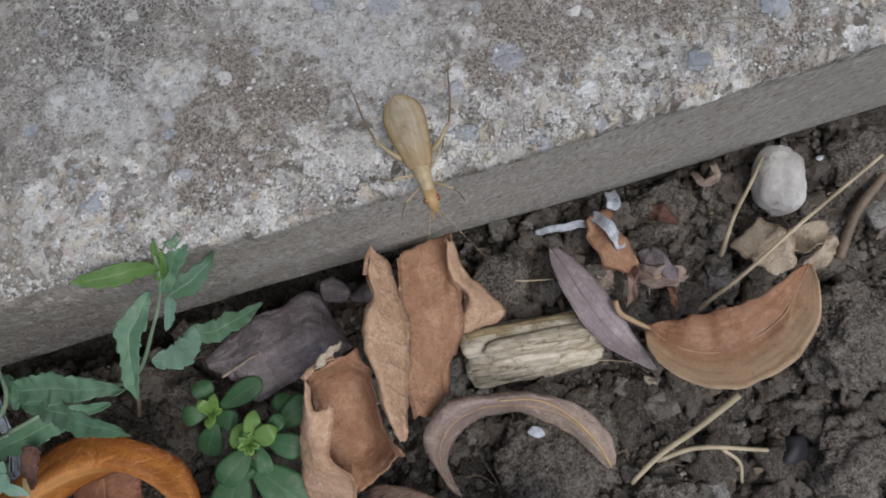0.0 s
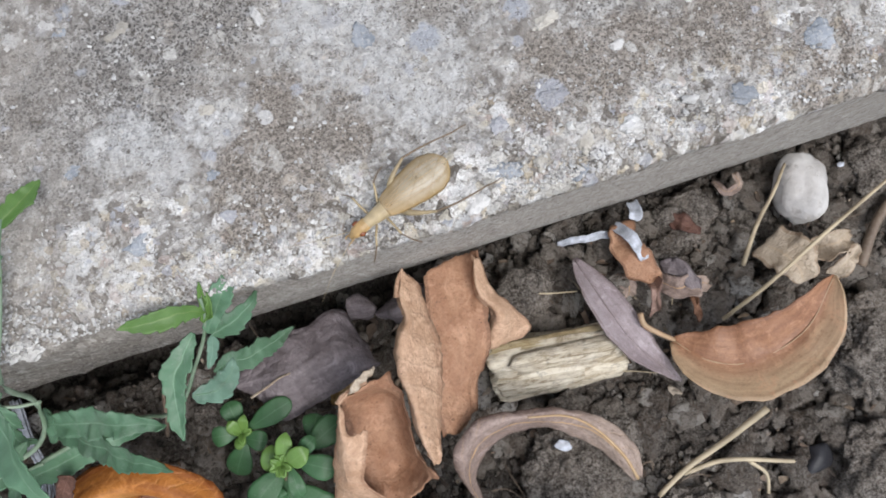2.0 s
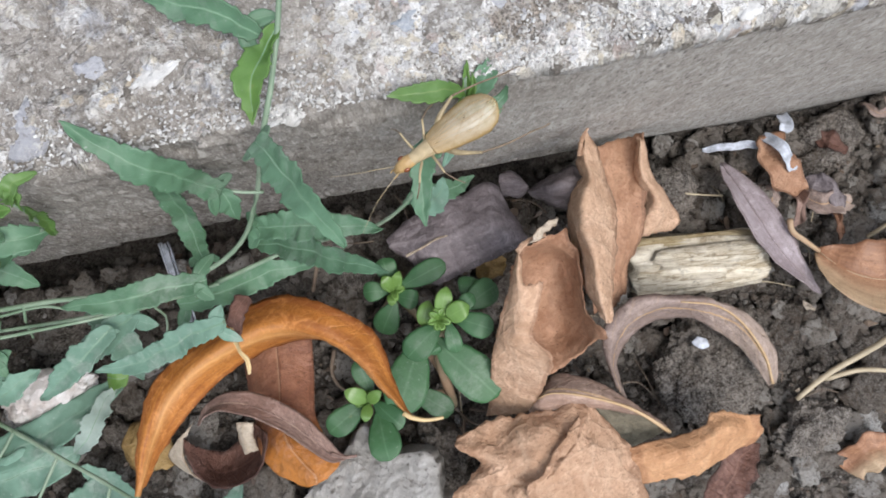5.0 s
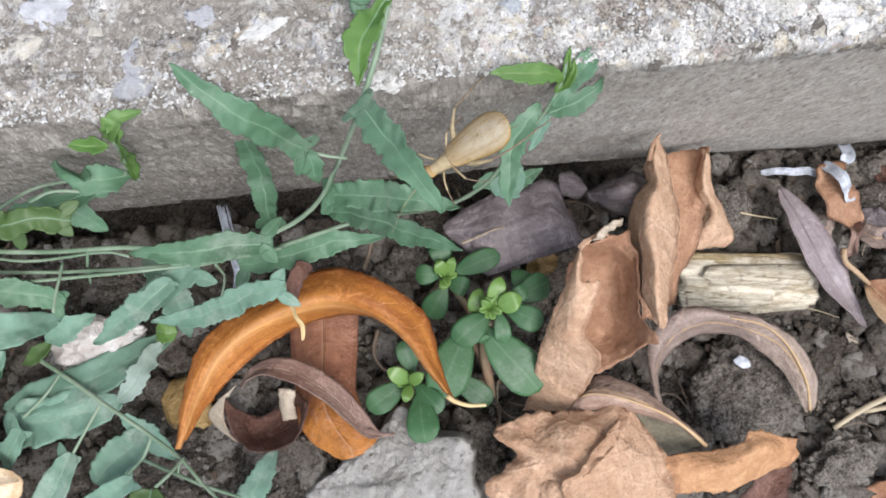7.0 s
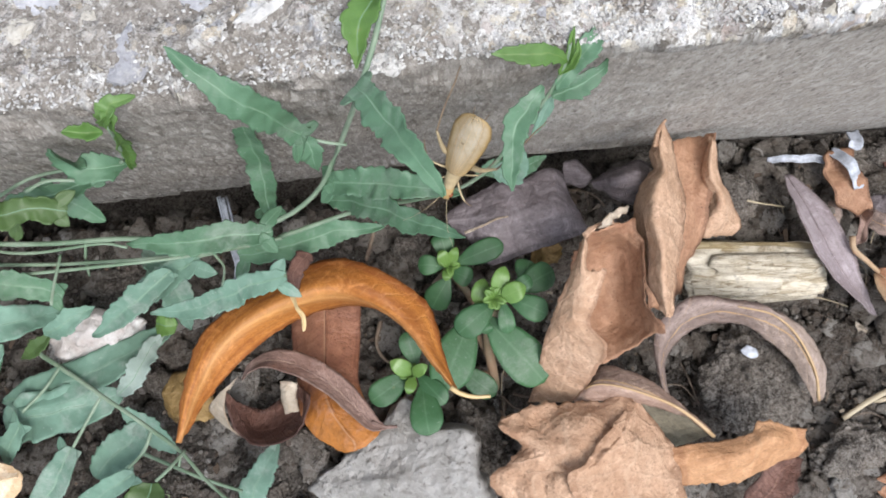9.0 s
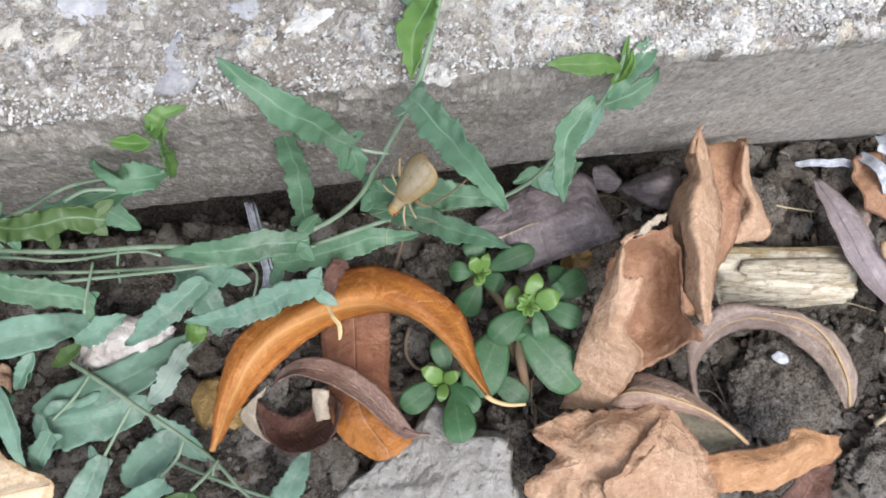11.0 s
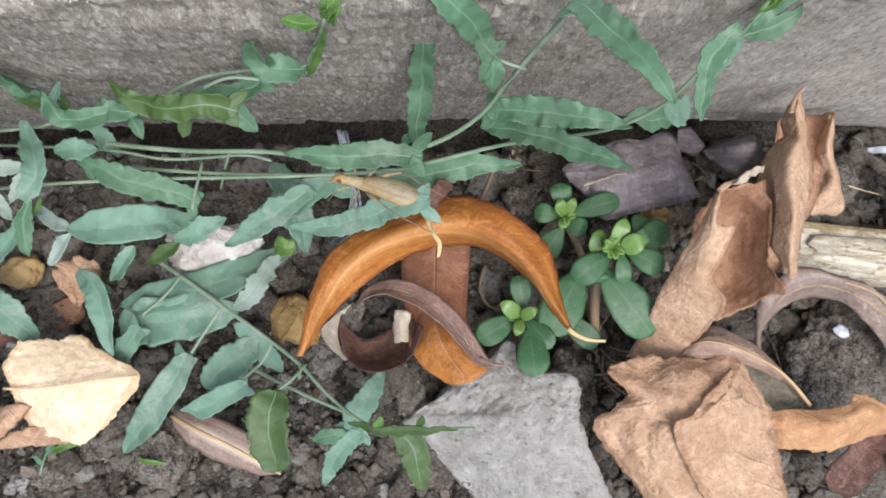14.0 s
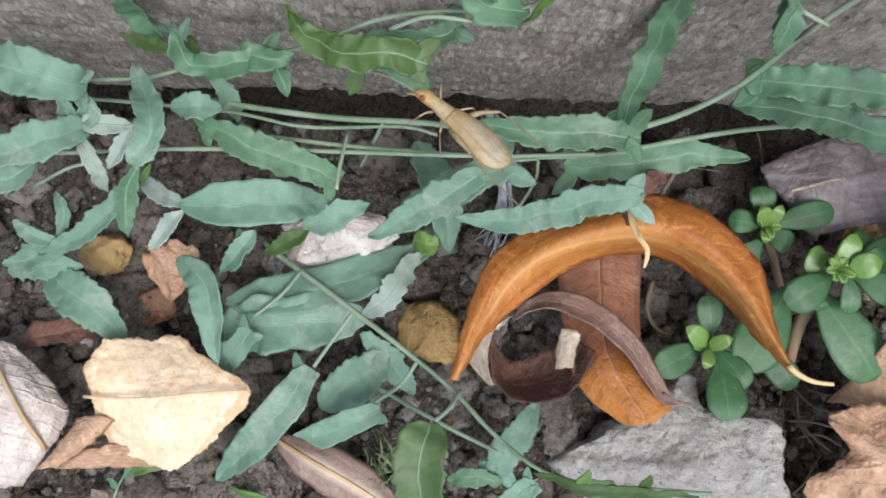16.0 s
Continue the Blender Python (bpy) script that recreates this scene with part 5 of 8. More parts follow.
# tall crumpled tan leaf with a pocket
crumpled_leaf("tan dead leaf rolled upright into a tube", LF_TAN,
    ([[(5.4, 4.0, 46.0), (5.7, 4.0, 46.5), (6.3, 4.3, 46.0)], [(3.7, 0.4, 42.0), (4.1, -1.1, 48.0), (8.5, 0.6, 42.0)], [(4.0, -3.3, 41.0), (4.0, -5.4, 48.5), (8.4, -3.8, 42.0)], [(1.8, -5.9, 38.0), (2.0, -8.4, 50.5), (8.7, -7.8, 42.0)], [(-0.2, -10.7, 36.0), (0.2, -13.9, 51.0), (8.4, -14.2, 42.0)], [(-0.4, -19.2, 38.0), (0.4, -21.0, 51.0), (5.9, -21.5, 43.0)], [(-0.9, -26.6, 42.0), (0.1, -27.5, 49.0), (3.4, -28.2, 44.0)], [(0.8, -32.8, 45.0), (0.8, -33.4, 46.0), (1.6, -33.5, 45.0)]], dict(nu=60, nv=28, crease=1.0, rough=0.22, ragged=0.45, seed=2)),
    rim=([(3.4, -0.7, 47.0), (4.2, 1.7, 47.0), (5.1, 3.2, 47.0), (6.2, 4.3, 47.5)], 0.6, 0.25), rib=False)
crumpled_leaf("broad brown dead leaf leaning behind the rolled one", LF_BROWN,
    ([[(9.8, 5.5, 25.0), (19.3, 7.5, 21.0), (22.7, 6.7, 25.0)], [(8.2, -1.8, 25.0), (17.7, -1.2, 20.0), (21.6, -1.5, 23.0)], [(6.1, -9.2, 25.0), (16.5, -8.9, 20.0), (20.9, -8.5, 19.0)], [(4.7, -15.4, 24.0), (13.7, -15.0, 20.0), (19.4, -14.1, 16.0)], [(3.1, -22.5, 23.0), (10.0, -22.9, 20.0), (14.4, -20.9, 16.0)], [(3.1, -29.3, 21.0), (7.7, -29.7, 20.0), (12.1, -26.2, 16.0)]], dict(nu=44, nv=30, crease=1.4, rough=0.3, ragged=0.5, seed=3)),
    ([[(21.8, 6.3, 24.0), (21.6, 5.3, 26.5), (23.1, 5.1, 24.0)], [(19.7, -1.4, 20.0), (20.3, -2.6, 25.0), (23.6, -0.9, 21.0)], [(21.8, -6.6, 17.0), (23.3, -7.1, 21.0), (26.7, -5.6, 16.0)], [(17.8, -12.9, 15.0), (23.3, -11.5, 17.0), (30.5, -11.6, 9.0)], [(17.3, -14.5, 14.0), (21.4, -14.7, 14.0), (28.5, -13.6, 9.0)]], dict(nu=30, nv=18, crease=0.8, rough=0.2, ragged=0.3, seed=13)),
    mats={0: LF_RUSSET, 1: LF_TAN}, rib=False)
# inner sheet: browner russet, darkened to paint in the pocket's shade
crumpled_leaf("tan dead leaf folded into an open pocket", LF_TAN,
    ([[(-13.0, -16.5, 49.0), (-12.9, -17.1, 50.0), (-12.4, -17.6, 49.0)], [(-15.3, -21.4, 46.0), (-14.3, -22.1, 49.0), (-13.0, -23.0, 48.0)], [(-17.4, -25.4, 43.0), (-14.4, -25.2, 48.0), (-9.5, -23.3, 47.0)], [(-19.1, -29.1, 39.0), (-15.6, -29.3, 45.0), (-11.9, -29.1, 45.5)], [(-20.7, -33.1, 34.0), (-16.8, -32.8, 41.0), (-13.3, -32.6, 43.0)], [(-22.0, -37.6, 28.0), (-17.1, -37.6, 34.0), (-10.3, -37.2, 41.0)], [(-23.2, -42.1, 21.0), (-18.5, -42.4, 27.0), (-11.5, -40.8, 35.0)], [(-24.6, -46.3, 13.0), (-20.1, -47.0, 17.0), (-14.9, -47.3, 23.0)]], dict(nu=56, nv=28, crease=0.9, rough=0.2, ragged=0.4, seed=4)),
    ([[(-12.7, -16.7, 49.0), (-7.8, -14.5, 47.0), (-2.5, -14.0, 45.0)], [(-14.2, -19.0, 39.0), (-5.1, -18.1, 37.0), (-1.3, -19.9, 45.0)], [(-14.6, -23.1, 37.0), (-4.8, -23.1, 33.0), (-1.9, -24.8, 44.0)], [(-15.2, -27.4, 35.0), (-5.0, -27.7, 32.0), (-2.1, -30.1, 43.0)], [(-15.8, -32.1, 33.0), (-5.5, -32.8, 32.0), (0.7, -34.3, 45.0)], [(-11.6, -40.9, 34.0), (-5.7, -38.5, 36.0), (0.2, -35.1, 41.0)]], dict(nu=44, nv=32, crease=1.8, rough=0.3, ragged=0.4, seed=5)),
    mats={1: LF_RUSSET}, rib=False, rim=([(-13.2, -16.8, 50.0), (-11.3, -15.5, 50.0), (-8.9, -14.6, 48.5), (-6.8, -14.5, 47.5)], 0.55, 0.35))
# big pale leaf by the stone: two panels on either side of a fold, and a lobe
crumpled_leaf("large pale brown crumpled dead leaf lying by the stone", LF_PALE,
    ([[(-31.1, -48.4, 29.0), (-23.3, -46.8, 27.0), (-14.6, -47.3, 27.0), (-4.0, -47.6, 27.0)], [(-32.7, -50.5, 32.0), (-24.7, -50.9, 29.0), (-17.2, -52.0, 32.0), (-5.7, -51.8, 29.8)], [(-27.9, -54.4, 29.0), (-23.6, -55.4, 31.0), (-18.7, -56.9, 32.0), (-9.6, -55.6, 33.0)], [(-31.9, -58.0, 29.0), (-27.0, -58.3, 31.0), (-21.6, -59.9, 32.0), (-14.0, -59.4, 34.0)], [(-35.2, -61.7, 27.0), (-29.6, -62.3, 29.0), (-24.6, -63.0, 31.0), (-18.4, -62.9, 33.2)], [(-23.4, -78.0, 22.0), (-19.9, -79.6, 24.0), (-16.1, -79.9, 26.0), (-9.2, -80.1, 26.3)]], dict(nu=60, nv=50, crease=2.6, rough=0.28, ragged=0.7, seed=6)),
    ([[(-3.9, -47.4, 27.0), (-3.5, -47.4, 27.0), (-2.7, -47.9, 26.0)], [(-11.6, -54.0, 34.0), (-5.7, -54.4, 30.0), (0.3, -54.6, 25.0)], [(-16.7, -58.6, 35.0), (-7.7, -59.2, 31.0), (3.6, -59.2, 24.0)], [(-21.0, -62.3, 34.0), (-9.4, -64.2, 30.0), (3.6, -65.6, 24.0)], [(-11.8, -79.9, 27.0), (-3.2, -80.3, 25.0), (7.1, -80.1, 20.0)]], dict(nu=44, nv=34, crease=1.8, rough=0.25, ragged=0.35, seed=7)),
    ([[(2.5, -58.8, 24.0), (11.6, -58.9, 23.0), (19.3, -57.8, 24.0), (22.7, -55.9, 22.0), (33.5, -59.1, 17.0)], [(2.7, -62.0, 24.0), (10.6, -62.5, 25.0), (17.9, -61.6, 26.0), (23.8, -60.1, 24.0), (33.4, -63.7, 14.0)], [(3.1, -66.7, 22.0), (11.0, -67.6, 21.0), (17.1, -67.6, 20.0), (21.6, -66.8, 17.0), (28.6, -65.9, 12.0)]], dict(nu=26, nv=50, crease=1.6, rough=0.25, ragged=0.5, seed=8)),
    mats={2: LF_APRICOT}, rib=False)
# folded brown leaf with a pale rib
crumpled_leaf("small pinkish brown dead leaf folded along a pale rib", LF_ROSE,
    ([[(-14.9, -45.8, 22.0), (-15.7, -46.8, 23.0), (-15.6, -47.6, 22.0)], [(-12.0, -42.6, 25.0), (-13.7, -44.9, 28.0), (-13.8, -47.5, 26.0)], [(-9.1, -40.6, 25.0), (-11.4, -44.2, 30.0), (-11.0, -47.7, 27.0)], [(-4.6, -41.7, 25.0), (-7.3, -45.1, 31.0), (-6.2, -48.0, 27.0)], [(0.0, -44.5, 25.0), (-2.0, -47.3, 30.0), (-1.0, -49.8, 26.0)], [(4.3, -48.1, 24.0), (3.2, -50.0, 28.0), (3.9, -51.9, 24.0)], [(8.4, -52.2, 22.0), (7.3, -53.0, 25.0), (7.7, -53.6, 22.0)], [(12.6, -56.6, 20.0), (12.2, -57.1, 21.0), (12.2, -57.4, 20.0)]], dict(nu=60, nv=26, crease=0.5, rough=0.12, ragged=0.22, seed=31)),
    ([[(-3.1, -47.5, 22.0), (-2.4, -48.0, 23.0), (-1.6, -48.4, 24.0)], [(-1.2, -50.9, 20.0), (1.7, -50.8, 21.0), (4.1, -50.9, 23.0)], [(1.3, -55.0, 17.0), (5.3, -54.3, 19.0), (8.9, -53.9, 22.0)], [(4.1, -60.1, 13.0), (9.0, -59.1, 15.0), (12.7, -57.6, 19.0)]], dict(nu=36, nv=26, crease=0.6, rough=0.12, ragged=0.2, seed=32)),
    mats={1: LF_MOSS}, rib=False)
f_mid = [(-13.8, -44.8, 28.3), (-11.5, -44.2, 30.2), (-7.4, -45.1, 31.2), (-2.1, -47.3, 30.2), (3.2, -50.0, 28.2), (7.9, -53.4, 25.0), (12.7, -57.9, 21.0)]
part("midrib", mesh_of("midrib", *tube(f_mid, 0.16, 0.5, 30, 6)), RIB, leaves_made[-1], "pale ochre rib")
# arched grey leaf round the lump of soil
crumpled_leaf("grey-brown dead leaf arched over a lump of soil", LF_GREY,
    ([[(5.1, -44.8, 12.0), (6.0, -47.5, 11.0), (7.9, -50.0, 8.0)], [(3.4, -38.3, 19.0), (4.8, -40.1, 18.0), (6.9, -43.3, 11.0)], [(4.5, -33.1, 24.0), (6.7, -34.7, 23.0), (9.2, -38.0, 14.0)], [(11.5, -28.5, 25.0), (12.9, -30.6, 25.0), (14.6, -34.6, 16.0)], [(22.1, -29.8, 21.0), (22.0, -31.5, 22.5), (24.3, -34.8, 14.0)], [(32.2, -33.0, 17.0), (30.5, -34.0, 19.0), (31.5, -39.7, 11.0)], [(40.6, -39.1, 11.0), (36.4, -39.1, 15.0), (36.7, -44.8, 8.0)], [(45.6, -47.5, 5.0), (41.3, -47.1, 9.0), (41.0, -51.7, 4.0)], [(45.0, -54.3, 1.0), (43.8, -54.2, 2.0), (43.0, -54.6, 1.0)]], dict(nu=60, nv=22, crease=0.7, rough=0.18, ragged=0.25, seed=33)), rib=False)
g_mid = [(21.9, -31.5, 22.9), (30.3, -34.0, 19.5), (36.2, -39.1, 15.5), (41.1, -47.1, 9.4), (43.6, -54.1, 2.4)]
part("midrib", mesh_of("midrib", *tube(g_mid, 0.2, 0.42, 30, 6)), RIB, leaves_made[-1], "orange-yellow rib")
# dark violet-grey leaves under the vines
crumpled_leaf("dark violet-grey dead leaf at the kerb's foot", LF_MURK,
    ([[(-38.3, -3.1, 19.0), (-37.7, -5.0, 20.0), (-36.7, -6.4, 19.0)], [(-31.5, 0.6, 19.0), (-31.6, -5.4, 22.0), (-32.7, -10.8, 19.0)], [(-24.8, 2.8, 19.0), (-25.5, -6.4, 24.0), (-28.8, -15.5, 19.0)], [(-18.7, 3.7, 18.0), (-19.6, -5.8, 22.0), (-21.1, -14.1, 20.0)], [(-13.1, 5.3, 16.0), (-14.5, -5.0, 22.0), (-14.0, -12.6, 20.0)], [(-10.1, 2.6, 14.0), (-9.7, -5.6, 19.0), (-9.7, -11.3, 18.0)], [(-7.5, -4.7, 14.0), (-6.7, -8.1, 16.0), (-5.5, -9.9, 16.0)]], dict(nu=60, nv=44, crease=1.7, rough=0.12, ragged=0.3, seed=35)),
    rim=([(-34.4, -8.7, 24.0), (-30.3, -7.7, 24.6), (-27.1, -6.6, 24.8), (-24.6, -6.3, 24.4)], 0.3, 0.16), rim_mat=LF_BUFF, rib=False)
crumpled_leaf("small dark brown dead leaf by the kerb", LF_MURK,
    ([[(-3.7, 2.2, 13.0), (-3.5, 1.2, 14.0), (-2.4, 0.8, 12.0)], [(1.3, 3.6, 15.0), (1.0, -0.1, 19.0), (1.8, -2.6, 11.0)], [(7.2, 5.2, 15.0), (5.9, 0.3, 19.0), (6.6, -4.0, 10.0)], [(10.4, 4.3, 13.0), (9.5, 0.0, 16.0), (10.0, -3.5, 11.0)]], dict(nu=34, nv=24, crease=1.0, rough=0.12, ragged=0.25, seed=36)), rib=False)
crumpled_leaf("dark grey curled scrap of dead leaf by the kerb", LF_MURK,
    ([[(-9.2, 7.4, 13.0), (-9.9, 4.8, 14.0), (-9.7, 2.3, 12.0)], [(-5.9, 7.6, 13.0), (-6.4, 4.2, 15.0), (-5.7, 1.2, 11.0)], [(-3.5, 4.6, 12.0), (-3.3, 3.1, 13.0), (-3.1, 2.1, 12.0)]], dict(nu=22, nv=18, crease=0.9, rough=0.12, ragged=0.3, seed=38)), rib=False)
# violet lance leaf
p_mid = [(47.6, 1.0, -1.0), (49.7, -11.1, 4.0), (53.8, -24.0, 4.0), (62.8, -36.0, -2.0)]
dead_leaf("smooth violet-grey lance-shaped dead leaf", LF_VIOLET, [(p_mid, 5.4, dict(up=(0.2, 0.3, 1), shape="lance", fold=(8, 14), curl=8, rough=0.15, nu=28, seed=37, wave=(0.3, 2)))], rib=(p_mid, 0.3, 0.2), rib_mat=LF_VIOLET)
# amber leaf
j_mid = [(63.1, -25.8, 2.0), (68.6, -32.8, 4.0), (78.4, -36.6, 5.0), (92.3, -33.3, 8.0), (101.6, -23.2, 13.0)]
dead_leaf("glossy amber-brown dead leaf cupped on the soil", LF_AMBER, [(j_mid, 10.2, dict(up=(0.1, -0.1, 1), shape="oval", fold=(6, 20), curl=(15, 25), rough=0.25, nu=32, nv=8, seed=39, wave=(0.3, 2)))],
          rib=(j_mid, 0.2, 0.15), rib_mat=LF_AMBER, stalk=([(63.5, -25.9, 2.0), (59.7, -23.1, 5.0), (56.9, -20.2, 6.0), (56.7, -17.3, 7.0)], 0.6, 0.8))
crumpled_leaf("flat cream dead leaf with brown specks", LF_CREAM,
    ([[(-154.6, -41.3, 31.0), (-148.2, -40.8, 30.0), (-142.5, -39.9, 29.0)], [(-156.9, -46.5, 32.0), (-146.5, -45.6, 32.0), (-135.9, -44.5, 31.0)], [(-155.6, -50.6, 31.0), (-144.7, -50.6, 33.0), (-129.0, -48.6, 31.0)], [(-155.4, -56.4, 26.0), (-144.0, -55.3, 31.0), (-132.6, -54.6, 30.0)], [(-152.3, -60.2, 24.0), (-142.7, -62.8, 27.0), (-138.3, -59.9, 28.0)]], dict(nu=64, nv=56, crease=1.3, rough=0.15, ragged=0.5, seed=9)),
    ([[(-157.8, -54.0, 28.0), (-154.2, -54.1, 30.0), (-151.9, -54.4, 29.0)], [(-161.8, -58.5, 27.0), (-157.4, -58.2, 30.0), (-156.3, -58.7, 28.0)], [(-166.6, -63.7, 25.0), (-163.9, -63.2, 26.0), (-162.7, -63.4, 25.0)]], dict(nu=20, nv=12, crease=0.8, ragged=0.4, seed=10)),
    ([[(-158.4, -59.9, 25.0), (-151.2, -58.6, 26.0), (-143.1, -58.2, 27.0)], [(-165.0, -63.9, 22.0), (-155.9, -63.1, 23.0), (-145.8, -62.7, 22.0)]], dict(nu=12, nv=20, crease=1.0, ragged=0.5, seed=11)),
    mats={1: LF_PALE, 2: LF_PALE}, rim=([(-156.2, -50.8, 33.0), (-150.9, -50.9, 34.0), (-144.0, -50.6, 35.0), (-137.3, -49.6, 34.5), (-129.2, -48.8, 33.0)], 0.3, 0.25), rib=False)
crumpled_leaf("whitish pink dead leaf with a raised rib", LF_BLUSH,
    ([[(-187.7, -41.6, 20.0), (-178.8, -41.3, 24.0), (-174.1, -42.0, 24.0)], [(-184.0, -50.7, 24.0), (-170.2, -50.2, 29.0), (-163.1, -52.2, 24.0)], [(-182.6, -60.4, 24.0), (-171.7, -59.3, 28.0), (-165.1, -60.2, 24.0)], [(-183.7, -69.5, 20.0), (-175.7, -67.6, 24.0), (-170.1, -66.6, 22.0)]], dict(nu=34, nv=30, crease=1.5, rough=0.15, ragged=0.3, seed=12)),
    rim=([(-174.5, -45.6, 28.0), (-168.0, -53.9, 30.0), (-165.3, -60.2, 25.0)], 0.4, 0.4), rim_mat=RIB, rib=False)
# scraps
def scrap(label, mat, mid, half, o):
    o = {"shape": "torn", "rough": 0.5, "nu": 22, "wave": (0.5, 2.5), **o}
    dead_leaf(label, mat, [(mid, half, o)], rib=(mid, 0.45, 0.3) if "band" in label else None, rib_mat=RIB)


scrap("torn brown scrap of dead leaf by the shell bits", LF_RUSSET, [(62.0, 6.2, -4.0), (61.7, -2.3, -1.0), (66.4, -11.2, -5.0)], 4.2, dict(fold=(24, -8), crease=2.0, seed=41))
scrap("crumbling grey scrap of dead leaf on the soil", LF_GREY, [(67.3, -10.9, -8.0), (71.5, -14.2, -5.0), (79.7, -15.0, -8.0)], 3.4, dict(fold=20, seed=42))
scrap("buff curled scrap of dead leaf on the soil", LF_BUFF, [(98.2, -9.7, -10.0), (101.5, -16.3, -5.0), (102.4, -22.6, -6.0)], 7.0, dict(fold=(12, 20), seed=43))
scrap("buff curled strip of dead leaf near the pebble", LF_BUFF, [(107.0, -15.3, -8.0), (112.3, -15.4, -4.0), (117.9, -15.3, -6.0)], 5.2, dict(fold=(30, 10), curl=60, seed=44))
scrap("narrow brown strip of dead leaf standing on edge", LF_DARK, [(66.7, -7.9, -6.0), (64.5, -13.8, -2.0), (62.1, -19.4, -6.0)], 1.6, dict(fold=(40, 10), seed=47))
scrap("ochre scrap of dead leaf in the gap under the violet one", LF_OLIVE, [(-19.9, -13.5, 11.0), (-16.2, -14.0, 13.0), (-11.8, -12.5, 11.0)], 2.9, dict(fold=12, crease=1.0, seed=64))
scrap("torn whitish skeleton of a leaf on the folded tan one", LF_BUFF, [(-9.4, -15.9, 50.0), (-8.4, -14.2, 51.5), (-6.6, -13.1, 51.0), (-4.8, -12.7, 50.5)], 0.9, dict(fold=(30, -20), crease=1.6, rough=0.6, seed=65))
scrap("dark curled scrap of dead leaf by the shell bits", LF_MURK, [(69.5, -6.9, -8.0), (74.4, -10.5, -5.0), (75.5, -19.1, -7.0)], 2.6, dict(fold=(30, -20), crease=2.0, seed=48))
scrap("small rust crumb of dead leaf on the soil", LF_BROWN, [(73.6, -16.2, -7.0), (73.7, -19.5, -5.0), (73.6, -23.1, -7.0)], 1.3, dict(fold=20, seed=49))
scrap("buff torn edge of a dead leaf under the straw", LF_BUFF, [(108.5, -23.1, -6.0), (113.0, -21.9, -3.0), (118.2, -17.2, -5.0)], 2.6, dict(fold=(35, 0), crease=2.0, seed=57))
scrap("pale brown crumb of dead leaf near the stick", LF_GREY, [(56.6, -5.9, -8.0), (59.2, -8.5, -6.0), (58.8, -12.8, -8.0)], 2.0, dict(fold=15, seed=58))
scrap("brown scrap of dead leaf on the clods", LF_UMBER, [(76.1, 3.8, -9.0), (79.4, 1.4, -7.0), (82.5, -2.3, -9.0)], 2.2, dict(fold=15, crease=1.5, seed=59))
scrap("thin curled husk at the kerb's foot", LF_GREY, [(90.8, 9.9, -8.0), (91.7, 5.7, -5.0), (96.2, 6.9, -6.0), (96.2, 10.3, -7.0)], 1.0, dict(fold=10, rough=0.2, shape="strip", seed=45))
scrap("olive-yellow dead leaf under the orange one", LF_OLIVE, [(-106.3, -34.8, 14.0), (-99.9, -36.5, 17.0), (-95.6, -42.2, 16.0)], 6.5, dict(fold=-10, curl=-20, seed=46))
scrap("brown lance-shaped dead leaf with a pale band", LF_BANDED, [(-126.6, -57.3, 18.0), (-119.7, -60.5, 21.0), (-112.5, -64.1, 21.0), (-102.3, -70.3, 18.0)], 4.6, dict(fold=(-14, -8), curl=-20, seed=50, shape="oval", rough=0.15, wave=(0.2, 2)))
scrap("brown crumpled dead leaf beneath the vines", LF_PALE, [(-152.2, -28.4, 18.0), (-147.7, -26.5, 21.0), (-145.8, -22.0, 20.0)], 6.0, dict(fold=(20, -10), wave=(0.9, 3), seed=51))
scrap("dark brown strip of dead leaf under the vines", LF_UMBER, [(-176.7, -42.0, 17.0), (-167.1, -39.2, 20.0), (-158.6, -39.3, 19.0)], 2.8, dict(fold=20, seed=52))
scrap("rust scrap in the hollow under a green leaf", LF_BROWN, [(-156.3, -35.4, 12.0), (-152.5, -33.8, 14.0), (-149.0, -34.2, 13.0)], 4.0, dict(fold=15, seed=53))
scrap("dull brown dead leaf at the edge of the pale one", LF_UMBER, [(21.5, -77.4, 10.0), (27.3, -68.7, 13.0), (33.0, -65.1, 12.0)], 5.0, dict(fold=15, seed=54))
scrap("ochre scrap of dead leaf on the soil", LF_AMBER, [(59.3, -78.8, -8.0), (64.6, -75.6, -5.0), (70.1, -75.5, -6.0)], 5.0, dict(fold=15, seed=55))

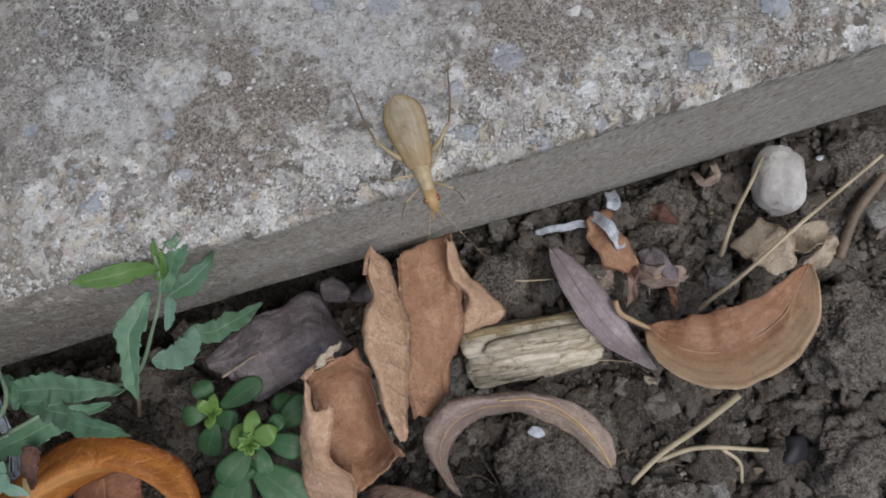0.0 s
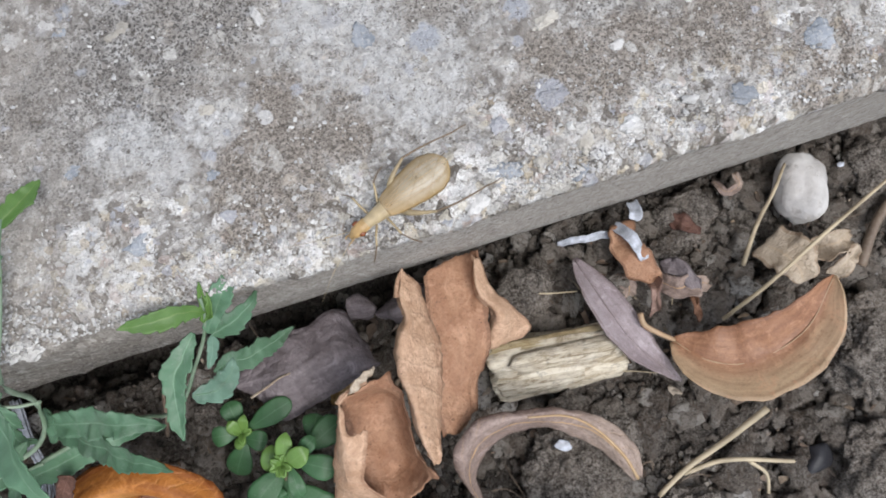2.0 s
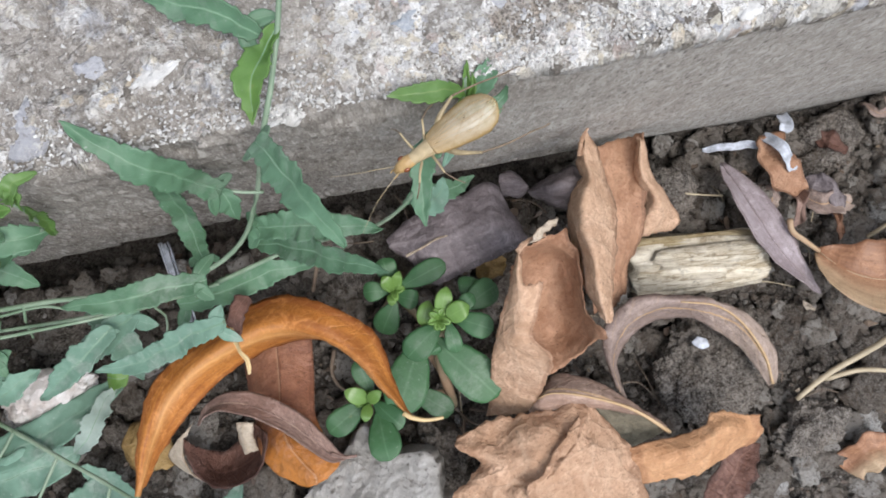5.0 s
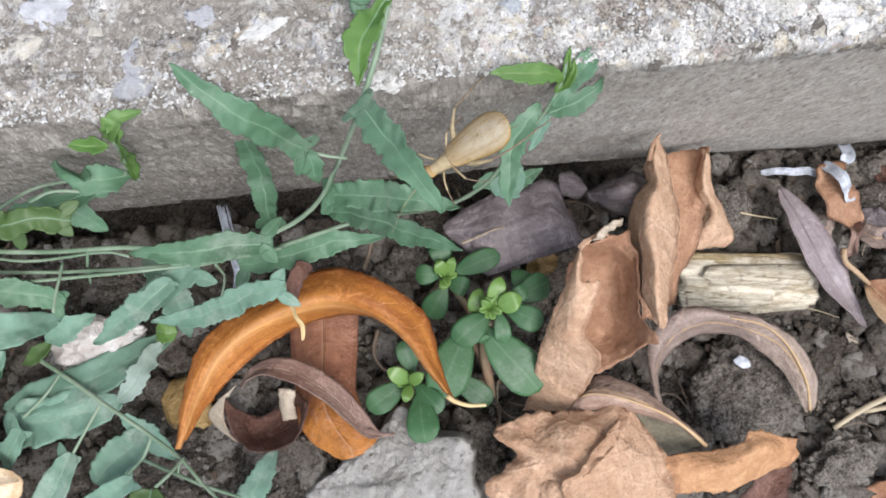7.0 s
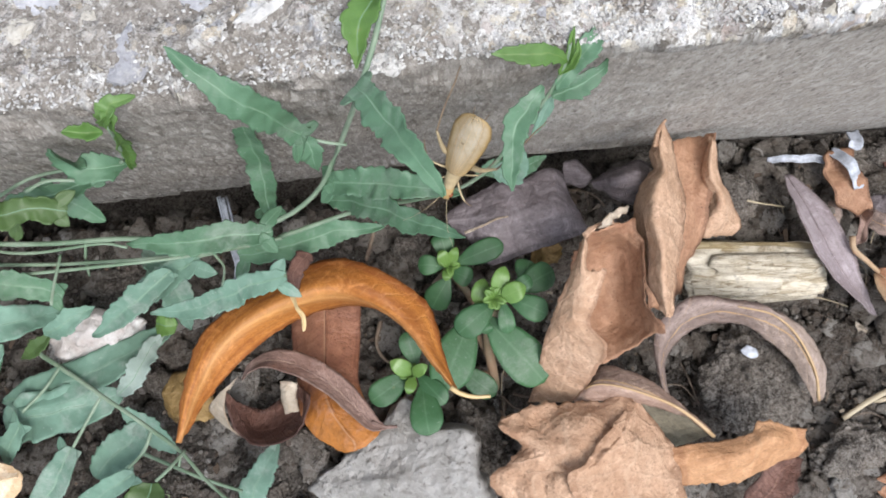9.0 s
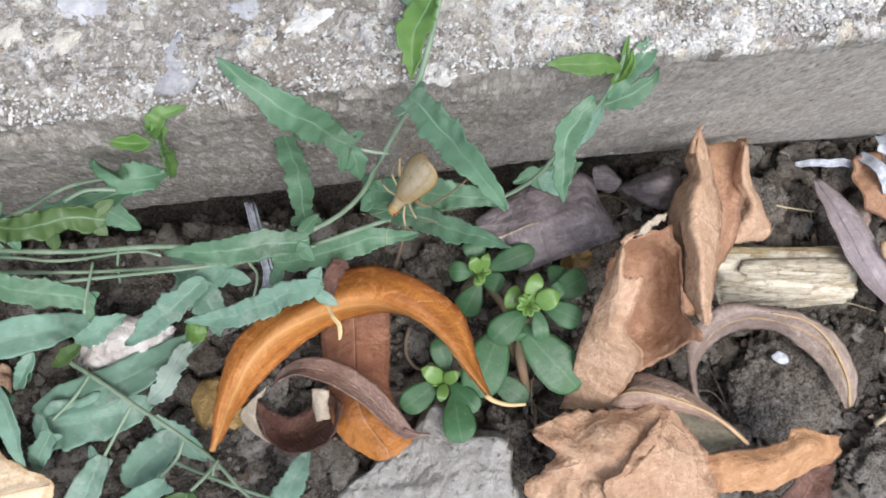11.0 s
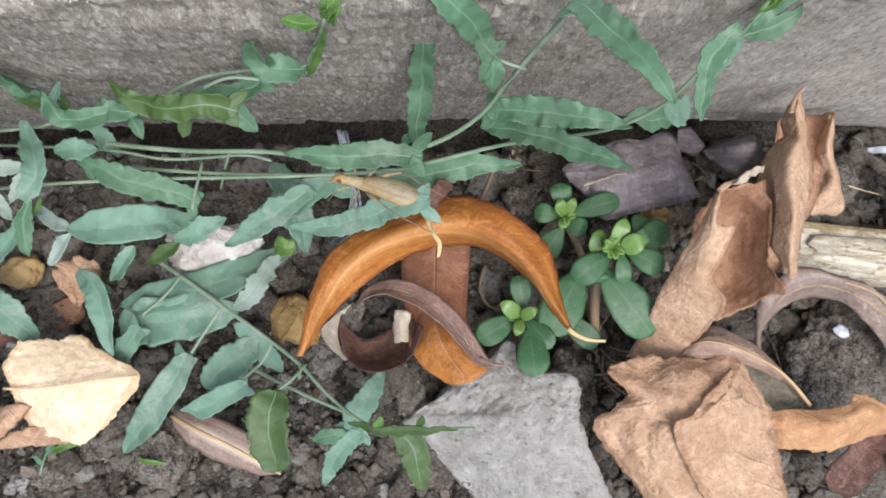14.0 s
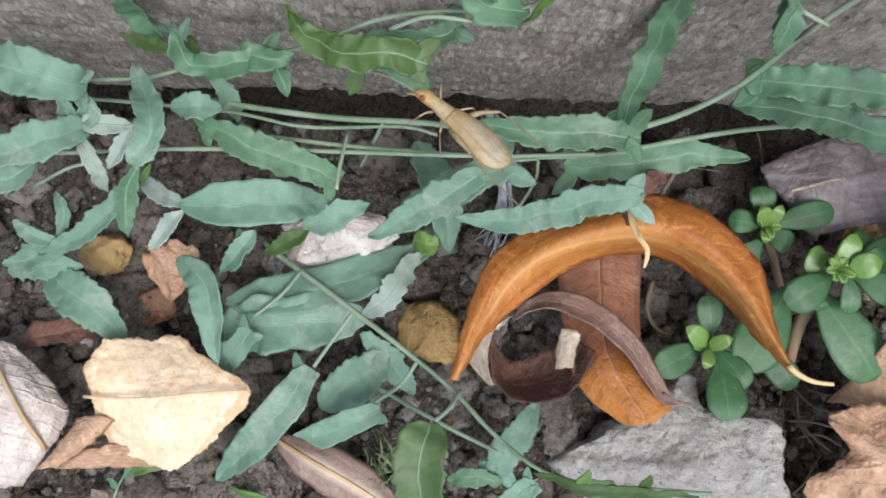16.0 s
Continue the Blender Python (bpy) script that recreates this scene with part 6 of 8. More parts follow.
# ---- wood, straw, roots, fibres ----
def split_wood(a, b, r, n=44, sides=44, seed=3):
    """A short billet split along the grain: ridged sides, stepped broken ends."""
    a, b = np.array(a, float), np.array(b, float)
    t = unit(b - a)
    x = unit(np.cross(t, (0, 0, 1)))
    y = np.cross(x, t)
    v, u = [], []
    for i in range(n):
        s = i / (n - 1)
        for j in range(sides):
            w = 2 * math.pi * j / sides
            k = Vector((math.cos(w) * 2.2, math.sin(w) * 2.2, s * 0.9 + seed))
            q = 1 + 0.16 * noise.noise(k) + 0.2 * noise.noise(Vector((k.x * 2.6, k.y * 2.6, s * 1.6 + 9))) + 0.09 * noise.noise(Vector((k.x * 6, k.y * 6, s * 3.0)))
            q *= min(1, 1.12 - 0.3 * abs(math.cos(2 * w)) * 0.5)
            step = 2.6 * noise.noise(Vector((math.cos(w) * 1.8, math.sin(w) * 1.8, 5 + seed)))
            along = s + (step / 30) * (2 * abs(s - 0.5)) ** 3 * (1 if s > 0.5 else -1)
            shrink = 1 - 0.12 * (2 * abs(s - 0.5)) ** 8
            v.append(a + (b - a) * along + r * q * shrink * (math.cos(w) * x * 1.05 + math.sin(w) * y * 0.85))
            u.append((s, j / sides))
    f = [(i * sides + j, i * sides + (j + 1) % sides, (i + 1) * sides + (j + 1) % sides, (i + 1) * sides + j) for i in range(n - 1) for j in range(sides)]
    f += [tuple(range(sides))[::-1], tuple((n - 1) * sides + j for j in range(sides))]
    return np.array(v), f, np.array(u)


stick = part("split_stick", mesh_of("split_stick", *split_wood((18.5, -19.4, -2.0), (51.0, -23.4, -3.0), 7.0)), WOOD)
tagged(stick, "short split piece of pale weathered wood", "stick")
part("bark_strip", mesh_of("bark_strip", *split_wood((20.0, -14.6, 1.4), (50.0, -18.6, 0.2), 1.6, 40, 24, 8)), BARK, stick, "golden-brown strip of inner bark")
part("splinter", mesh_of("splinter", *split_wood((24.0, -19.6, 3.4), (48.5, -22.4, 2.4), 2.5, 40, 24, 14)), WOOD, stick)
part("splinter", mesh_of("splinter", *split_wood((19.0, -24.0, 0.6), (40.0, -26.2, 0.2), 2.4, 40, 24, 21)), WOOD, stick)


def stalk(name, label, category, mat, points, r0, r1, twigs=()):
    ob = part(name, mesh_of(name, *tube(points, r0, r1, 24, 7, 0.03)), mat)
    for pts, a, b in twigs:
        part("side_twig", mesh_of("side_twig", *tube(pts, a, b, 16, 6, 0.02)), mat, ob)
    return tagged(ob, label, category, "rootlets on the soil" if name == "rootlet" else "")


stalk("straw", "long thin dry grass stalk leaning over the soil", "straw", STRAW, [(77.9, -24.9, -2.0), (90.4, -20.0, 4.0), (106.4, -12.7, 8.0), (130.0, -3.2, 10.0)], 0.55, 0.45)
stalk("straw", "pale forked straw lying on the soil", "straw", STRAW, [(45.9, -58.4, 8.0), (53.9, -54.2, 10.0), (63.7, -50.5, 14.0), (73.0, -46.1, 20.0)], 0.6, 0.8, [([(53.0, -55.3, 9.0), (63.1, -55.3, 10.0), (78.4, -60.7, 8.0)], 0.6, 0.5), ([(68.2, -57.3, 9.0), (71.5, -61.5, 7.0), (71.0, -66.2, 5.0)], 0.5, 0.4)])
stalk("root", "curved dry brown root beside the pebble", "root", STRAW, [(90.8, -13.3, -10.0), (95.4, -5.2, -4.0), (101.2, 1.3, 0.0), (108.0, 7.7, -3.0)], 0.7, 0.4)
stalk("root", "thick dark root lying behind the grass stalk", "root", TWIG, [(121.7, -23.1, -14.0), (129.7, -13.2, -12.0), (141.1, -5.5, -12.0)], 1.6, 1.2)
stalk("rootlet", "thin pale rootlet on the soil", "root", STRAW, [(31.4, -2.0, 0.0), (36.7, -5.0, 1.0), (45.5, -7.0, -1.0)], 0.25, 0.2)
stalk("rootlet", "thin curled rootlet beside the orange leaf", "root", TWIG, [(-56.0, -24.2, 8.0), (-57.4, -29.4, 9.0), (-55.6, -33.5, 9.0), (-52.5, -34.4, 8.0)], 0.6, 0.3)
stalk("rootlet", "grey twig below the bindweed", "root", TWIG, [(-57.3, -10.3, 14.0), (-55.0, -6.0, 18.0), (-53.2, -1.8, 22.0)], 0.5, 0.4)
for a, c, d in (((-30.3, -44.4, 12.0), (-27.6, -47.5, 14.0), (-21.9, -48.8, 13.0)), ((-31.0, -47.6, 12.0), (-29.3, -51.7, 14.0), (-24.3, -55.6, 13.0)), ((-32.0, -50.3, 13.0), (-28.1, -50.4, 15.0), (-21.0, -51.9, 13.0)), ((-29.8, -45.5, 12.0), (-30.3, -50.7, 14.0), (-27.0, -54.8, 12.0)), ((-27.7, -44.3, 12.0), (-24.3, -45.3, 14.0), (-20.1, -44.1, 13.0)), ((-30.1, -53.3, 12.0), (-26.7, -52.6, 14.0), (-22.2, -54.5, 13.0))):
    stalk("rootlet", "tangled brown rootlet beside the rubble stone", "root", TWIG, [a, c, d], 0.3, 0.15)
rng = random.Random(5)
for _ in range(46):
    x, y = rng.uniform(-60, 120), rng.uniform(-70, 2)
    z = float(base_z(x, y)) + 3.0
    a, l = rng.uniform(0, 6.28), rng.uniform(4, 13)
    d = Vector((math.cos(a), math.sin(a), 0)) * l
    p = Vector((x, y, z))
    stalk("rootlet", "fine dry rootlet on the soil", "root", rng.choice((TWIG, TWIG, STRAW)), [p, p + d * 0.5 + Vector((rng.uniform(-2, 2), rng.uniform(-2, 2), 1.6)), p + d], rng.uniform(0.1, 0.26), 0.1)
cord = tagged(new("frayed_cord"), "frayed pale blue plastic cord in the soil", "cord")
rng = random.Random(9)
for k in range(14):
    o = Vector((rng.gauss(0, 0.9), rng.gauss(0, 0.4), rng.gauss(0, 0.5)))
    wild = Vector((rng.gauss(0, 1.6), rng.gauss(0, 1.4), rng.gauss(0, 0.8)))
    pts = [Vector(p) + o for p in ((-89.6, 8.5, 13.0), (-87.6, -1.3, 15.0), (-86.4, -8.5, 14.0))] + [Vector((-87.0, -14.0, 13.5)) + o * 1.5, Vector((-88.6, -18.5, 13.0)) + o + wild]
    part("strand", mesh_of("strand", *tube(pts, rng.uniform(0.16, 0.34), 0.12, 20, 5, 0.03)), FIBRE, cord)
# ---- bindweed ----
def vine(label):
    return tagged(new("bindweed"), label, "bindweed", "bindweed vines")


def stem(plant, pts, r0, r1):
    part("stem", mesh_of("stem", *tube(pts, 0.74 * r0, 0.74 * r1, 40, 8, 0.02)), STEM, plant)


def leaf_stalk(plant, pts, r0, r1):
    part("leaf_stalk", mesh_of("leaf_stalk", *tube(pts, 0.75 * r0, 0.75 * r1, 12, 6)), STEM, plant)


def leaf(plant, mid, half, mat, o):
    """A bindweed leaf along mid, with its raised midrib and, at the base, two pointed ears."""
    k = len(plant.children)
    o = {"shape": "arrow", "fold": (12, 26), "curl": 12, "wave": (0.26, 3.4), "teeth": (0.28, 15), "rough": 0.24, "nu": 84, "nv": 6, "thick": 0.2, "lobes": 1.1 * half, "seed": 100 + k + int(abs(mid[0][0])), **o}
    long = float(np.linalg.norm(np.diff(np.asarray(mid, float), axis=0), axis=1).sum())
    o["teeth"] = (o["teeth"][0] * min(1, 2.4 / half), o["teeth"][1] * max(0.35, min(1.3, long / 26)))
    o["wave"] = (o["wave"][0] * min(1, half / 2.6), o["wave"][1] * max(0.4, min(1.2, long / 26)))
    ear = 1.15 * o.pop("lobes")
    v, f, u = blade(mid, half, **o)
    rows, m = o["nu"], 2 * o["nv"] + 1
    rib = [v[i * m + o["nv"]] for i in range(0, int(0.9 * rows), 4)]
    pieces = [(v, f, u)]
    if ear:
        c, t = v[2 * m + o["nv"]], unit(v[11 * m + o["nv"]] - v[o["nv"]])
        side = unit(v[11 * m + m - 1] - v[11 * m])
        for sg in (-1, 1):
            size = ear * (1.0 + 0.25 * math.sin(7.0 * k + sg))
            d = sg * side * 0.8 - t * 0.62
            q = c + t * 0.3 * ear
            pieces.append(blade([q, q + d * 0.45 * size + t * 0.1 * ear, q + d * size - (0, 0, 0.12 * size)], 0.3 * ear, up=np.cross(t, -side) if np.cross(t, -side)[2] > 0 else np.cross(t, side), shape="lance", fold=10, rough=0.12, nu=14, nv=3, thick=0.18, seed=k + 5))
    ob = part("leaf", mesh_of("leaf", *joined(pieces)), mat, plant)
    if half > 1.7:
        part("midrib", mesh_of("midrib", *tube(rib, 0.11, 0.04, 22, 5)), VEIN, ob)
S, N_, E_ = (0, -0.35, 1), (0, 0.3, 1), (0.3, 0, 1)
NOLOBE = dict(shape="lance", lobes=0.0)
plant = vine("field bindweed climbing up over the kerb's edge")
stem(plant, [(-140.5, -0.8, 40.0), (-118.4, -4.6, 44.0), (-99.4, -6.5, 48.0), (-84.0, -9.1, 50.0), (-69.1, -8.6, 56.0), (-59.5, -6.6, 66.0), (-53.1, -3.0, 80.0), (-48.5, -2.6, 96.7), (-46.0, -0.0, 102.5), (-44.4, 3.9, 103.0), (-41.8, 10.8, 105.0), (-40.5, 15.4, 106.0), (-39.7, 16.9, 106.0)], 0.72, 0.5)
stem(plant, [(-139.5, -5.2, 38.0), (-116.1, -8.6, 42.0), (-94.4, -10.2, 44.0), (-79.7, -10.6, 46.0), (-69.6, -10.0, 48.0)], 0.55, 0.45)
leaf_stalk(plant, [(-52.2, -3.3, 80.0), (-55.0, -3.2, 82.0), (-57.8, -2.3, 83.0)], 0.4, 0.35)
leaf_stalk(plant, [(-86.5, -11.1, 45.0), (-83.0, -11.0, 46.0)], 0.4, 0.4)
leaf_stalk(plant, [(-68.3, -18.4, 54.0), (-68.9, -15.5, 52.0)], 0.4, 0.4)
leaf_stalk(plant, [(-107.7, -5.6, 46.0), (-109.6, -8.1, 42.0), (-112.5, -10.1, 34.0)], 0.45, 0.4)
leaf_stalk(plant, [(-83.0, -11.3, 46.0), (-83.0, -13.2, 40.0), (-86.0, -17.9, 34.0)], 0.4, 0.35)
leaf(plant, [(-47.9, -2.5, 102.5), (-44.2, -9.8, 108.0), (-41.0, -15.9, 112.0), (-38.3, -20.4, 112.0)], 3.0, GREEN, dict(up=(-0.2, -0.2, 1), fold=14))
leaf(plant, [(-44.6, 11.0, 103.0), (-49.1, 14.5, 104.0), (-54.9, 17.9, 103.0), (-60.5, 21.4, 102.7)], 3.2, GREEN, dict(up=S))
leaf(plant, [(-41.6, 10.9, 105.0), (-44.2, 8.3, 105.0), (-46.4, 3.5, 106.0), (-47.2, -1.9, 106.0)], 2.1, GREEN_YOUNG, dict(up=(-0.3, -0.1, 1), fold=(14, 40), curl=(10, 20), wave=(0.5, 3), rough=0.25, **NOLOBE))
leaf(plant, [(-40.4, 15.9, 106.0), (-38.2, 17.7, 106.0), (-34.8, 21.1, 103.0)], 1.5, GREEN_YOUNG, dict(up=E_, fold=18, **NOLOBE))
leaf(plant, [(-40.6, 16.0, 106.0), (-42.9, 17.3, 106.0), (-47.1, 19.3, 104.0)], 0.8, GREEN_YOUNG, dict(up=N_, fold=30, **NOLOBE))
leaf(plant, [(-41.1, 15.3, 105.0), (-40.4, 15.6, 107.0), (-39.5, 16.4, 108.0)], 0.8, GREEN_YOUNG, dict(up=N_, fold=30, **NOLOBE))
leaf(plant, [(-57.5, -2.6, 84.0), (-61.9, -2.8, 97.7), (-66.5, -0.1, 102.7), (-71.0, 4.2, 105.0)], 3.2, GREEN, dict(up=S, fold=8))
leaf(plant, [(-59.0, -1.5, 86.0), (-57.7, -3.9, 82.0), (-57.2, -6.0, 77.0)], 1.9, GREEN, dict(up=S, fold=8, **NOLOBE))
leaf(plant, [(-70.9, -6.2, 51.0), (-69.8, -2.5, 58.0), (-69.0, 0.4, 66.0), (-68.5, 2.0, 76.0), (-67.6, 1.8, 88.0)], 3.3, GREEN, dict(up=(0, -0.6, 0.8), fold=12, shape="arrow", lobes=3.4))
leaf(plant, [(-58.2, -5.5, 68.0), (-50.6, -7.6, 72.0), (-43.6, -9.9, 76.0), (-35.6, -12.5, 78.0)], 3.5, GREEN, dict(up=(0, -0.3, 1), fold=6, wave=(0.5, 4)))
leaf(plant, [(-58.7, -7.5, 64.0), (-51.1, -10.7, 70.0), (-43.4, -15.8, 76.0), (-35.7, -19.7, 79.0)], 2.3, GREEN, dict(up=S, fold=10, **NOLOBE))
leaf(plant, [(-79.0, -11.7, 45.0), (-70.1, -11.5, 46.0), (-60.0, -9.9, 47.0), (-49.8, -10.0, 47.0)], 3.6, GREEN, dict(up=(0, -0.35, 1), fold=10))
leaf(plant, [(-69.6, -10.5, 57.0), (-77.5, -10.8, 60.0), (-85.2, -11.6, 61.0), (-94.1, -10.1, 60.0)], 3.6, GREEN, dict(up=(0, -0.3, 1), fold=10))
leaf(plant, [(-86.5, -11.1, 45.0), (-94.3, -14.4, 42.0), (-101.3, -17.0, 38.0), (-108.4, -21.6, 35.0)], 4.2, GREEN_GREY, dict(up=(-0.1, -0.1, 1), fold=6))
leaf(plant, [(-68.3, -18.4, 54.0), (-76.0, -19.3, 52.0), (-85.4, -21.3, 48.0), (-95.8, -20.9, 46.0)], 3.6, GREEN_GREY, dict(up=(0, -0.3, 1), fold=6))
leaf(plant, [(-103.7, -1.9, 24.0), (-100.2, -8.8, 26.0), (-97.9, -14.6, 24.0), (-96.6, -22.3, 20.0)], 4.2, GREEN_GREY, dict(up=(0.2, 0, 1), **NOLOBE))

plant = vine("young bindweed shoot with a yellow-green bud against the kerb")
stem(plant, [(-69.6, -9.7, 48.0), (-54.0, -7.3, 52.0), (-43.5, -9.0, 62.0), (-37.0, -10.5, 71.0), (-31.1, -9.9, 80.0), (-26.7, -6.7, 86.0), (-22.7, -3.9, 92.0), (-20.2, -1.4, 97.0), (-19.6, 0.4, 99.6)], 0.6, 0.35)
leaf(plant, [(-21.3, -3.3, 94.0), (-18.3, -0.9, 97.5), (-15.8, 1.5, 99.0), (-13.3, 3.3, 98.2)], 1.7, GREEN, dict(up=(0.1, -0.4, 1), fold=10, **NOLOBE))
leaf(plant, [(-20.0, -1.3, 98.0), (-23.2, -1.1, 100.5), (-26.9, -1.0, 102.0), (-30.6, -0.6, 102.1)], 1.5, GREEN_YOUNG, dict(up=S, fold=16, **NOLOBE))
leaf(plant, [(-21.6, -3.8, 91.0), (-18.1, -2.8, 92.5), (-14.8, -1.4, 93.5), (-13.4, 0.0, 92.9)], 1.8, GREEN, dict(up=(0.2, -0.4, 1), fold=10, **NOLOBE))
leaf(plant, [(-21.7, -3.5, 91.0), (-23.0, -5.3, 88.0), (-24.6, -7.1, 86.0)], 0.9, GREEN_GREY, dict(up=(0.2, -0.3, 1), fold=16, **NOLOBE))
leaf(plant, [(-23.0, -2.9, 94.0), (-25.7, -5.8, 94.0), (-28.2, -9.6, 93.0), (-28.8, -16.6, 92.0)], 2.0, GREEN, dict(up=(-0.1, -0.4, 1), fold=14, **NOLOBE))
leaf(plant, [(-30.3, -9.4, 78.0), (-27.5, -9.5, 75.0), (-25.4, -7.5, 72.0), (-24.4, -4.6, 71.3)], 2.1, GREEN_GREY, dict(up=(0.3, -0.3, 1), fold=8, **NOLOBE))
leaf(plant, [(-21.1, -2.2, 96.0), (-19.7, 0.2, 99.0), (-19.3, 2.3, 101.0)], 0.7, GREEN_YOUNG, dict(up=S, fold=35, **NOLOBE))
leaf(plant, [(-20.6, -2.0, 96.0), (-19.0, -0.8, 99.0), (-18.5, 0.9, 100.0)], 0.55, GREEN_YOUNG, dict(up=S, fold=35, **NOLOBE))
leaf(plant, [(-32.3, -4.2, 56.0), (-28.7, -3.6, 56.0), (-24.6, -3.0, 52.0), (-17.5, 0.1, 46.0)], 2.0, GREEN, dict(up=S, fold=8, **NOLOBE))
plant = vine("bindweed shoot with curled leaves along the kerb's foot")
stem(plant, [(-166.0, 1.5, 40.0), (-146.7, 0.2, 46.0), (-132.2, 0.7, 54.0), (-119.3, -0.0, 60.0), (-107.7, 0.9, 68.1), (-98.6, 0.1, 73.4), (-88.7, -0.7, 76.0), (-84.1, -1.7, 88.2), (-81.2, -2.9, 99.2)], 0.55, 0.35)
stem(plant, [(-167.1, 0.9, 34.0), (-135.5, -2.9, 40.0), (-120.9, -5.8, 42.0), (-105.0, -6.5, 46.0), (-99.0, -8.3, 48.0)], 0.5, 0.4)
stem(plant, [(-167.4, -9.1, 32.0), (-145.4, -9.3, 38.0), (-126.4, -9.9, 42.0), (-108.5, -10.7, 45.0), (-90.2, -11.4, 48.0), (-74.7, -11.1, 50.0)], 0.55, 0.45)
leaf_stalk(plant, [(-114.4, -17.4, 47.0), (-114.3, -13.9, 46.0), (-113.6, -7.2, 44.0)], 0.45, 0.4)
leaf_stalk(plant, [(-170.6, -14.7, 30.0), (-162.1, -11.8, 34.0), (-155.4, -11.7, 36.0)], 0.5, 0.4)
leaf(plant, [(-81.6, -2.9, 99.3), (-80.0, -2.4, 102.4), (-78.9, -1.2, 102.6), (-75.9, -0.6, 102.6)], 1.3, GREEN_YOUNG, dict(up=(0, -0.4, 1), **NOLOBE))
leaf(plant, [(-82.3, -2.8, 97.5), (-84.2, -2.7, 97.3), (-87.2, -2.9, 98.3)], 1.2, GREEN_YOUNG, dict(up=S, fold=30, **NOLOBE))
leaf(plant, [(-81.4, -2.7, 98.1), (-79.8, -2.9, 101.7), (-80.4, -1.2, 102.4)], 1.4, GREEN_YOUNG, dict(up=(0.3, -0.4, 1), fold=30, **NOLOBE))
leaf(plant, [(-82.2, -2.3, 94.4), (-84.8, -1.1, 83.8), (-88.0, -0.9, 72.0)], 1.1, GREEN_YOUNG, dict(up=(0.4, -0.4, 1), fold=20, **NOLOBE))
leaf(plant, [(-87.3, -0.5, 76.0), (-90.9, -2.0, 79.0), (-94.1, -1.6, 81.0), (-93.4, -1.9, 89.8)], 2.6, GREEN, dict(up=[(0, -0.4, 1), (0, -0.4, 1), (-0.3, -0.6, 0.8), (-0.7, -0.5, 0.5)], fold=8, **NOLOBE))
leaf(plant, [(-95.7, 0.6, 69.5), (-99.9, -1.3, 68.0), (-104.7, -2.2, 68.0), (-113.9, -1.4, 64.0)], 2.6, GREEN, dict(up=S, fold=12))
leaf(plant, [(-109.0, 0.3, 60.0), (-104.3, -1.3, 58.0), (-100.5, -4.5, 54.0)], 3.2, GREEN, dict(up=S, fold=12))
leaf(plant, [(-150.7, 9.4, 50.0), (-146.4, 5.0, 52.0), (-141.5, 2.3, 54.0), (-137.8, 1.2, 55.0)], 1.6, GREEN_OLIVE, dict(up=(0, -0.4, 1), fold=18, **NOLOBE))
leaf(plant, [(-136.9, -0.1, 56.0), (-137.0, 1.9, 58.0), (-135.5, 4.0, 60.0)], 1.1, GREEN_GREY, dict(up=(0.2, -0.4, 1), fold=24, **NOLOBE))
leaf(plant, [(-136.3, 2.3, 58.0), (-134.2, -1.3, 58.0), (-132.0, -3.2, 58.0), (-129.2, -2.9, 58.0)], 1.3, GREEN_OLIVE, dict(up=(0.2, -0.4, 1), fold=(30, 8), **NOLOBE))
leaf(plant, [(-129.1, -2.2, 60.0), (-125.0, -2.0, 62.0), (-122.2, -2.4, 62.0), (-119.5, -1.3, 62.0)], 2.2, GREEN, dict(up=(0, -0.4, 1), fold=(18, 10), wave=(0.8, 3), **NOLOBE))
leaf(plant, [(-123.2, -2.0, 60.0), (-121.6, -4.1, 59.0), (-121.0, -5.9, 57.0)], 1.3, GREEN, dict(up=(0.2, -0.3, 1), fold=16, **NOLOBE))
leaf(plant, [(-100.0, -5.6, 70.0), (-104.2, -5.4, 72.0), (-109.4, -6.1, 74.0), (-113.3, -7.4, 80.0), (-115.5, -6.1, 86.0)], 3.3, GREEN_OLIVE, dict(up=(0, -0.4, 1), fold=(10, 16), wave=(0.8, 4), lobes=3.6))
leaf(plant, [(-109.3, -6.0, 70.0), (-109.8, -7.4, 68.0), (-110.7, -8.9, 66.0)], 1.2, GREEN_OLIVE, dict(up=(0.1, -0.4, 1), fold=16, **NOLOBE))
leaf_stalk(plant, [(-104.9, -2.9, 74.0), (-99.8, -2.5, 77.0), (-93.5, -3.5, 78.0)], 0.45, 0.35)
leaf(plant, [(-122.4, -1.0, 60.0), (-127.6, -3.2, 62.0), (-134.6, -2.9, 60.0), (-135.6, 0.3, 66.0)], 3.0, GREEN, dict(up=(0, -0.5, 1), fold=24, wave=(0.8, 3)))
leaf(plant, [(-139.0, 1.5, 60.0), (-139.5, 1.0, 67.1), (-138.3, -0.4, 78.3)], 2.8, GREEN, dict(up=(0, -0.5, 1), fold=18, **NOLOBE))
leaf(plant, [(-91.6, -13.5, 46.0), (-96.4, -16.9, 46.0), (-103.4, -20.8, 44.0), (-109.4, -23.2, 40.0)], 3.6, GREEN_GREY, dict(up=(-0.1, -0.2, 1), fold=(8, 12), lobes=1.5))
leaf(plant, [(-115.1, -14.4, 40.0), (-121.0, -12.6, 44.0), (-129.6, -10.6, 47.0), (-138.1, -5.7, 46.0)], 3.9, GREEN, dict(up=(0.1, -0.25, 1), fold=(8, 14), lobes=3))
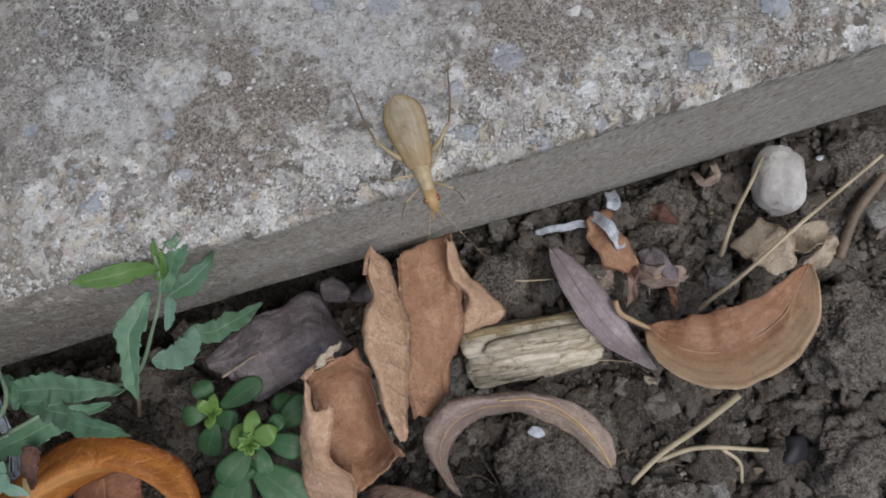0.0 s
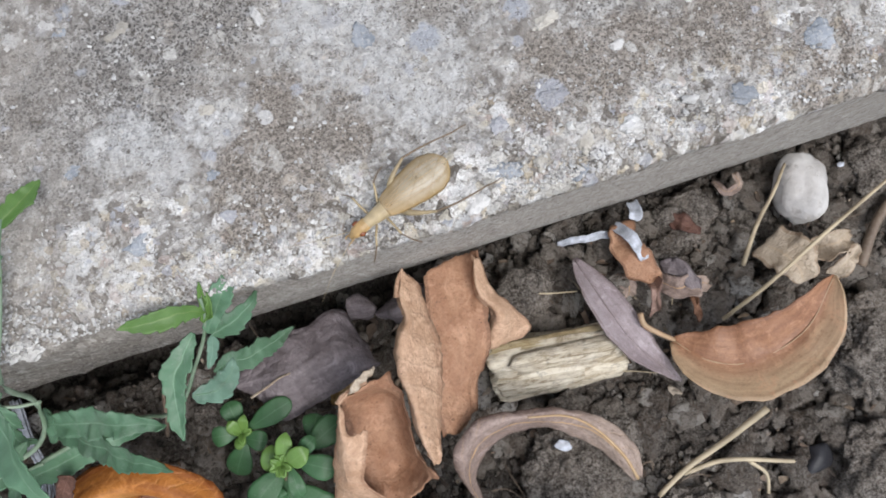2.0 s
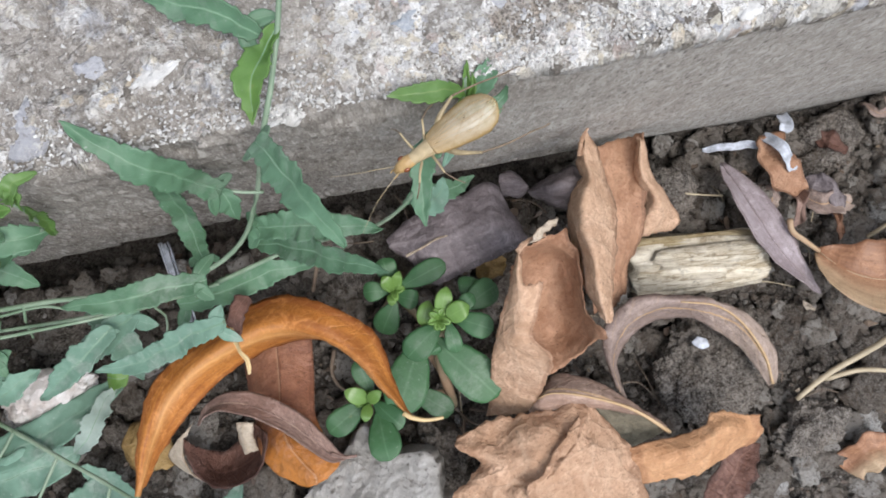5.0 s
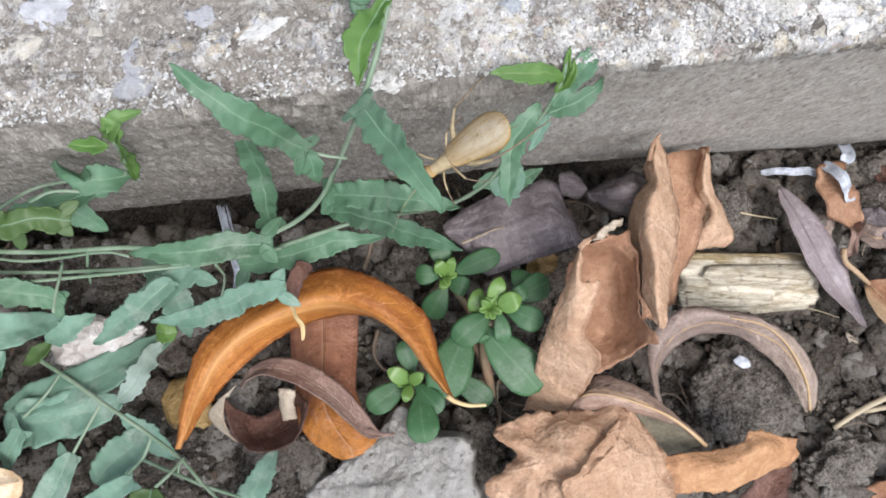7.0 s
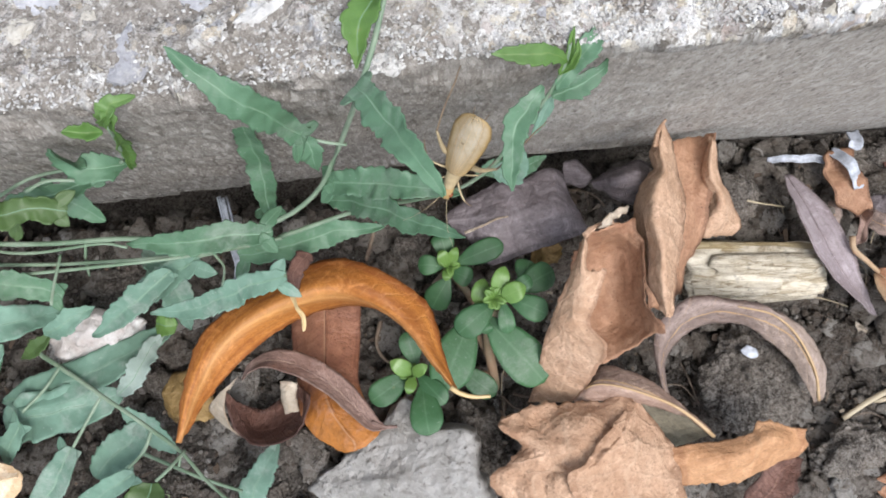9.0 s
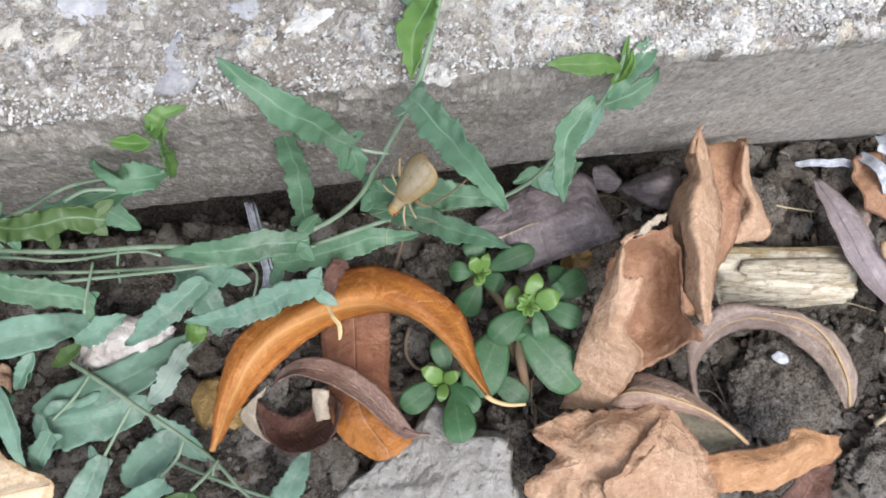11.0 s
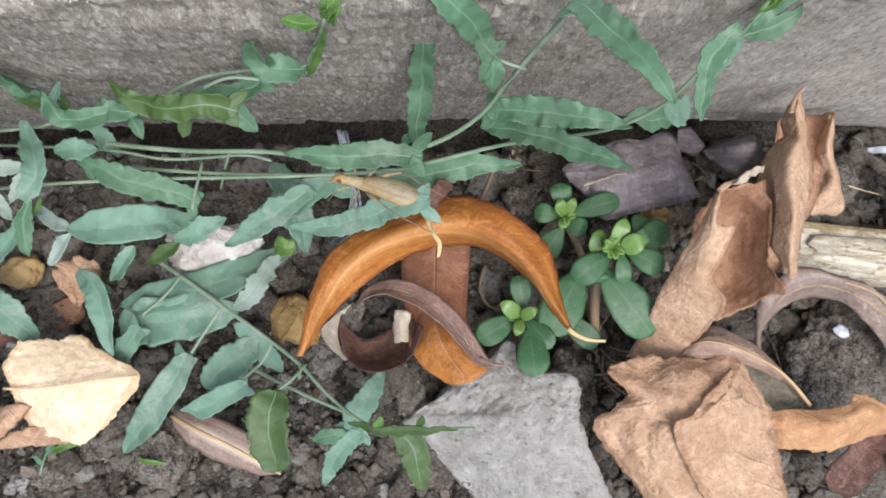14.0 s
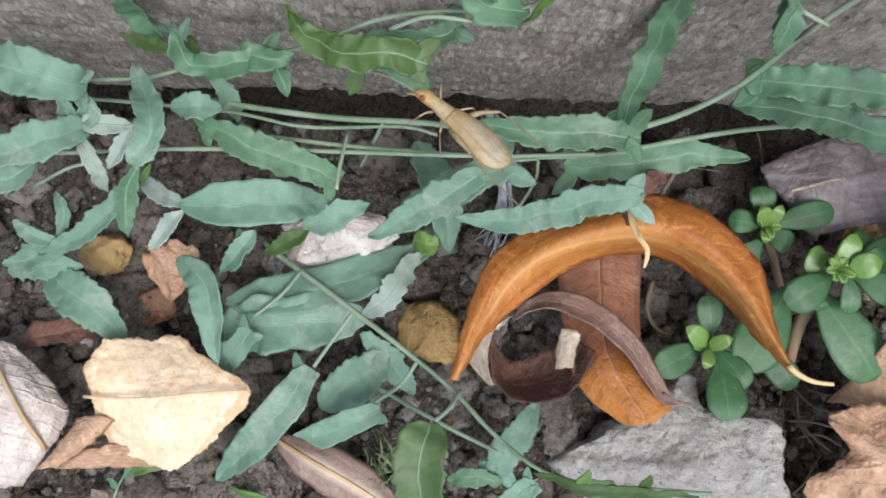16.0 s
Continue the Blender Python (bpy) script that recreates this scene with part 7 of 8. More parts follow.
leaf(plant, [(-138.9, -20.7, 46.0), (-130.8, -20.9, 49.0), (-122.6, -19.9, 47.0), (-116.1, -17.0, 38.0)], 3.7, GREEN_GREY, dict(up=(0, -0.15, 1), fold=(10, 14), wave=(0.3, 2), teeth=(0.1, 9), **NOLOBE))
leaf(plant, [(-137.9, -20.8, 46.0), (-142.3, -18.6, 44.0), (-148.7, -14.7, 40.0)], 1.7, GREEN_WHITE, dict(up=(-0.1, -0.3, 1), fold=20, **NOLOBE))
leaf(plant, [(-138.5, -21.4, 46.0), (-141.6, -23.6, 43.0), (-145.8, -26.5, 38.0)], 1.7, GREEN_WHITE, dict(up=(-0.3, -0.2, 1), fold=16, **NOLOBE))
leaf(plant, [(-121.3, -21.4, 36.0), (-115.8, -20.1, 39.0), (-109.9, -17.3, 38.0)], 2.3, GREEN_GREY, dict(up=(0, -0.2, 1), fold=10, **NOLOBE))
leaf(plant, [(-143.7, -16.5, 54.0), (-141.2, -12.5, 56.0), (-142.1, -7.0, 55.0), (-145.8, -0.5, 52.0)], 3.5, GREEN_GREY, dict(up=(0.2, -0.3, 1), fold=(16, 24), lobes=1.2))
leaf(plant, [(-140.6, -6.2, 50.0), (-136.4, -5.9, 51.0), (-133.2, -5.0, 48.0)], 2.3, GREEN_GREY, dict(up=(0, -0.3, 1), fold=(14, 22), **NOLOBE))
leaf(plant, [(-137.5, -3.3, 48.0), (-136.6, -5.4, 46.0), (-136.9, -9.2, 40.0)], 1.5, GREEN, dict(up=(0.2, -0.2, 1), fold=10, **NOLOBE))
leaf(plant, [(-152.9, -3.6, 52.0), (-156.2, -4.3, 56.0), (-162.7, -2.8, 56.0), (-172.2, -0.1, 52.0)], 5.2, GREEN_GREY, dict(up=(0, -0.3, 1), fold=(10, 16), wave=(0.7, 3), lobes=3.5))
leaf(plant, [(-154.2, -3.8, 50.0), (-154.4, -6.4, 47.0), (-157.3, -6.9, 44.0)], 1.6, GREEN_GREY, dict(up=(0.3, -0.2, 1), fold=20, **NOLOBE))
leaf(plant, [(-159.0, -4.4, 50.0), (-157.9, -5.9, 48.0), (-159.2, -8.4, 44.0)], 1.4, GREEN_GREY, dict(up=(0.3, -0.2, 1), fold=20, **NOLOBE))
leaf(plant, [(-155.8, -7.8, 45.0), (-158.7, -10.6, 48.0), (-164.7, -12.9, 48.0), (-173.8, -14.6, 44.0)], 4.4, GREEN_GREY, dict(up=(0, -0.25, 1), fold=(10, 14), lobes=0, shape="arrow"))
leaf(plant, [(-156.8, -7.9, 45.0), (-152.3, -7.7, 46.0), (-147.6, -7.7, 45.0)], 1.8, GREEN_WHITE, dict(up=(0, -0.3, 1), fold=20, **NOLOBE))
leaf(plant, [(-147.2, -7.9, 46.0), (-150.0, -10.4, 44.0), (-153.1, -13.8, 41.0)], 1.6, GREEN_WHITE, dict(up=(-0.2, -0.2, 1), fold=16, **NOLOBE))
leaf(plant, [(-157.0, -9.3, 44.0), (-154.7, -13.2, 43.0), (-153.8, -17.2, 38.0)], 1.8, GREEN_WHITE, dict(up=(0.2, -0.2, 1), fold=20, **NOLOBE))
leaf(plant, [(-164.9, -13.2, 42.0), (-168.3, -15.8, 42.0), (-174.9, -16.4, 40.0)], 2.8, GREEN_GREY, dict(up=(0, -0.2, 1), fold=12, **NOLOBE))
leaf(plant, [(-144.6, -15.1, 50.0), (-146.6, -18.4, 48.0), (-147.7, -22.2, 45.0), (-148.5, -25.3, 42.0)], 1.9, GREEN, dict(up=(0.3, -0.1, 1), fold=26, **NOLOBE))
leaf(plant, [(-143.3, -14.6, 48.0), (-144.6, -16.4, 47.0), (-146.5, -18.1, 45.0)], 0.6, GREEN_YOUNG, dict(up=(0.3, -0.1, 1), fold=26, **NOLOBE))
leaf(plant, [(-149.1, -17.4, 42.0), (-152.7, -21.5, 41.0), (-159.2, -25.2, 37.0), (-166.6, -27.2, 33.0)], 2.9, GREEN_GREY, dict(up=(-0.2, -0.2, 1), fold=14, lobes=0))
leaf(plant, [(-171.6, -21.9, 34.0), (-166.9, -24.2, 35.0), (-161.9, -25.7, 33.0)], 1.5, GREEN_GREY, dict(up=(0, -0.2, 1), fold=14, **NOLOBE))
leaf(plant, [(-163.5, -16.9, 36.0), (-161.9, -20.3, 36.0), (-163.9, -24.7, 33.0)], 1.1, GREEN_GREY, dict(up=(0.2, -0.2, 1), fold=22, **NOLOBE))
leaf(plant, [(-161.4, -25.4, 32.0), (-166.6, -27.2, 33.0), (-173.7, -29.0, 30.0)], 2.2, GREEN_GREY, dict(up=(0, -0.2, 1), fold=12, **NOLOBE))
leaf(plant, [(-128.9, -22.8, 38.0), (-130.8, -25.6, 37.0), (-135.3, -29.1, 33.0)], 2.3, GREEN_GREY, dict(up=(-0.2, -0.2, 1), fold=26, **NOLOBE))
leaf(plant, [(-132.3, -22.1, 36.0), (-131.5, -25.3, 35.0), (-133.7, -28.2, 32.0)], 1.3, GREEN, dict(up=(0.2, -0.2, 1), fold=12, **NOLOBE))
leaf(plant, [(-134.8, 0.6, 48.0), (-133.8, -1.9, 42.0), (-133.3, -3.3, 36.0)], 2.0, GREEN_GREY, dict(up=(0.2, -0.2, 1), fold=14, **NOLOBE))
leaf(plant, [(-120.4, -21.3, 36.0), (-123.8, -23.4, 34.0), (-128.7, -25.4, 31.0)], 1.7, GREEN_OLIVE, dict(up=(-0.1, -0.2, 1), fold=14, **NOLOBE))
leaf(plant, [(-103.4, -20.3, 23.0), (-101.1, -21.1, 24.0), (-98.5, -21.5, 23.0)], 2.0, GREEN_YOUNG, dict(up=(0, -0.1, 1), fold=10, shape="round", lobes=0))

plant = vine("dusty bindweed trailing over the soil between dead leaves")
stem(plant, [(-130.1, -22.2, 24.0), (-127.6, -24.3, 25.0), (-119.7, -29.6, 28.0), (-112.6, -34.6, 31.0), (-103.9, -40.7, 34.0), (-95.2, -47.3, 37.0), (-88.8, -53.6, 41.0), (-81.4, -58.8, 46.0), (-74.1, -60.0, 52.0), (-66.2, -59.6, 58.0), (-61.4, -59.5, 62.0)], 0.75, 0.3)
stem(plant, [(-113.5, -44.4, 22.0), (-105.2, -49.0, 22.0), (-94.9, -54.0, 24.0), (-86.9, -57.5, 24.0)], 0.6, 0.5)
leaf_stalk(plant, [(-122.5, -27.3, 27.0), (-125.5, -31.8, 28.0), (-129.9, -36.1, 29.0)], 0.5, 0.45)
leaf_stalk(plant, [(-112.5, -34.8, 31.0), (-115.6, -39.5, 31.0), (-118.7, -44.4, 31.0)], 0.5, 0.45)
leaf_stalk(plant, [(-101.1, -43.0, 35.0), (-103.6, -46.7, 33.0), (-108.0, -49.8, 30.0)], 0.5, 0.45)
leaf_stalk(plant, [(-94.7, -48.2, 38.0), (-95.1, -50.4, 38.0)], 0.4, 0.4)
leaf(plant, [(-136.7, -38.8, 23.0), (-128.5, -37.2, 26.0), (-119.5, -36.2, 26.0), (-110.8, -34.8, 24.0)], 5.6, GREEN_GREY, dict(up=(0, -0.1, 1), fold=(6, 12), shape="torn", lobes=0, wave=(0.7, 3), teeth=(0.1, 7), crease=0.8))
leaf(plant, [(-136.4, -33.3, 24.0), (-123.7, -31.6, 27.0), (-112.0, -28.0, 26.0), (-99.1, -20.4, 21.0)], 4.4, GREEN_GREY, dict(up=(0, 0.1, 1), fold=(-6, 10), wave=(0.5, 2), lobes=0, shape="oval", teeth=(0.08, 8)))
leaf(plant, [(-111.7, -35.0, 25.0), (-106.7, -31.0, 27.0), (-103.9, -25.5, 25.0), (-101.8, -22.8, 23.0)], 2.4, GREEN_WHITE, dict(up=(0.3, -0.2, 1), fold=12, **NOLOBE))
leaf(plant, [(-119.5, -44.4, 30.0), (-122.8, -50.2, 30.0), (-129.1, -57.3, 25.0), (-137.4, -65.3, 16.0)], 4.6, GREEN_GREY, dict(up=(-0.1, -0.1, 1), fold=(8, 12), lobes=3, teeth=(0.1, 9)))
leaf(plant, [(-130.5, -38.5, 29.0), (-133.1, -42.0, 28.0), (-136.4, -46.7, 24.0)], 3.2, GREEN_GREY, dict(up=(-0.1, -0.1, 1), fold=6, lobes=2.6))
leaf(plant, [(-144.2, -27.0, 30.0), (-138.3, -30.2, 34.0), (-135.9, -36.8, 34.0), (-135.1, -44.6, 31.0)], 3.4, GREEN_GREY, dict(up=(-0.3, -0.2, 1), fold=(18, 10), teeth=(0.12, 9), **NOLOBE))
leaf(plant, [(-138.3, -28.1, 33.0), (-136.4, -30.1, 34.0), (-135.3, -31.7, 33.0)], 0.9, GREEN, dict(up=(0.2, -0.2, 1), fold=20, **NOLOBE))
leaf(plant, [(-169.3, -28.2, 26.0), (-161.8, -33.4, 29.0), (-156.8, -37.0, 28.0), (-153.3, -41.1, 24.0)], 3.9, GREEN_GREY, dict(up=(0.2, -0.2, 1), fold=8, **NOLOBE))
leaf(plant, [(-175.3, -29.4, 26.0), (-168.3, -28.6, 29.0), (-160.8, -28.2, 28.0)], 2.6, GREEN_GREY, dict(up=(0, -0.2, 1), fold=8, **NOLOBE))
leaf(plant, [(-107.2, -51.3, 30.0), (-111.1, -52.8, 30.0), (-116.5, -55.2, 28.0), (-122.1, -56.2, 25.0)], 3.3, GREEN_GREY, dict(up=(0, -0.1, 1), fold=(6, 14), lobes=2.8, teeth=(0.14, 8)))
leaf(plant, [(-118.2, -51.1, 22.0), (-113.3, -46.9, 23.0), (-106.6, -41.1, 22.0)], 4.0, GREEN_GREY, dict(up=(0.1, -0.1, 1), fold=4, shape="oval", lobes=0, crease=0.8))
leaf(plant, [(-111.8, -37.8, 23.0), (-106.5, -42.6, 22.0), (-101.8, -48.4, 19.0)], 2.6, GREEN_GREY, dict(up=(0.1, -0.1, 1), fold=8, **NOLOBE))
leaf(plant, [(-87.3, -61.7, 18.0), (-85.2, -57.6, 21.0), (-82.4, -53.1, 22.0), (-79.2, -48.6, 20.0)], 4.2, GREEN_GREY, dict(up=(0.2, -0.1, 1), fold=6, lobes=4.2))
leaf(plant, [(-95.5, -63.2, 18.0), (-90.5, -62.3, 20.0), (-85.4, -62.8, 18.0)], 1.8, GREEN, dict(up=(0, -0.2, 1), fold=8, **NOLOBE))
leaf_stalk(plant, [(-93.8, -47.5, 38.0), (-95.5, -50.2, 42.0), (-97.6, -52.2, 44.0)], 0.5, 0.45)
leaf(plant, [(-98.3, -52.4, 44.0), (-99.3, -55.9, 45.0), (-99.6, -60.1, 44.0), (-98.9, -67.9, 41.0)], 4.1, GREEN_OLIVE, dict(up=(-0.1, -0.2, 1), fold=(10, 6), shape="round", lobes=0))
leaf(plant, [(-83.8, -58.5, 54.0), (-77.0, -59.7, 60.0), (-71.0, -59.6, 63.0), (-64.3, -59.4, 66.0)], 1.0, GREEN_OLIVE, dict(up=(0, -0.2, 1), fold=18, **NOLOBE))
leaf(plant, [(-78.5, -59.2, 60.0), (-77.5, -58.2, 61.0), (-77.2, -57.1, 62.0)], 0.7, GREEN_YOUNG, dict(up=(0, -0.2, 1), fold=24, **NOLOBE))
leaf(plant, [(-71.0, -58.8, 63.0), (-70.2, -57.8, 64.0), (-69.9, -57.0, 65.0)], 0.7, GREEN_OLIVE, dict(up=(0, -0.2, 1), fold=24, **NOLOBE))
leaf(plant, [(-76.1, -59.2, 54.0), (-72.8, -62.4, 52.0), (-71.3, -66.3, 50.0), (-70.7, -71.5, 46.0)], 2.6, GREEN_OLIVE, dict(up=(0, -0.1, 1), fold=8, **NOLOBE))
leaf(plant, [(-82.2, -60.2, 44.0), (-86.8, -64.9, 42.0), (-90.1, -70.8, 38.0)], 2.6, GREEN_GREY, dict(up=(0, -0.1, 1), fold=8, lobes=2.2))

seedling = tagged(new("seedling"), "tiny bright green seedling beside the cream leaf", "seedling")
stem(seedling, [(-157.8, -71.4, 12.0), (-155.8, -67.1, 15.0), (-153.9, -64.5, 17.0)], 0.45, 0.35)
leaf(seedling, [(-154.6, -65.5, 17.0), (-150.9, -61.5, 21.0), (-148.4, -56.6, 22.0)], 1.0, GREEN, dict(up=(0, -0.3, 1), fold=18, **NOLOBE))
leaf(seedling, [(-153.9, -64.5, 17.0), (-149.8, -63.5, 19.0), (-145.6, -63.0, 18.0)], 0.8, GREEN_YOUNG, dict(up=(0, -0.3, 1), fold=18, **NOLOBE))
leaf(seedling, [(-156.0, -67.3, 15.0), (-156.4, -65.7, 17.0), (-157.3, -65.5, 18.0)], 0.6, GREEN, dict(up=(0, -0.3, 1), fold=18, **NOLOBE))
leaf(seedling, [(-135.3, -66.4, 14.0), (-131.4, -67.2, 16.0), (-127.9, -67.8, 15.0)], 0.7, GREEN_YOUNG, dict(up=(0, -0.3, 1), fold=18, **NOLOBE))

tuft = tagged(new("moss_tuft"), "small feathery tuft of pale green moss on the soil", "moss")
rng = random.Random(21)
c = Vector((-107.4, -62.1, 15.0))
for k in range(46):
    a, d = Vector((rng.gauss(0, 1.6), rng.gauss(0, 2.4), 0)), Vector((rng.gauss(0, 1.3), rng.gauss(0, 1.3), rng.uniform(3.0, 6.0)))
    part("frond", mesh_of("frond", *tube([c + a, c + a + d * 0.6, c + a + d + Vector((rng.gauss(0, 1.2), rng.gauss(0, 1.2), 0))], 0.2, 0.06, 7, 4)), MOSS, tuft)


# ---- purslane ----
def purslane(label, center, leaves, stems, buds):
    root = tagged(new("purslane"), label, "purslane", "purslane rosettes")
    for pts, r in stems:
        part("stem", mesh_of("stem", *tube(pts, r, r * 0.8, 16, 8, 0.02)), STEM_RED, root)
    for k, (start, tip, half, young) in enumerate(leaves):
        c, p = np.array(start, float), np.array(tip, float)
        d = p - c
        mid = [c - d * 0.12, c + d * 0.3 + (0, 0, 0.8), c + d * 0.7 + (0, 0, 0.9), p]
        part("leaf", mesh_of("leaf", *blade(mid, half, up=(0, -0.1, 1), shape="oval" if young else "paddle", fold=2, curl=-8, rough=0.06, nu=24, nv=5, thick=0.6, seed=200 + k)), PURSLANE_YOUNG if young else PURSLANE, root)
    for k in range(buds):
        a = k * 2.4
        c = np.array(center, float) + (0, 0, 0.5)
        d = np.array((math.cos(a) * 2.4, math.sin(a) * 2.4, 1.2 + 0.5 * (k % 3)))
        part("young_leaf", mesh_of("young_leaf", *blade([c, c + d * 0.5 + (0, 0, 0.4), c + d], 0.8, up=(0, 0, 1), shape="oval", fold=25, curl=20, rough=0.05, nu=10, nv=3, thick=0.5, seed=k)), PURSLANE_YOUNG, root)
    return root


purslane("green purslane rosette with thick spoon-shaped leaves", (-30.2, -24.4, 31.0), [
    ((-31.2, -29.4, 28.0), (-21.7, -42.5, 26.0), 4.7, 0), ((-31.2, -25.9, 30.0), (-38.5, -30.7, 30.0), 3.1, 0), ((-26.5, -25.1, 31.0), (-19.7, -29.0, 31.0), 2.7, 0), ((-24.1, -22.5, 27.0), (-16.6, -19.4, 26.0), 3.1, 0), ((-23.4, -21.0, 26.0), (-21.3, -16.5, 25.0), 2.8, 0),
    ((-29.5, -23.2, 32.0), (-27.2, -18.3, 33.0), 1.9, 1), ((-28.1, -24.4, 33.0), (-23.6, -23.2, 34.0), 2.2, 1), ((-26.6, -23.7, 31.0), (-22.1, -21.1, 32.0), 1.7, 0), ((-28.5, -25.9, 32.0), (-28.2, -31.9, 31.0), 1.8, 0), ((-33.7, -24.3, 29.0), (-31.5, -19.9, 29.0), 1.8, 1), ((-32.9, -28.6, 29.0), (-32.1, -31.3, 29.0), 1.3, 0),
], [([(-30.7, -26.4, 28.0), (-32.1, -32.8, 20.0), (-31.2, -42.6, 10.0)], 1.3), ([(-40.5, -37.7, 14.0), (-35.6, -38.6, 15.0), (-31.6, -39.4, 12.0)], 0.6)], 8)
purslane("small purslane rosette below the bindweed", (-38.7, -15.4, 22.0), [
    ((-40.3, -15.0, 22.0), (-45.4, -14.3, 22.0), 2.3, 0), ((-39.0, -12.9, 22.0), (-39.6, -7.8, 23.0), 2.5, 0), ((-36.2, -14.5, 22.0), (-26.3, -12.0, 23.0), 2.6, 0), ((-38.0, -16.8, 22.0), (-33.9, -18.8, 22.0), 2.3, 0), ((-39.4, -18.2, 20.0), (-43.5, -23.6, 17.0), 3.0, 0), ((-39.1, -14.9, 23.0), (-40.3, -12.1, 25.0), 1.6, 1), ((-38.2, -15.0, 23.0), (-36.5, -11.8, 25.0), 1.3, 1), ((-38.9, -16.2, 23.0), (-39.6, -18.7, 24.0), 1.2, 1),
], [([(-38.0, -16.6, 21.0), (-34.6, -22.1, 16.0), (-31.6, -28.5, 12.0)], 0.9)], 4)
purslane("young purslane rosette beside the rubble stone", (-49.6, -37.4, 19.5), [
    ((-50.9, -38.1, 20.0), (-58.8, -42.4, 21.0), 2.9, 0), ((-48.4, -35.1, 20.0), (-49.4, -28.3, 22.0), 2.4, 0), ((-49.6, -37.1, 21.0), (-53.6, -34.4, 23.0), 1.9, 1), ((-47.4, -41.3, 22.0), (-46.8, -50.7, 25.0), 3.5, 0), ((-47.5, -38.5, 21.0), (-42.8, -44.6, 23.0), 2.5, 0), ((-49.3, -38.7, 22.0), (-50.4, -41.8, 23.0), 1.3, 1), ((-48.8, -37.5, 22.0), (-45.6, -36.2, 24.0), 1.4, 1),
], [([(-49.4, -37.8, 19.0), (-46.9, -38.8, 13.0), (-43.2, -41.1, 8.0)], 0.8)], 5)
purslane("low dark purslane leaves at the plant's foot", (-35.2, -28.7, 20.0), [
    ((-35.9, -28.2, 22.0), (-43.2, -41.6, 22.0), 4.8, 0), ((-38.8, -37.8, 17.0), (-31.8, -44.1, 17.0), 2.7, 0),
], [([(-35.1, -28.1, 20.0), (-33.4, -32.3, 14.0), (-31.1, -38.7, 8.0)], 0.8)], 0)


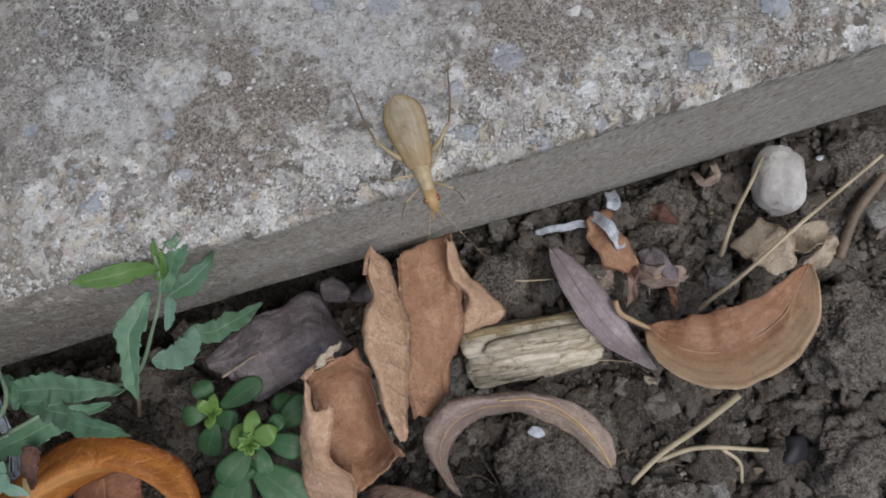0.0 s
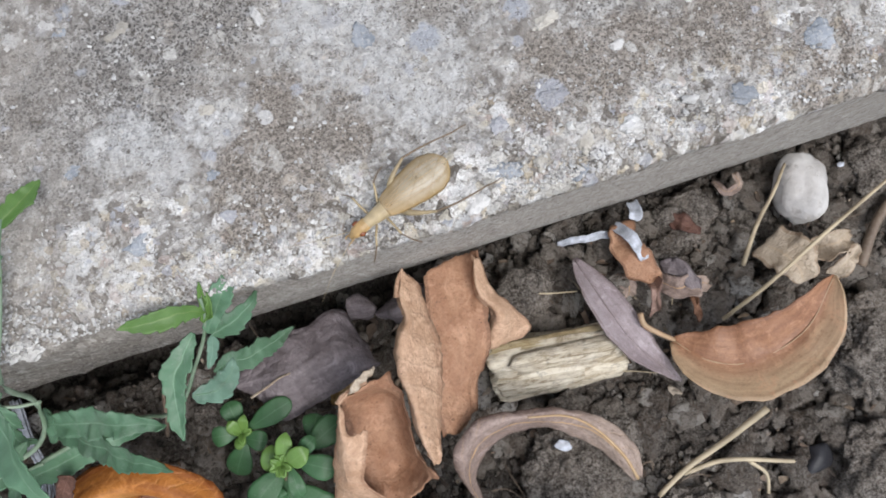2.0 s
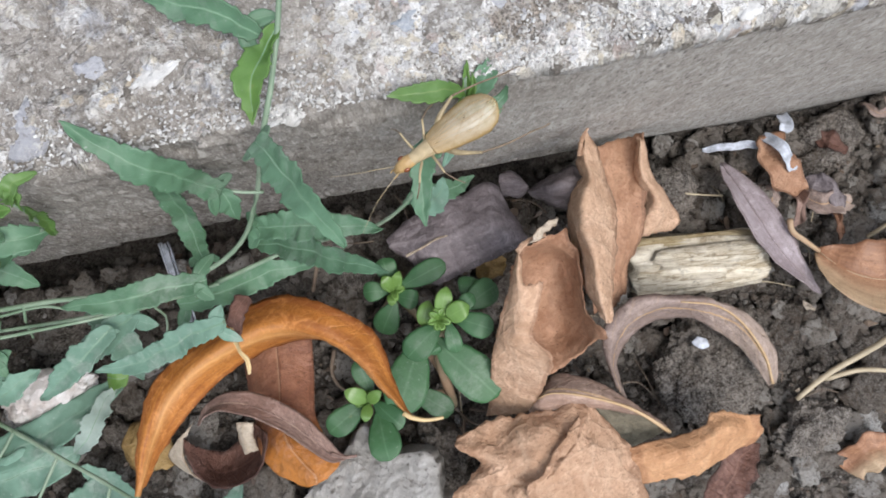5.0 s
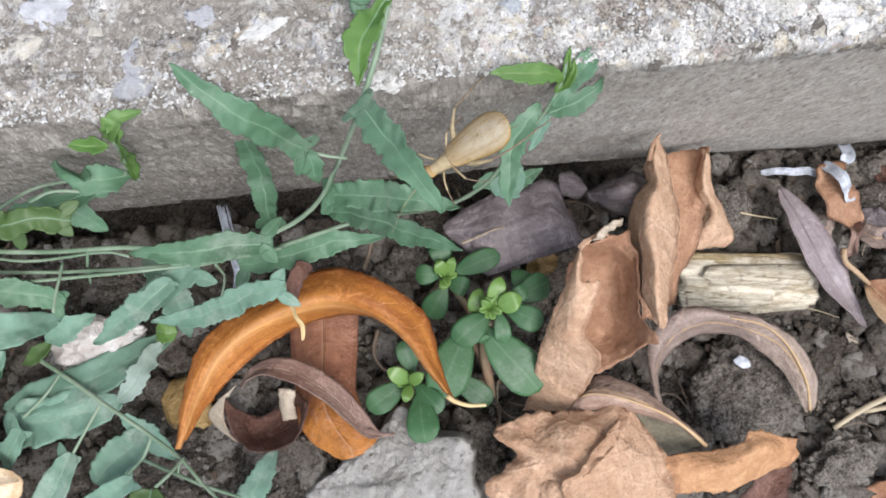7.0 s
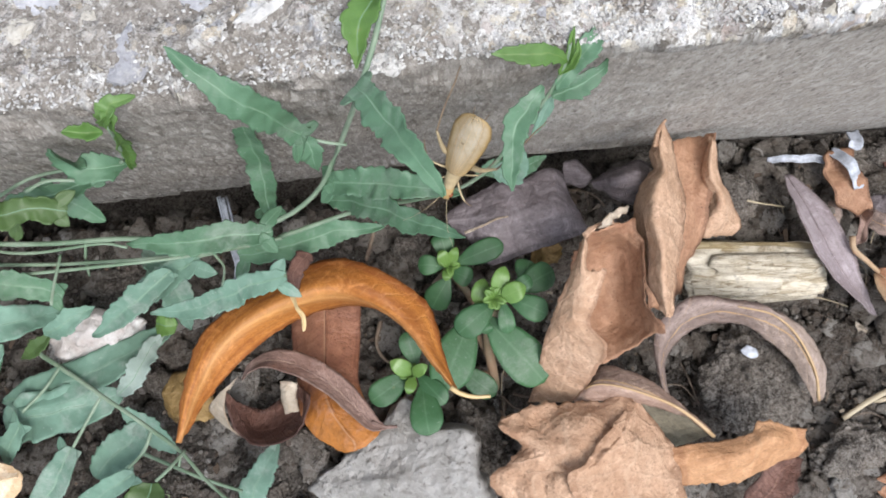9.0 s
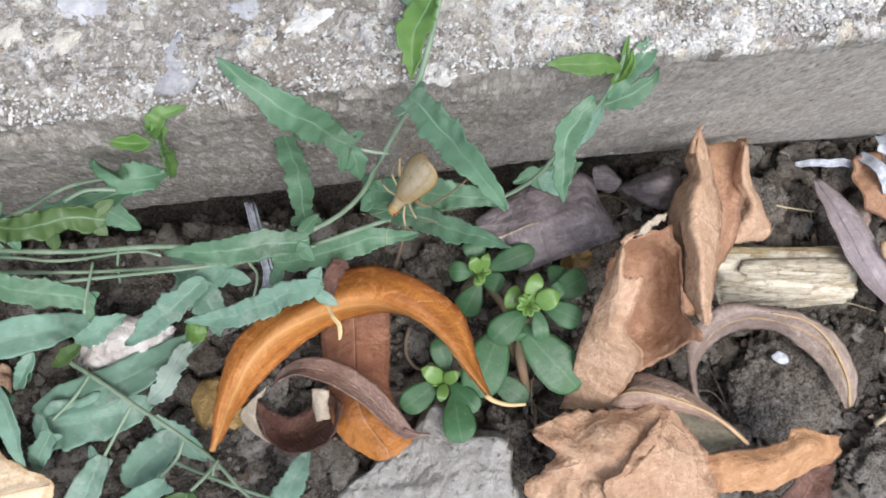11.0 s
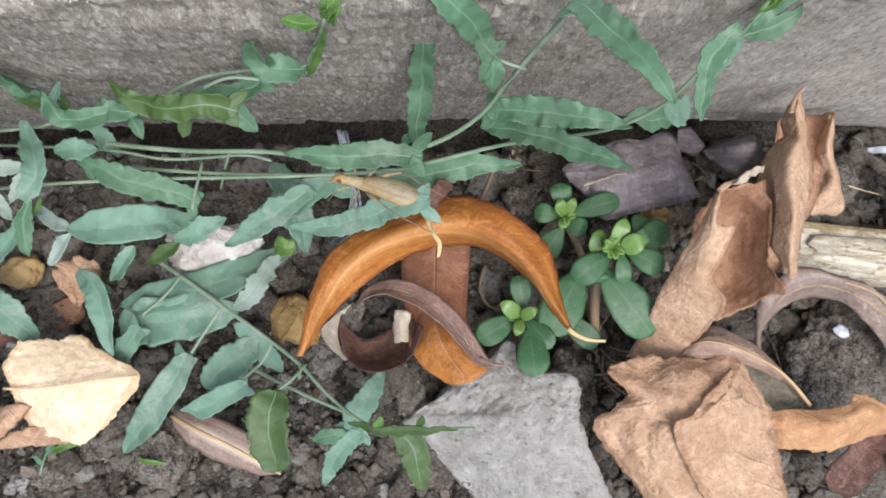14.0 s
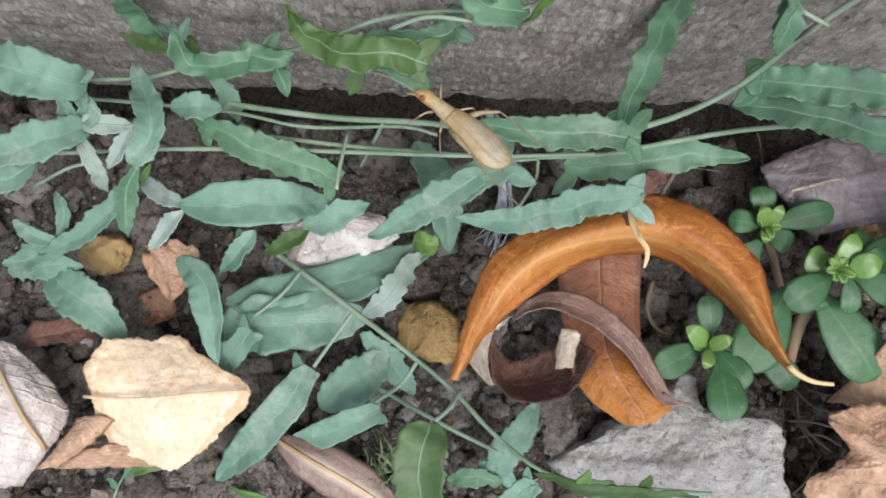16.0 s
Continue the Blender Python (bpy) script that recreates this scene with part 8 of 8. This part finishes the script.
# ---- the cricket; its own space: head towards +y, belly at z = 0 ----
def make_cricket():
    bug = tagged(new("tree_cricket"), "pale straw-coloured tree cricket with folded glassy wings", "cricket")
    part("abdomen", mesh_of("abdomen", *tube([(0, -6.2, 1.5), (0, -3, 1.5), (0, 1.5, 1.6)], 1.0, 1.2, 20, 14, 0, [0.35, 0.9, 1.1, 1.0])), BUG_PALE, bug)
    part("thorax", mesh_of("thorax", *tube([(0, 1.0, 1.7), (0, 2.6, 1.8), (0, 4.6, 1.85), (0, 5.2, 1.8)], 1.25, 0.85, 20, 16, 0, [1.0, 1.05, 1.0, 0.95])), BUG_PALE, bug)
    head = part("head", mesh_of("head", *tube([(0, 4.9, 1.75), (0, 6.0, 1.8), (0, 7.0, 1.5), (0, 7.9, 1.0)], 0.9, 0.75, 20, 16, 0, [0.95, 1.1, 1.05, 0.5])), BUG, bug)
    for s in (-1, 1):
        v, f, _ = rock((s * 0.8, 6.3, 1.95), (0.38, 0.5, 0.42), 1, 0.0, 0, 2)
        part("eye", mesh_of("eye", v, f), EYE, head)
        part("palp", mesh_of("palp", *tube([(s * 0.3, 7.6, 1.0), (s * 0.5, 8.3, 0.7), (s * 0.45, 8.7, 0.3)], 0.16, 0.12, 8, 6)), BUG, head)
        part("antenna", mesh_of("antenna", *tube([(s * 0.4, 7.3, 1.7), (s * 1.3, 9.5, 2.2), (s * 2.6, 12.5, 2.2), (s * 4.5, 16, 1.4)], 0.05, 0.015, 24, 5)), BUG_PALE, bug)
        part("cercus", mesh_of("cercus", *tube([(s * 0.4, -6.0, 1.4), (s * 0.9, -7.6, 1.3), (s * 1.1, -8.8, 1.2)], 0.14, 0.05, 8, 5)), BUG_LEG, bug)
    wing = part("forewing", mesh_of("forewing", *blade([(0, 2.0, 3.0), (0, -1.5, 3.25), (0, -5.0, 3.0), (0, -8.3, 2.3)], 3.25, up=(0, 0, 1), shape="wing", fold=-5, curl=-42, rough=0.05, nu=30, nv=8, thick=0.1, seed=3)), WING, bug, "pale glassy wing cover with amber veins")
    for k, x in enumerate((-1.5, -0.8, 0.0, 0.8, 1.5)):
        part("vein", mesh_of("vein", *tube([(0.25 * x, 1.8, 3.1), (0.7 * x, -1.5, 3.33 - 0.08 * x * x), (x, -4.6, 3.05 - 0.13 * x * x), (0.75 * x, -7.6, 2.5 - 0.1 * x * x)], 0.022, 0.015, 18, 5)), BUG, wing)
    for s in (-1, 1):
        leg = new("hind_leg")
        leg.parent, leg.location = bug, Vector((s * 1.2, 0.6, 1.2)) * MM
        part("femur", mesh_of("femur", *tube([(0, 0, 0), (s * 1.6, -1.6, 1.0), (s * 3.0, -4.2, 1.6)], 0.5, 0.2, 14, 9, 0, [1.0, 1.1, 0.9, 0.9])), BUG_FEMUR, leg)
        part("tibia", mesh_of("tibia", *tube([(s * 3.0, -4.2, 1.6), (s * 3.2, -7.5, 0.4), (s * 3.0, -11.5, -0.8)], 0.15, 0.11, 14, 6)), BUG_LEG, leg)
        part("tarsus", mesh_of("tarsus", *tube([(s * 3.0, -11.5, -0.8), (s * 3.1, -12.6, -1.1), (s * 3.0, -13.6, -1.15)], 0.12, 0.07, 8, 5)), BUG_LEG, leg)
        for y0, y1, name in ((2.6, -0.2, "middle_leg"), (4.2, 3.4, "front_leg")):
            lg = new(name)
            lg.parent, lg.location = bug, Vector((s * 0.9, y0, 1.2)) * MM
            part("femur", mesh_of("femur", *tube([(0, 0, 0), (s * 1.4, (y1 - 2) * 0.4, 0.7), (s * 2.7, (y1 - 2) * 0.7, 0.9)], 0.2, 0.14, 10, 6)), BUG_PALE, lg)
            part("tibia", mesh_of("tibia", *tube([(s * 2.7, (y1 - 2) * 0.7, 0.9), (s * 3.6, (y1 - 2) * 1.2, 0.0), (s * 4.2, (y1 - 2) * 1.7, -1.1)], 0.11, 0.08, 12, 5)), BUG_LEG, lg)
    return bug


cricket = make_cricket()


# ---- what moves ----
def stand(head, tail, roll=0.0):
    """The pose of the cricket from where its mouth and its wing tips are, in millimetres."""
    h, t = Vector(head), Vector(tail)
    y = (h - t).normalized()
    x = y.cross(Vector((0, 0, 1))).normalized()
    z = x.cross(y)
    m = Matrix((x, y, z)).transposed().to_4x4()
    m.translation = ((h * 0.51 + t * 0.49) - z * 1.9) * MM
    return m @ pose(0, 0, 0, 0, roll, 0)


def motions():
    walk(cricket, [
        (0.0, stand((17.9, -5.9, 102.0), (17.5, 10.7, 104.0))),
        (0.5, stand((14.6, -4.9, 101.0), (16.6, 10.6, 104.0))),
        (1.0, stand((15.6, -5.3, 100.5), (18.7, 11.3, 104.0))),
        (1.5, stand((7.5, -1.8, 101.0), (19.0, 9.6, 104.0))),
        (2.0, stand((1.3, 1.4, 102.0), (17.7, 7.2, 104.0))),
        (2.5, stand((-9.0, -0.7, 102.0), (7.4, 5.8, 104.0))),
        (3.0, stand((-14.8, -2.7, 102.0), (0.8, 3.4, 104.0))),
        (3.5, stand((-18.2, -5.5, 101.0), (-2.8, 1.4, 104.0))),
        (4.0, stand((-22.3, -7.8, 101.0), (-8.0, -1.3, 102.0))),
        (4.5, stand((-26.8, -10.0, 98.0), (-11.8, -1.5, 100.0))),
        (5.0, stand((-32.0, -9.7, 98.0), (-16.0, -4.2, 102.0))),
        (5.2, stand((-33.9, -9.6, 97.0), (-17.5, -5.1, 102.0))),
        (6.2, stand((-32.9, -11.3, 94.0), (-17.5, -6.7, 102.0))),
        (7.3, stand((-44.4, -11.1, 88.0), (-29.7, -5.1, 98.0))),
        (7.5, stand((-44.7, -12.5, 88.0), (-29.5, -4.8, 98.0))),
        (8.0, stand((-40.5, -15.6, 84.0), (-31.5, -4.2, 97.0))),
        (8.5, stand((-35.6, -16.8, 82.0), (-32.4, -3.1, 97.0))),
        (8.7, stand((-37.0, -16.1, 80.0), (-31.6, -3.9, 97.0))),
        (9.7, stand((-44.0, -14.5, 82.0), (-36.5, -6.6, 94.0))),
        (10.8, stand((-50.1, -9.1, 74.0), (-46.0, -6.9, 88.0))),
        (11.0, stand((-53.5, -11.1, 74.0), (-46.4, -7.4, 87.0))),
        (11.5, stand((-57.8, -11.0, 73.0), (-47.8, -12.9, 84.0), 10)),
        (12.0, stand((-61.8, -12.8, 70.0), (-50.1, -15.5, 79.0), 25)),
        (12.5, stand((-68.1, -16.6, 66.0), (-53.1, -13.9, 72.0), 25)),
        (13.0, stand((-75.6, -18.9, 60.0), (-58.7, -15.7, 64.0), 25)),
        (13.5, stand((-81.0, -15.3, 60.0), (-63.3, -20.9, 64.0), 40)),
        (14.0, stand((-86.5, -15.4, 60.0), (-69.6, -20.4, 62.0), 28)),
        (14.5, stand((-91.2, -14.6, 60.0), (-73.8, -19.2, 62.0), 28)),
        (15.0, stand((-94.3, -12.1, 66.0), (-79.5, -22.3, 66.0), 28)),
        (15.5, stand((-98.5, -11.9, 68.0), (-83.4, -20.7, 68.0), 28)),
        (16.0, stand((-102.8, -8.3, 68.0), (-88.6, -19.7, 68.0), 28)),
    ])
    # the legs swing in turn with each step
    for k, leg in enumerate(cricket.children):
        if not leg.name.endswith(("hind_leg", "middle_leg", "front_leg")) and "_leg" not in leg.name:
            continue
        x, y, z = leg.location
        s, swing = (1 if x > 0 else -1), (15 if "hind" in leg.name else 20)
        walk(leg, [(t * 0.5, pose(x, y, z, 0, 0, s * 6 + swing * math.sin(2.1 * t + 2.2 * k + (0 if s > 0 else 3.1)))) for t in range(33)])


motions()
